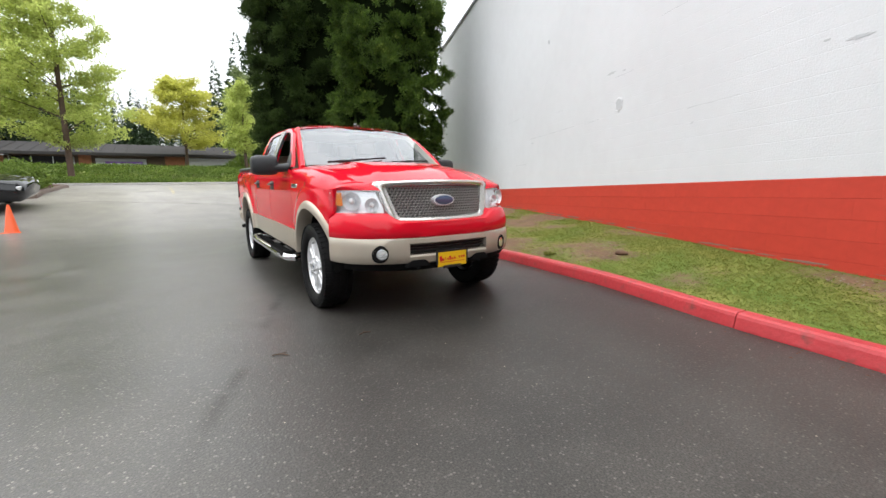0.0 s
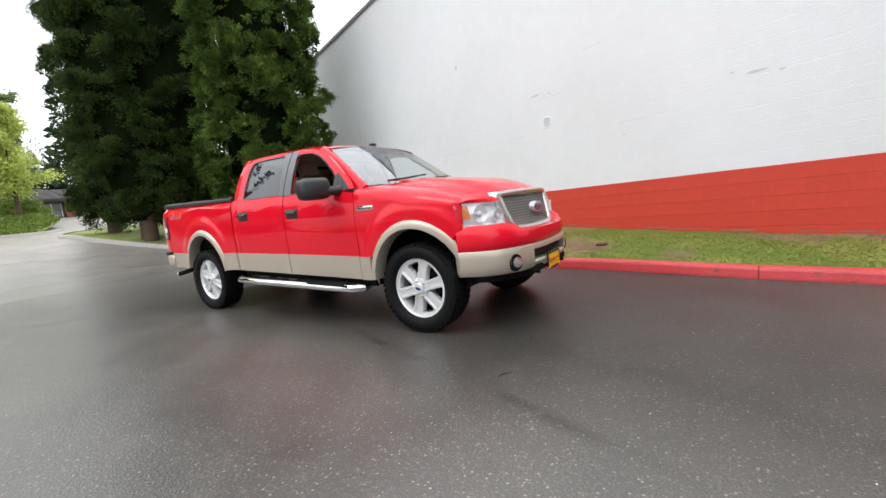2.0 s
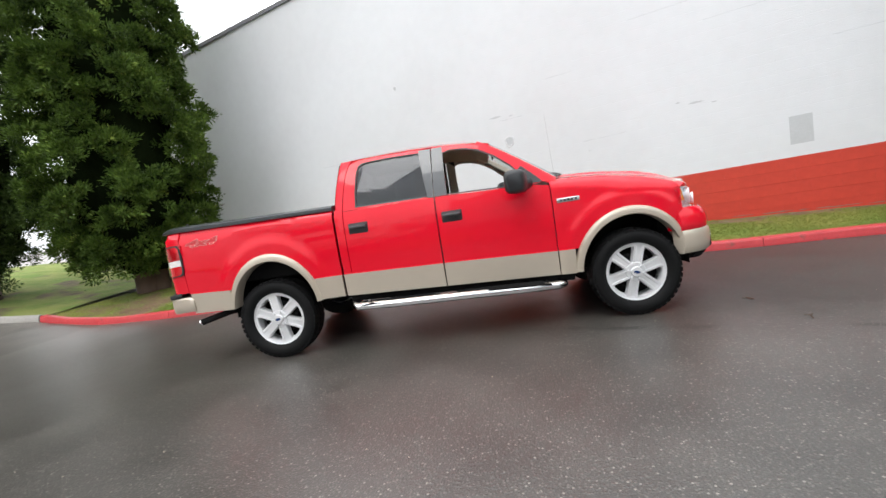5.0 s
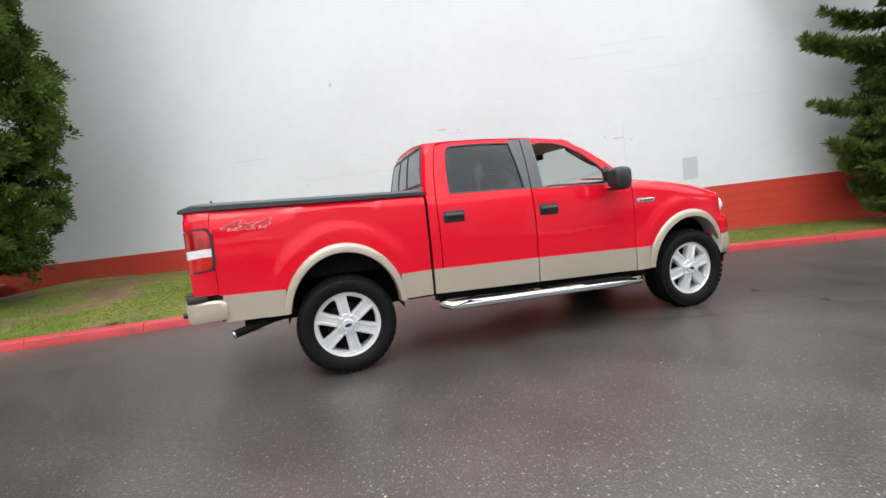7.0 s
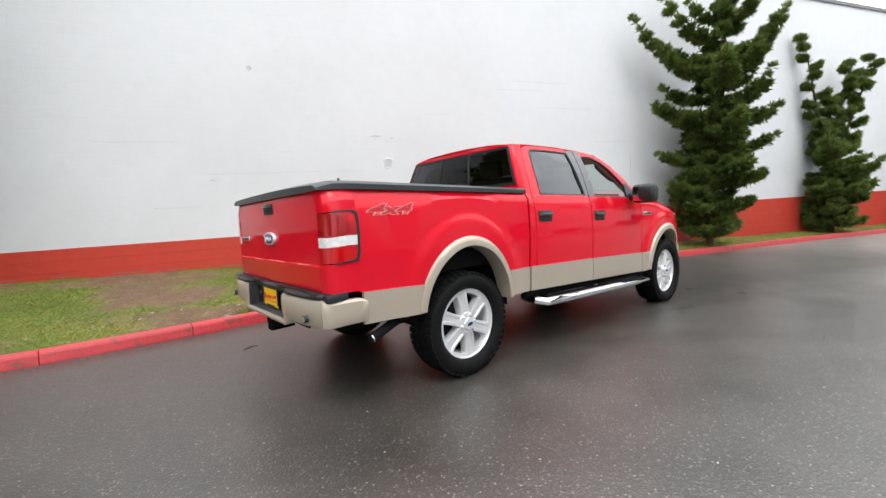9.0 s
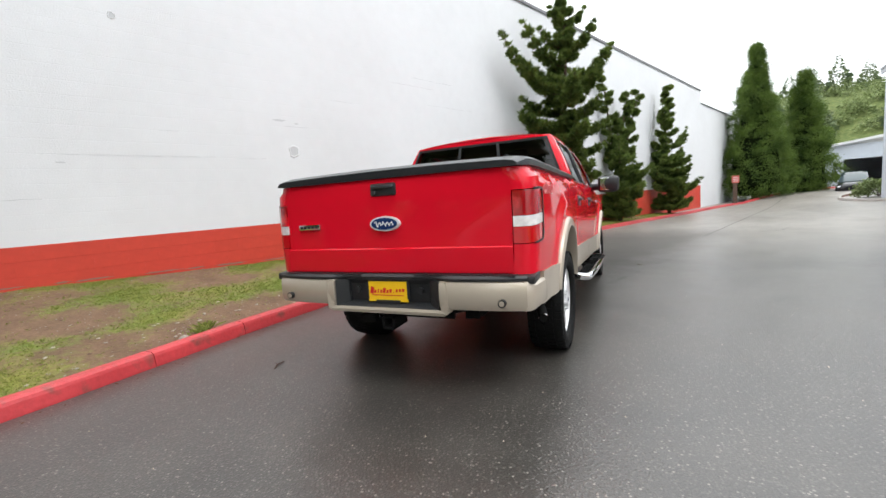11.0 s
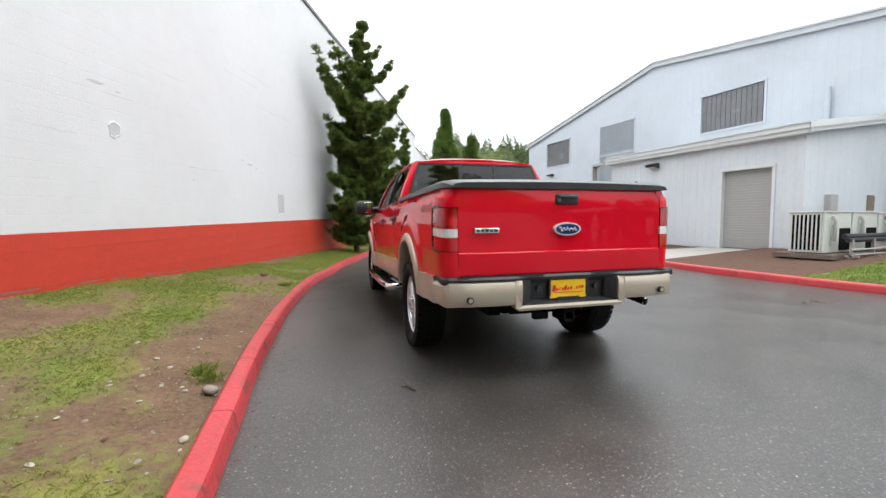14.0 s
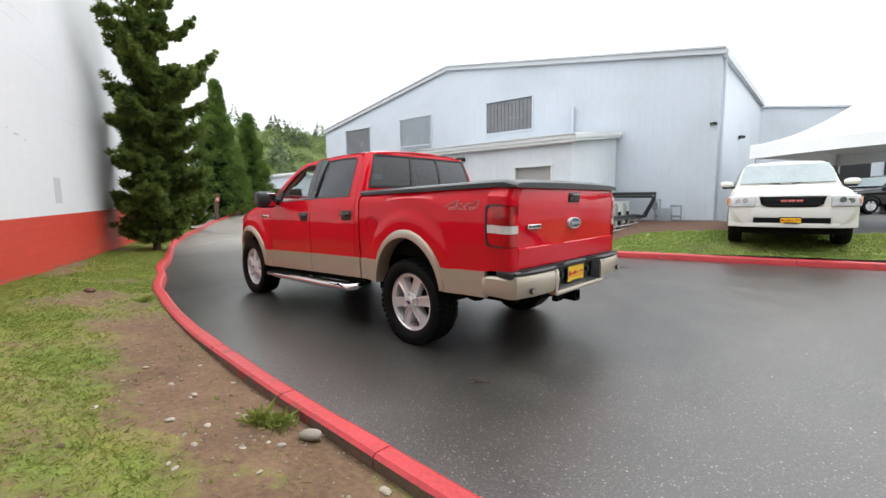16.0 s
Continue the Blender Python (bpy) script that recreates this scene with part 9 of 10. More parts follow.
        for y, z in ((0.72, 0.97), (0.83, 0.95)):
            tube(bm, [(1.0 - (y - 0.72) * 0.2, sg * y, z), (1.028 - (y - 0.72) * 0.2, sg * y, z)], [0.04, 0.052], 14)
        part("reflector", bm, T["bowl"], hl, smooth=True)
        bm = bmesh.new()
        tube(bm, [(0.90, sg * 0.74, 0.555), (0.965, sg * 0.74, 0.555)], 0.055, 16)
        part("fog_lamp", bm, V["lamp"], t, smooth=True)
        for x in (0.0, -2.95):
            simple_wheel(t, x, sg * 0.86, 0.39, sg)
    # grille
    bm = bmesh.new()
    prism(bm, [(1.0, -0.50, 1.045), (1.0, 0.50, 1.045), (1.015, 0.46, 0.88), (1.02, 0.36, 0.825), (1.02, -0.36, 0.825), (1.015, -0.46, 0.88)], (0.012, 0, 0))
    gr = part("grille", bm, T["under"], t, "black barred grille")
    bm = bmesh.new()
    for z in (0.87, 0.905, 0.94, 0.975, 1.01):
        box(bm, (1.012, -0.46 + (1.045 - z) * 0.3, z), (1.036, 0.46 - (1.045 - z) * 0.3, z + 0.012), 0.003)
    part("grille_bar", bm, T["trim"], gr)
    bm = bmesh.new()
    for y0, y1 in ((-0.165, -0.065), (-0.052, 0.052), (0.065, 0.165)):
        box(bm, (1.03, y0, 0.926), (1.05, y1, 0.975), 0.012)
    part("badge", bm, V["logo"], gr, "plain red badge blocks")
    # bumper
    bm = bmesh.new()
    for z0, z1, dx in ((0.60, 0.82, 0.02), (0.40, 0.505, 0.03)):
        loft(bm, [[(1.02 + dx - 0.30 * (abs(v) ** 4) - 0.12, v * 0.99, z0), (1.02 + dx - 0.30 * abs(v) ** 4, v * 0.99, z0 + 0.01), (1.03 + dx - 0.30 * abs(v) ** 4, v * 0.99, (z0 + z1) / 2), (1.02 + dx - 0.30 * abs(v) ** 4, v * 0.99, z1 - 0.01), (1.02 + dx - 0.30 * abs(v) ** 4 - 0.12, v * 0.99, z1)] for v in np.linspace(-1, 1, 21)], closed=True, cap=True)
    for sg in (-1, 1):
        loft(bm, [[(1.03 - 0.30 * abs(v) ** 4 - 0.12, sg * v * 0.99, 0.50), (1.03 - 0.30 * abs(v) ** 4, sg * v * 0.99, 0.50), (1.03 - 0.30 * abs(v) ** 4, sg * v * 0.99, 0.61), (1.03 - 0.30 * abs(v) ** 4 - 0.12, sg * v * 0.99, 0.61)] for v in np.linspace(0.58, 1, 8)], closed=True, cap=True)
    bmesh.ops.recalc_face_normals(bm, faces=bm.faces[:])
    bp = part("front_bumper", bm, paint, t, smooth=True)
    bm = bmesh.new()
    box(bm, (0.95, -0.575, 0.50), (1.035, 0.575, 0.605))
    part("intake", bm, T["under"], bp, "black lower intake")
    bm = bmesh.new()
    box(bm, (0.50, -0.80, 0.26), (0.80, 0.80, 0.42), 0.02)
    box(bm, (-4.0, -0.8, 0.34), (0.5, 0.8, 0.50))
    part("valance", bm, T["under"], t)
    pl = number_plate(1.062, 0.50, 0.61, 0.155, 1, bp)
    for sg in (-1, 1):
        for x in (0.0, -2.95):
            bm = bmesh.new()
            rows = []
            for k in range(13):
                th = radians(180 * k / 12)
                rows.append([(x + math.cos(th) * r, sg * y, 0.40 + math.sin(th) * r) for r, y in ((0.44, 0.7), (0.44, 1.0), (0.455, 1.012), (0.50, 1.005))])
            loft(bm, rows)
            bmesh.ops.recalc_face_normals(bm, faces=bm.faces[:])
            part("wheel_arch", bm, T["under"], t)
    for sg in (-1, 1):
        bm = bmesh.new()
        tube(bm, [(-0.57, sg * 0.1, 1.36), (-0.66, sg * 0.45, 1.395)], 0.012, 6)
        part("wiper", bm, T["trim"], t)
    return t


big_suv("suv", (-3.60, -8.45, 0.35), 99.0, V["white"], "pearl white sport-utility wagon parked on the lawn")
big_suv("suv", (-4.5, -26.1, 0.55), 44.0, V["black_paint"], "black sport-utility wagon parked beside the white tent")


def sedan(name, at, turn, paint, label, length=4.6, height=1.45, pickup=False, lean=0.0):
    """A plain parked car with cabin glass, lamps and four wheels; x forward from its middle."""
    t = empty(name, label, "car", at=at, turn=turn)
    t.matrix_world = pose(*at, lean, 0, turn)
    k = length / 4.6
    secs = [(2.28, 0.55, 0.40, 0.66, 0.62, 0.55, 0.74), (2.15, 0.72, 0.28, 0.84, 0.66, 0.74, 0.86), (1.5, 0.80, 0.26, 0.89, 0.74, 0.80, 0.96), (0.9, 0.82, 0.26, 0.90, 0.80, 0.82, 1.02), (-1.6, 0.82, 0.26, 0.90, 0.84, 0.82, 1.02), (-2.1, 0.74, 0.30, 0.86, 0.80, 0.74, 0.98), (-2.28, 0.6, 0.42, 0.7, 0.72, 0.6, 0.86)]
    bm = bmesh.new()
    loft(bm, [[(x * k, y, z) for y, z in ring_section(*s)] for x, *s in secs], closed=True, cap=True)
    bmesh.ops.recalc_face_normals(bm, faces=bm.faces[:])
    part("body", bm, paint, t, smooth=True)
    x0, x1 = (0.95, -0.55) if pickup else (0.95, -1.9)
    bm = bmesh.new()
    loft(bm, [[(x * k, y, z) for y, z in ring_section(0.80, 0.9, hw, 0.98, ht, zt)] for x, hw, ht, zt in ((x0, 0.82, 0.78, 1.04), (x0 - 0.75, 0.82, 0.66, height - 0.03), (x0 - 1.1, 0.82, 0.65, height), (x1 + 0.6, 0.82, 0.65, height - 0.02), (x1, 0.82, 0.74, 1.06))], closed=True, cap=True)
    bmesh.ops.recalc_face_normals(bm, faces=bm.faces[:])
    part("cabin_glass", bm, V["screen"], t, "dark cabin glass", smooth=True)
    bm = bmesh.new()
    loft(bm, [[(x * k, v * 0.64, height - 0.012 + 0.02 * (1 - v * v)) for v in np.linspace(-1, 1, 7)] for x in (x0 - 0.78, x0 - 1.2, x1 + 0.55)])
    part("roof", bm, paint, t, smooth=True)
    for sg in (-1, 1):
        bm = bmesh.new()
        box(bm, (2.12 * k, sg * 0.55, 0.62), (2.24 * k, sg * 0.78, 0.74), 0.03)
        part("headlamp", bm, T["alloy"], t, smooth=True)
        bm = bmesh.new()
        box(bm, (-2.26 * k, sg * 0.58, 0.72), (-2.14 * k, sg * 0.80, 0.84), 0.03)
        part("tail_lamp", bm, T["red_lens"], t, smooth=True)
        for x in (1.38, -1.38):
            simple_wheel(t, x * k, sg * 0.80, 0.33, sg, 0.21)
    return t


sedan("car", (-12.5, -7.75, ground_z(-12.5, 0)), 84.0, V["black_paint"], "black saloon car parked beside the planter", height=1.58, lean=8.5)
sedan("pickup", (34.6, -15.6, 0.25), 160.0, V["black_paint"], "black pickup parked at the far end of the drive", 5.2, 1.7, pickup=True)
sedan("car", (47.5, -19.6, 0.4), 190.0, V["white"], "pale car standing in the open garage", 4.6, 1.5)


# ---- white tent ----
def tent(at, turn, size=6.0, eave=2.55, peak=4.9):
    t = empty("canopy_tent", "white peaked canopy tent on metal poles", "tent", at=at, turn=turn)
    cloth = material("white_tent_cloth", (0.82, 0.83, 0.84), 0.7, vary=0.04, scale=1.5, bump=0.2, bump_scale=6)
    bm = bmesh.new()
    h = size / 2
    rings = []
    for k in range(13):
        f = k / 12
        r = h * (1 - f) + 0.05
        z = eave + (peak - eave) * (f ** 1.75)
        ring = []
        for c in range(4):
            a, b = ((1, 1), (-1, 1), (-1, -1), (1, -1))[c], ((-1, 1), (-1, -1), (1, -1), (1, 1))[c]
            for q in range(6):
                u = q / 6
                ring.append(((a[0] + (b[0] - a[0]) * u) * r, (a[1] + (b[1] - a[1]) * u) * r, z + 0.10 * math.sin(u * math.pi) * (1 - f) * f * 2))
        rings.append(ring)
    val = []
    for i, (x, y, z) in enumerate(rings[0]):
        val.append((x * 1.003, y * 1.003, z - 0.46 + 0.10 * abs(math.sin(i / 6 * math.pi)) * (1 if i % 6 else 0)))
    loft(bm, [val] + rings, closed=True)
    bmesh.ops.recalc_face_normals(bm, faces=bm.faces[:])
    part("canopy", bm, cloth, t, smooth=True)
    for sx in (-1, 1):
        for sy in (-1, 1):
            bm = bmesh.new()
            tube(bm, [(sx * h * 0.98, sy * h * 0.98, 0), (sx * h * 0.98, sy * h * 0.98, eave)], 0.03, 8)
            part("pole", bm, T["alloy"], t)
    return t


tent((-6.45, -16.3, 0.52), -16.0, size=7.0, eave=2.58, peak=5.7)

# ---- row of air-conditioning units beside the annex ----
AC_M = material("pale_grey_sheet_steel", (0.60, 0.63, 0.59), 0.5, vary=0.10, scale=2)


def ac_unit(at, turn, label, lx=0.68, ly=1.05, h=0.95, grille=True):
    t = empty("air_conditioner", label, "air conditioner", group="air conditioners beside the annex", at=at, turn=turn)
    bm = bmesh.new()
    box(bm, (0, -ly, 0.05), (lx, 0, h), 0.015)
    part("casing", bm, AC_M, t)
    bm = bmesh.new()
    box(bm, (-0.02, -ly - 0.02, h - 0.01), (lx + 0.02, 0.02, h + 0.02), 0.006)
    part("lid", bm, M["trim"], t)
    bm = bmesh.new()
    for k in range(8):
        x = 0.06 + k * (lx - 0.12) / 7
        box(bm, (x - 0.014, 0.0, 0.10), (x + 0.014, 0.022, h - 0.06))
    part("front_louvre", bm, AC_M, t, "vertical pale louvres")
    bm = bmesh.new()
    box(bm, (0.045, -0.001, 0.10), (lx - 0.045, 0.006, h - 0.06))
    part("coil", bm, T["under"], t, "dark coil behind the louvres")
    bm = bmesh.new()
    box(bm, (-0.014, -ly * 0.95, 0.10), (0.0, -ly * 0.55, h * 0.62), 0.004)
    part("coil_opening", bm, T["under"], t, "dark coil opening")
    bm = bmesh.new()
    tube(bm, [(-0.05, -0.25, 0.30), (-0.08, -0.25, 0.75), (-0.02, -0.25, 0.85)], 0.03, 8)
    tube(bm, [(-0.05, -0.33, 0.30), (-0.06, -0.33, 0.60), (0.0, -0.33, 0.66)], 0.02, 8)
    part("conduit", bm, M["shutter"], t)
    return t


AC_TURN = math.degrees(math.atan2(HALL_D.y, HALL_D.x))
for k in range(4):
    p = Vector((0.96, -8.70, 0.36)) + HALL_B * (1.10 * k)
    ac_unit(tuple(p), AC_TURN, "pale grey air-conditioning unit on a slab", h=0.95 if k < 2 else 0.92)
bm = bmesh.new()
p = Vector((0.70, -8.55, 0.29))
prism(bm, [p, p + HALL_D * 1.15, p + HALL_D * 1.15 + HALL_B * 4.8, p + HALL_B * 4.8], (0, 0, 0.10))
tagged(part("equipment_slab", bm, M["planter_kerb"]), "concrete slab under the air-conditioning units", "slab", kind="structure")
# pipe rack along the units
rack = empty("pipe_rack", "black insulated pipes on a low rack beside the air conditioners", "pipes", at=(0, 0, 0))
for k, (z, r, dx) in enumerate(((0.78, 0.035, -0.28), (0.70, 0.03, -0.34), (0.50, 0.022, -0.40), (0.40, 0.018, -0.46))):
    bm = bmesh.new()
    a = Vector((1.0, -8.9, 0)) + HALL_D * dx
    end = a + HALL_B * (4.5 if k < 2 else 4.6)
    if k == 0:
        tube(bm, [a + Vector((0, 0, z)), a + HALL_B * 3.4 + Vector((0, 0, z)), end + Vector((-0.25, 0, z - 0.05)), end + Vector((-0.55, 0, 1.40)), end + Vector((-0.56, -0.1, 1.58)), end + Vector((1.1, -0.1, 1.60))], r * 1.6, 8)
    elif k == 1:
        tube(bm, [a + Vector((0, 0, z)), a + HALL_B * 3.4 + Vector((0, 0, z)), end + Vector((-0.10, 0, z)), end + Vector((-0.42, 0, 1.32)), end + Vector((-0.40, -0.1, 1.47)), end + Vector((1.1, -0.1, 1.49))], r * 1.6, 8)
    else:
        tube(bm, [a + Vector((0, 0, z)), end + Vector((0, 0, z))], r, 8)
    part("pipe", bm, T["trim"] if k < 2 else M["shutter"], rack, smooth=True)
for k in range(6):
    bm = bmesh.new()
    a = Vector((1.0, -9.0, 0)) + HALL_D * -0.36 + HALL_B * (0.85 * k)
    box(bm, (a.x - 0.14, a.y - 0.02, 0.33), (a.x + 0.14, a.y + 0.02, 0.38))
    box(bm, (a.x - 0.03, a.y - 0.02, 0.3), (a.x + 0.03, a.y + 0.02, 0.72))
    part("support", bm, M["shutter"], rack)
# electric boxes on the annex side wall
for dx, col, lab in ((0.88, M["shutter"], "grey electrical switch box on the annex wall"), (2.42, M["brown_box"], "brown and grey meter box on the annex wall")):
    p = on_anx(A_W, 1.56, dx) - HALL_D * (0.10 + 0.07 * dx)
    bm = bmesh.new()
    m = Matrix.Translation(p) @ Matrix.Rotation(radians(AC_TURN), 4, "Z")
    box(bm, (-0.09, -0.17, -0.22), (0.09, 0.17, 0.22), 0.012, m)
    tube(bm, [m @ Vector((-0.02, 0.0, -0.2)), m @ Vector((-0.02, 0.0, -0.8))], 0.02, 6)
    tagged(part("meter_box", bm, col), lab, "meter box")
# gas meter by the hall corner
PIPE_M = material("grey_meter_paint", (0.26, 0.29, 0.31), 0.5, vary=0.15, scale=6)
gm = empty("gas_meter", "grey gas meter and pipes by the hall corner", "gas meter", at=tuple(on_hall(0.40, 0.38, -0.30)), turn=AC_TURN)
bm = bmesh.new()
tube(bm, [(-0.45, 0, 0.0), (-0.45, 0, 0.42), (-0.1, 0, 0.42), (-0.1, 0, 0.30)], 0.028, 8)
tube(bm, [(0.25, 0, 0.3), (0.25, 0, 0.55), (0.42, 0, 0.55), (0.42, 0, -0.02)], 0.028, 8)
tube(bm, [(-0.45, 0, 0.2), (0.42, 0, 0.2)], 0.02, 8)
gm.scale = (1.0, 1.0, 1.75)
part("piping", bm, PIPE_M, gm, smooth=True)
bm = bmesh.new()
box(bm, (-0.15, -0.12, 0.05), (0.30, 0.12, 0.38), 0.05)
part("meter_body", bm, PIPE_M, gm, smooth=True)
bm = bmesh.new()
tube(bm, [(0.42, 0.0, 0.42), (0.42, 0.08, 0.42)], 0.11, 14)
part("regulator", bm, PIPE_M, gm, smooth=True)


# ---- wall lamps ----
def wall_lamp(p, turn, label, size=1.0):
    t = empty("wall_lamp", label, "wall lamp", group="floodlights on the hall", at=tuple(p), turn=turn)
    t.scale = (size, size, size)
    bm = bmesh.new()
    prism(bm, [(0, 0, 0.06), (0, -0.0, -0.10), (0, 0.26, -0.06), (0, 0.30, 0.02), (0, 0.10, 0.08)], (0.36, 0, 0))
    part("housing", bm, T["trim"], t, "dark weathered lamp housing")
    bm = bmesh.new()
    prism(bm, [(0.03, 0.05, -0.088), (0.33, 0.05, -0.088), (0.33, 0.24, -0.066), (0.03, 0.24, -0.066)], (0, 0, -0.012))
    part("diffuser", bm, T["white_lens"], t)


wall_lamp(on_hall(17.9, 3.88), AC_TURN, "dark floodlight on the hall front")
wall_lamp(on_anx(6.75, 3.05), AC_TURN, "dark floodlight under the annex eaves")
wall_lamp(on_hall(-0.98, 4.0), AC_TURN, "small dark floodlight by the hall corner", 0.55)
wall_lamp(Vector((-0.90, -18.7, 3.95)), AC_TURN + 90, "small dark floodlight on the hall side", 0.8)
bm = bmesh.new()
box(bm, (-0.06, 0.0, -0.06), (0.06, 0.10, 0.05), 0.015, Matrix.Translation(on_anx(8.45, 2.25)) @ Matrix.Rotation(radians(AC_TURN), 4, "Z"))
tagged(part("security_sensor", bm, M["trim"]), "small white sensor on the annex wall", "sensor")


# ---- barrels ----
def barrel(x, mat, label, dz=0.0, dy=0.0):
    p = on_anx(x, 0.30, -0.42 + dy)
    t = empty("barrel", label, "barrel", group="steel drums by the annex", at=tuple(p))
    bm = bmesh.new()
    prof = [(0.0, 0.0), (0.275, 0.0), (0.29, 0.02)]
    for k in range(1, 30):
        z = 0.03 + 0.82 * k / 30
        rib = 0.014 if min(abs(z - 0.30), abs(z - 0.58)) < 0.02 else (0.004 if k % 2 else 0.0)
        prof.append((0.285 + rib, z))
    prof += [(0.29, 0.86), (0.29, 0.88), (0.275, 0.88), (0.272, 0.865), (0.0, 0.865)]
    rings = [[(max(r, 0.001) * math.cos(a), max(r, 0.001) * math.sin(a), z) for a in (2 * math.pi * q / 28 for q in range(28))] for r, z in prof]
    loft(bm, rings, closed=True)
    bmesh.ops.recalc_face_normals(bm, faces=bm.faces[:])
    part("drum", bm, mat, t, smooth=True)
    bm = bmesh.new()
    tube(bm, [(0.17, 0, 0.865), (0.17, 0, 0.885)], 0.03, 10)
    part("bung", bm, M["shutter"], t)


barrel(8.62, material("black_brown_drum_paint", (0.03, 0.026, 0.024), 0.45, vary=0.25, scale=5), "black-brown steel drum beside the annex")
barrel(7.95, material("dark_blue_drum_paint", (0.012, 0.05, 0.16), 0.4, vary=0.2, scale=5), "dark blue steel drum beside the annex", dy=0.18)
barrel(7.38, material("bright_blue_drum_paint", (0.02, 0.16, 0.42), 0.4, vary=0.15, scale=5), "bright blue steel drum beside the annex")


# ---- traffic cones ----
def cone(at, label):
    t = empty("traffic_cone", label, "traffic cone", group="cones by the planter", at=at)
    orange = CONE_M
    bm = bmesh.new()
    box(bm, (-0.19, -0.19, 0), (0.19, 0.19, 0.035), 0.012)
    part("base", bm, orange, t)
    bm = bmesh.new()
    prof = [(0.15, 0.035), (0.135, 0.06), (0.03, 0.70), (0.022, 0.715), (0.0, 0.715)]
    loft(bm, [[(max(r, 0.001) * math.cos(a), max(r, 0.001) * math.sin(a), z) for a in (2 * math.pi * q / 24 for q in range(24))] for r, z in prof], closed=True)
    bmesh.ops.recalc_face_normals(bm, faces=bm.faces[:])
    part("body", bm, orange, t, smooth=True)


CONE_M = material("orange_pvc", (0.75, 0.10, 0.02), 0.45, vary=0.08, scale=5)
cone((-8.85, -5.36, 0.105), "orange traffic cone standing on the asphalt")
cone((-9.6, -6.1, 0.21), "orange traffic cone standing on the asphalt")

# ---- planter island beside the black car ----
PLANT = [(-14.0, -5.75), (-17.0, -5.62), (-19.4, -5.65), (-20.2, -6.3), (-20.3, -8.5), (-18.6, -11.0), (-14.6, -11.2), (-13.8, -9.5), (-13.7, -7.0), (-14.0, -5.75)]
kerb_run(PLANT, 1.8, "kerb_planter", "soiled brown kerb round the planter", M["planter_kerb"], flip=1)
patch_of("planter_soil", [(-17.0 + (x + 17.0) * 0.955, -8.3 + (y + 8.3) * 0.95) for x, y in PLANT[:-1]], M["soil"], "bark soil in the planter", lambda x, y: ground_z(x, 0) + 0.12, "soil")


def shrub(at, r, h, seed, mat, label, n=70, per=40):
    rng = np.random.default_rng(seed)
    t = empty("shrub", label, "shrub", at=at)
    bm = bmesh.new()
    for k in range(5):
        a = 1.3 * k
        tube(bm, [(0, 0, -0.05), (math.cos(a) * r * 0.4, math.sin(a) * r * 0.4, h * 0.6)], [0.02, 0.008], 5)
    part("stem", bm, L["bark"], t)
    d = rng.normal(size=(n, 3))
    d /= np.linalg.norm(d, axis=1, keepdims=True)
    d[:, 2] = np.abs(d[:, 2])
    c = d * np.array([r, r, h]) * (0.55 + 0.4 * rng.random((n, 1))) + np.array([0, 0, 0.08])
    b, tip = sprays(c, d, rng, per, np.full(n, 0.2), 0.12, spread=0.9)
    leaf_part("foliage", b, tip, 0.035, mat, t, rng)


for i, (x, y, r, h) in enumerate(((-14.9, -6.5, 0.7, 0.75), (-16.2, -6.6, 0.85, 0.9), (-14.7, -8.2, 0.8, 0.9), (-17.6, -6.9, 0.9, 0.75), (-16.4, -8.4, 1.0, 1.0), (-18.9, -7.3, 0.9, 0.6))):
    shrub((x, y, ground_z(x, 0) + 0.12), r, h, 70 + i, L["ivy"], "low green shrub in the planter")
shrub((22.6, -12.3, 0.5), 0.95, 0.75, 80, L["hill"], "low yellow-green bush by the hall corner")
shrub((-35.0, 4.2, 2.9), 1.8, 1.1, 81, L["ivy"], "clipped green bush before the low building", 120)
bm = bmesh.new()
box(bm, (14.2, -11.55, 0.42), (16.0, -11.15, 0.70), 0.03)
tagged(part("planter_box", bm, T["under"]), "low black planter box against the hall", "planter")

# ---- sign post at the bend ----
sp = empty("sign_post", "brown timber post with a small red and white sign", "sign", at=(30.2, -7.75, 0.2))
bm = bmesh.new()
box(bm, (-0.12, -0.12, -0.1), (0.12, 0.12, 1.9), 0.02)
part("post", bm, L["bark"], sp)
bm = bmesh.new()
box(bm, (-0.16, -0.22, 1.45), (-0.13, 0.22, 1.95), 0.01)
sg_ = part("sign", bm, material("faded_red_sign", (0.50, 0.10, 0.08), 0.5, vary=0.1), sp, "small red sign board")
bm = bmesh.new()
for z in (1.58, 1.70, 1.82):
    box(bm, (-0.166, -0.15, z - 0.02), (-0.160, 0.15, z + 0.02))
part("sign_bar", bm, M["trim"], sg_)

# ---- far garage ----
far = empty("far_garage", "white steel garage building with an open door", "building", kind="structure", at=(46.0, -17.2, 0.3), turn=-104.0)
bm = bmesh.new()
for x0, x1, z0, z1 in ((0, 1.6, 0, 4.3), (5.4, 10.5, 0, 4.3), (1.6, 5.4, 3.0, 4.3)):
    box(bm, (x0, 0, z0), (x1, 0.2, z1))
box(bm, (0, 0.2, 0), (0.2, 12, 4.3))
box(bm, (10.3, 0.2, 0), (10.5, 12, 4.3))
box(bm, (0.2, 11.8, 0), (10.3, 12, 4.3))
part("wall", bm, M["siding"], far)
bm = bmesh.new()
loft(bm, [[(-0.3, -0.4, 4.25), (5.2, -0.4, 5.0), (10.8, -0.4, 4.25)], [(-0.3, 12.3, 4.25), (5.2, 12.3, 5.0), (10.8, 12.3, 4.25)]])
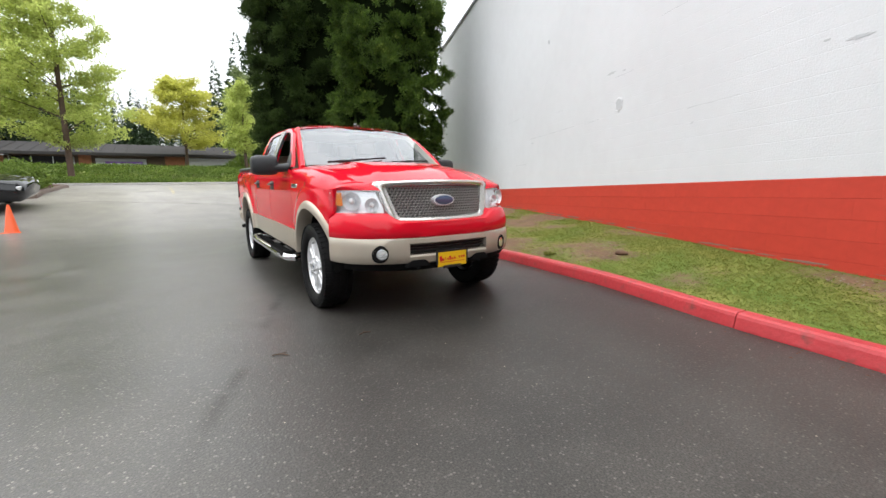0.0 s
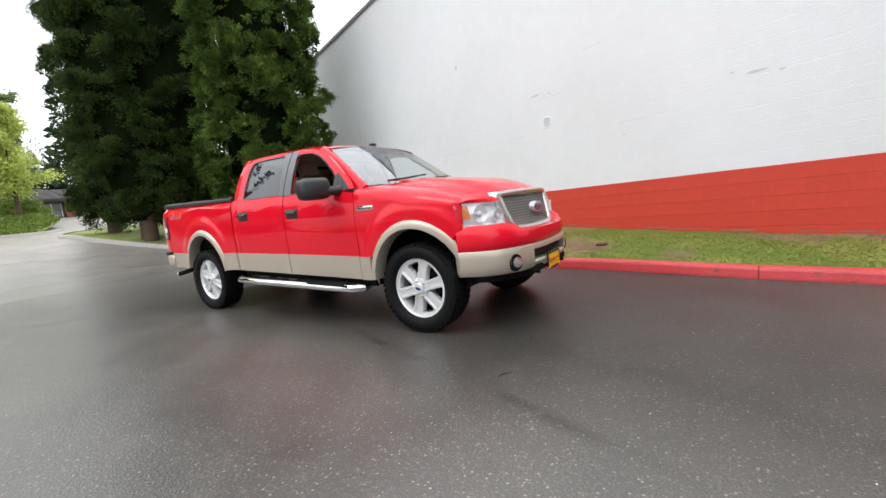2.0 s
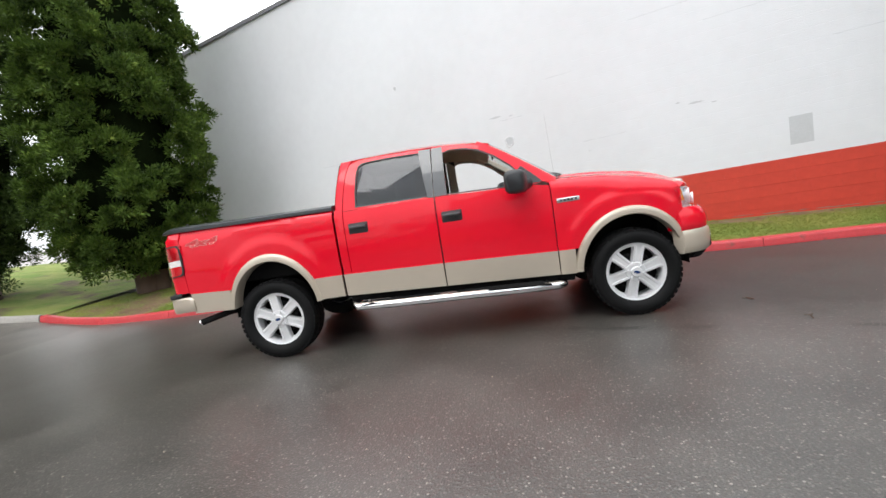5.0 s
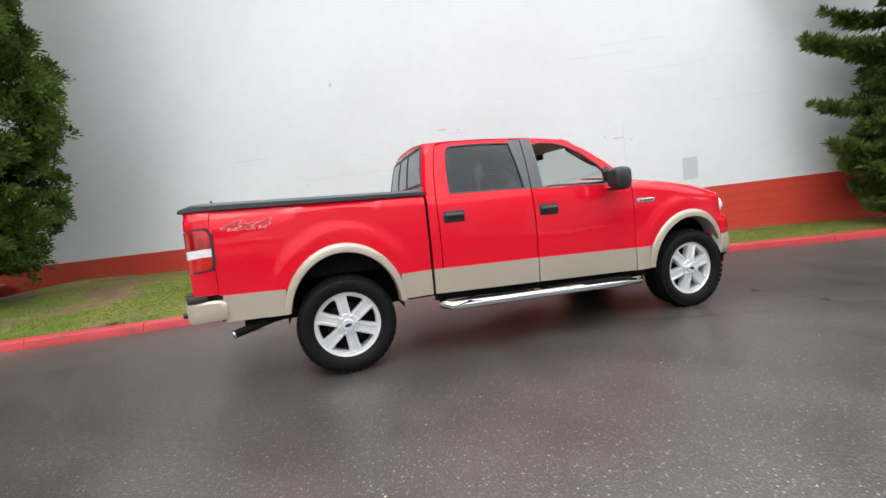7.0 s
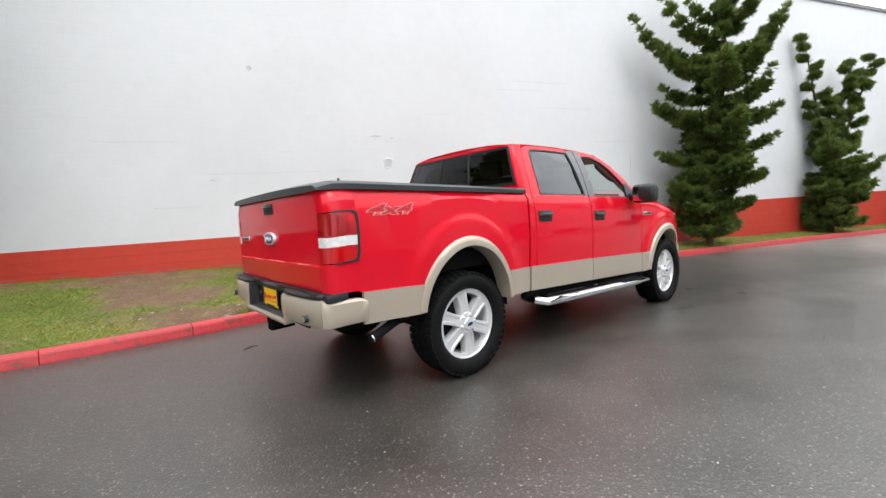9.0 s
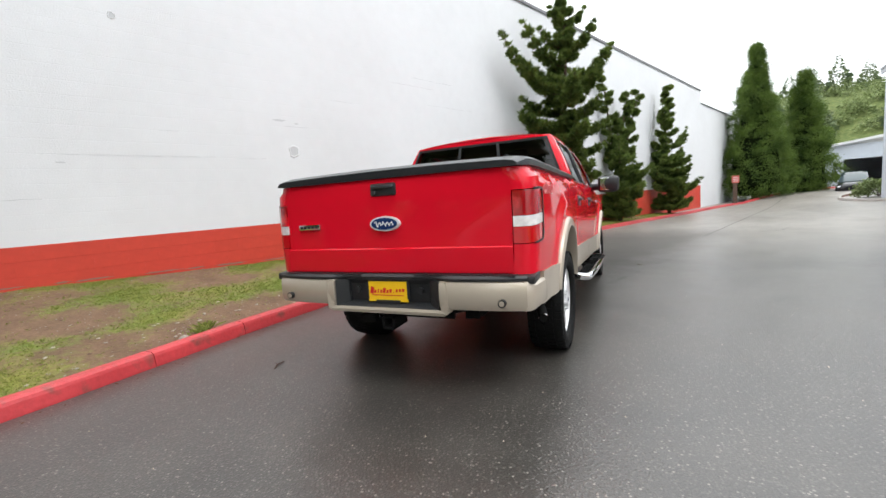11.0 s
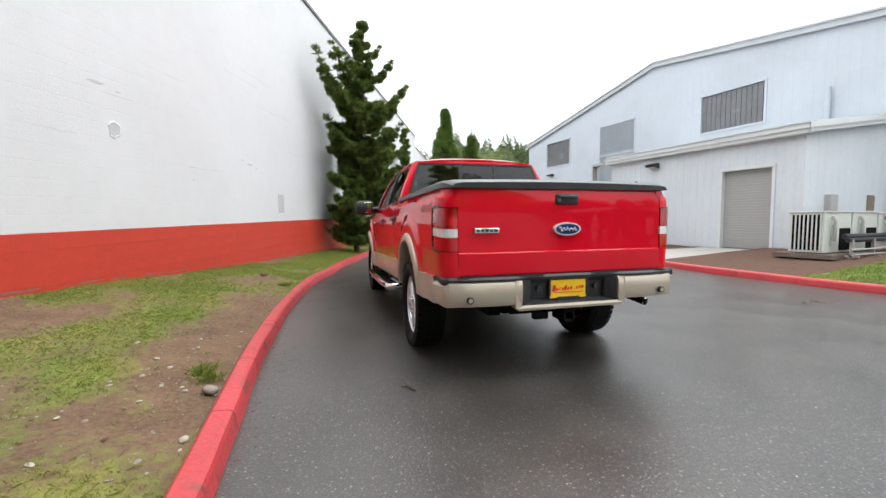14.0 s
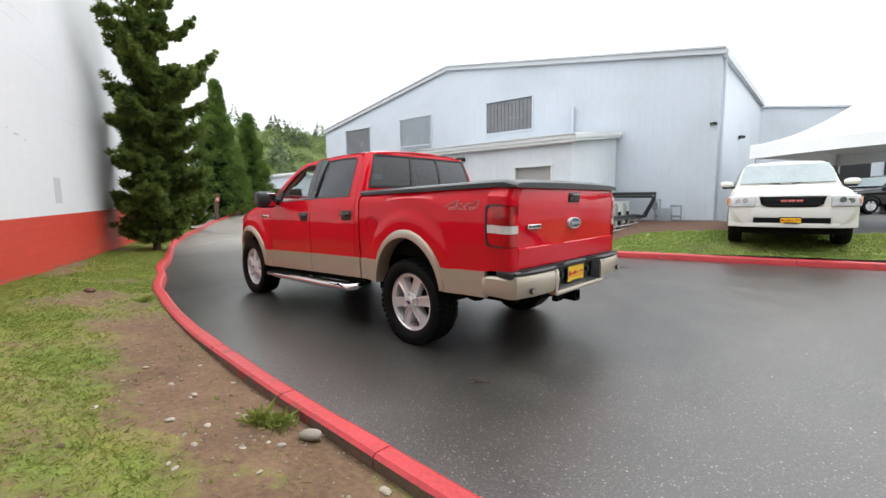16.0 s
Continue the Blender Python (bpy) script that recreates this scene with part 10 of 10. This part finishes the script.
prism(bm, [(-0.3, -0.42, 4.1), (5.2, -0.42, 4.8), (10.8, -0.42, 4.1), (10.8, -0.42, 4.3), (5.2, -0.42, 5.05), (-0.3, -0.42, 4.3)], (0, 0.06, 0))
prism(bm, [(0.0, 0.1, 4.28), (10.5, 0.1, 4.28), (5.2, 0.1, 4.95)], (0, 0.1, 0))
part("roof", bm, M["trim"], far)

# ---- far wing of the steel hall behind the tent ----
WING_D = Vector((-0.700, -0.714, 0)).normalized()
WING_N = Vector((-0.714, 0.700, 0)).normalized()
on_wing = lambda u, z, out=0.0: SIDE_END + WING_D * u + WING_N * out + Vector((0, 0, z))
bm = bmesh.new()
ribbed_face(bm, on_wing(15, 0, 0.1), on_wing(-0.5, 0, 0.1), 0.3, lambda u: 6.2, WING_N)
prism(bm, [on_wing(-0.1, 6.18, 0.2), on_wing(15, 6.18, 0.2), on_wing(15, 6.18, -6), on_wing(-0.1, 6.18, -6)], (0, 0, 0.1))
prism(bm, [on_wing(15, 0.2, 0.08), on_wing(15, 0.2, -6), on_wing(15, 6.2, -6), on_wing(15, 6.2, 0.08)], WING_D * -0.2)
tagged(part("hall_wing", bm, M["siding"]), "pale blue steel wing behind the tent", "building", kind="structure")
# unlit door openings, their darkness painted on flat slabs
bm = bmesh.new()
for u0, u1 in ((3.2, 6.2), (7.0, 10.0)):
    prism(bm, [on_wing(u0, 0.4, 0.12), on_wing(u1, 0.4, 0.12), on_wing(u1, 3.45, 0.12), on_wing(u0, 3.45, 0.12)], WING_N * 0.05)
tagged(part("door_1", bm, M["dark"]), "near-black panels standing for open service doors behind the tent", "door", kind="structure")

# ---- long low building on the west side ----
low = empty("low_building", "long low brown building with a dark shingle roof", "building", kind="structure", at=(-40.0, -16.0, 2.75), turn=90.0)
brown = material("brown_painted_boards", (0.13, 0.09, 0.065), 0.8, vary=0.15, scale=3)
roof_m = material("dark_shingle", (0.050, 0.047, 0.046), 0.9, vary=0.25, scale=2, bump=0.5, bump_scale=12, spec=0.1)
brick_m = material("orange_brick", (0.34, 0.14, 0.07), 0.8, vary=0.2, scale=5)
bm = bmesh.new()
box(bm, (0, 0, -0.3), (27, 9, 1.5))
part("wall", bm, brown, low)
bm = bmesh.new()
loft(bm, [[(-0.6, -1.3, 1.35), (27.6, -1.3, 1.35)], [(-0.6, 4.5, 2.55), (27.6, 4.5, 2.55)], [(-0.6, 10.0, 1.35), (27.6, 10.0, 1.35)]])
prism(bm, [(-0.6, -1.32, 1.18), (27.6, -1.32, 1.18), (27.6, -1.32, 1.40), (-0.6, -1.32, 1.40)], (0, 0.06, 0))
roof_l = part("roof", bm, roof_m, low)
for x in np.arange(0.5, 27, 0.85):
    bm = bmesh.new()
    prism(bm, [(x, -1.31, 1.365), (x + 0.78, -1.31, 1.365), (x + 0.78, 4.4, 2.545), (x, 4.4, 2.545)], (0, 0, 0.03))
    part("shingle_strip", bm, roof_m, roof_l)
for x, w in ((3.0, 0.9), (8.3, 0.8), (14.2, 1.5), (20.4, 1.4), (24.0, 0.6)):
    bm = bmesh.new()
    box(bm, (x, -0.25, -0.3), (x + w, 0.1, 1.30), 0.02)
    part("pier", bm, brick_m, low, "orange brick pier")
for x, w, z0, z1, mt in ((0.6, 2.2, 0.0, 1.1, M["dark"]), (4.2, 3.8, 0.1, 1.1, M["dark"]), (9.4, 3.4, 0.0, 1.0, M["trim"]), (16.0, 4.2, 0.0, 1.15, M["wall_white"]), (22.0, 1.8, 0.0, 1.1, M["dark_glass"]), (24.8, 2.0, 0.0, 1.1, M["dark_glass"])):
    bm = bmesh.new()
    box(bm, (x, -0.10, z0 - 0.2), (x + w, 0.02, z1))
    wq = part("window", bm, mt, low, "shop window panel")
    bm = bmesh.new()
    for q in np.linspace(x, x + w, 4):
        box(bm, (q - 0.03, -0.13, z0 - 0.2), (q + 0.03, -0.08, z1))
    part("mullion", bm, M["trim"], wq)
bm = bmesh.new()
box(bm, (10.0, -0.35, 0.25), (12.6, -0.28, 0.75), 0.01)
sgn = part("shop_sign", bm, material("purple_sign", (0.22, 0.10, 0.42), 0.5, vary=0.06), low, "purple shop sign")
bm = bmesh.new()
for k in range(5):
    box(bm, (10.3 + k * 0.45, -0.365, 0.40), (10.6 + k * 0.45, -0.352, 0.60))
part("sign_bar", bm, M["trim"], sgn)
bm = bmesh.new()
prism(bm, [(1.2, -2.4, 0.98), (4.2, -2.4, 0.98), (4.2, 0.0, 1.16), (1.2, 0.0, 1.16)], (0, 0, 0.05))
part("awning", bm, M["trim"], low, "white awning")


# ---- painted blocks of the wall's red base, laid in running bond ----
bm = bmesh.new()
box(bm, (-0.1996, -0.0026, -0.0990), (0.1996, 0.0026, 0.0992))
# the worn upper arris slopes back to the joint
for v in bm.verts:
    if v.co.z > 0 and v.co.y > 0:
        v.co.z -= 0.0045
block_mesh = bpy.data.meshes.new("block")
bm.to_mesh(block_mesh)
bm.free()
block_mesh.materials.append(M["block_red"])
along = (WALL_D + Vector((0, 0, RISE))).normalized()
upward = along.cross(WALL_N).normalized()
upward = upward if upward.z > 0 else -upward
turn_m = Matrix((along, WALL_N, upward)).transposed().to_4x4()
rnd_b = random.Random(12)
for row in range(5):
    z = RED_Z - 0.2 * row - 0.1
    s = -7.6 + (0.2 if row % 2 else 0.0)
    while s < 9.0:
        if z + 0.1 > wall_base_z(s) - RISE * s:
            ob = new("block", block_mesh)
            ob.parent = wall_north
            ob.matrix_world = Matrix.Translation(on_wall(s, z, 0.0006 + 0.0006 * rnd_b.random())) @ turn_m
        s += 0.4
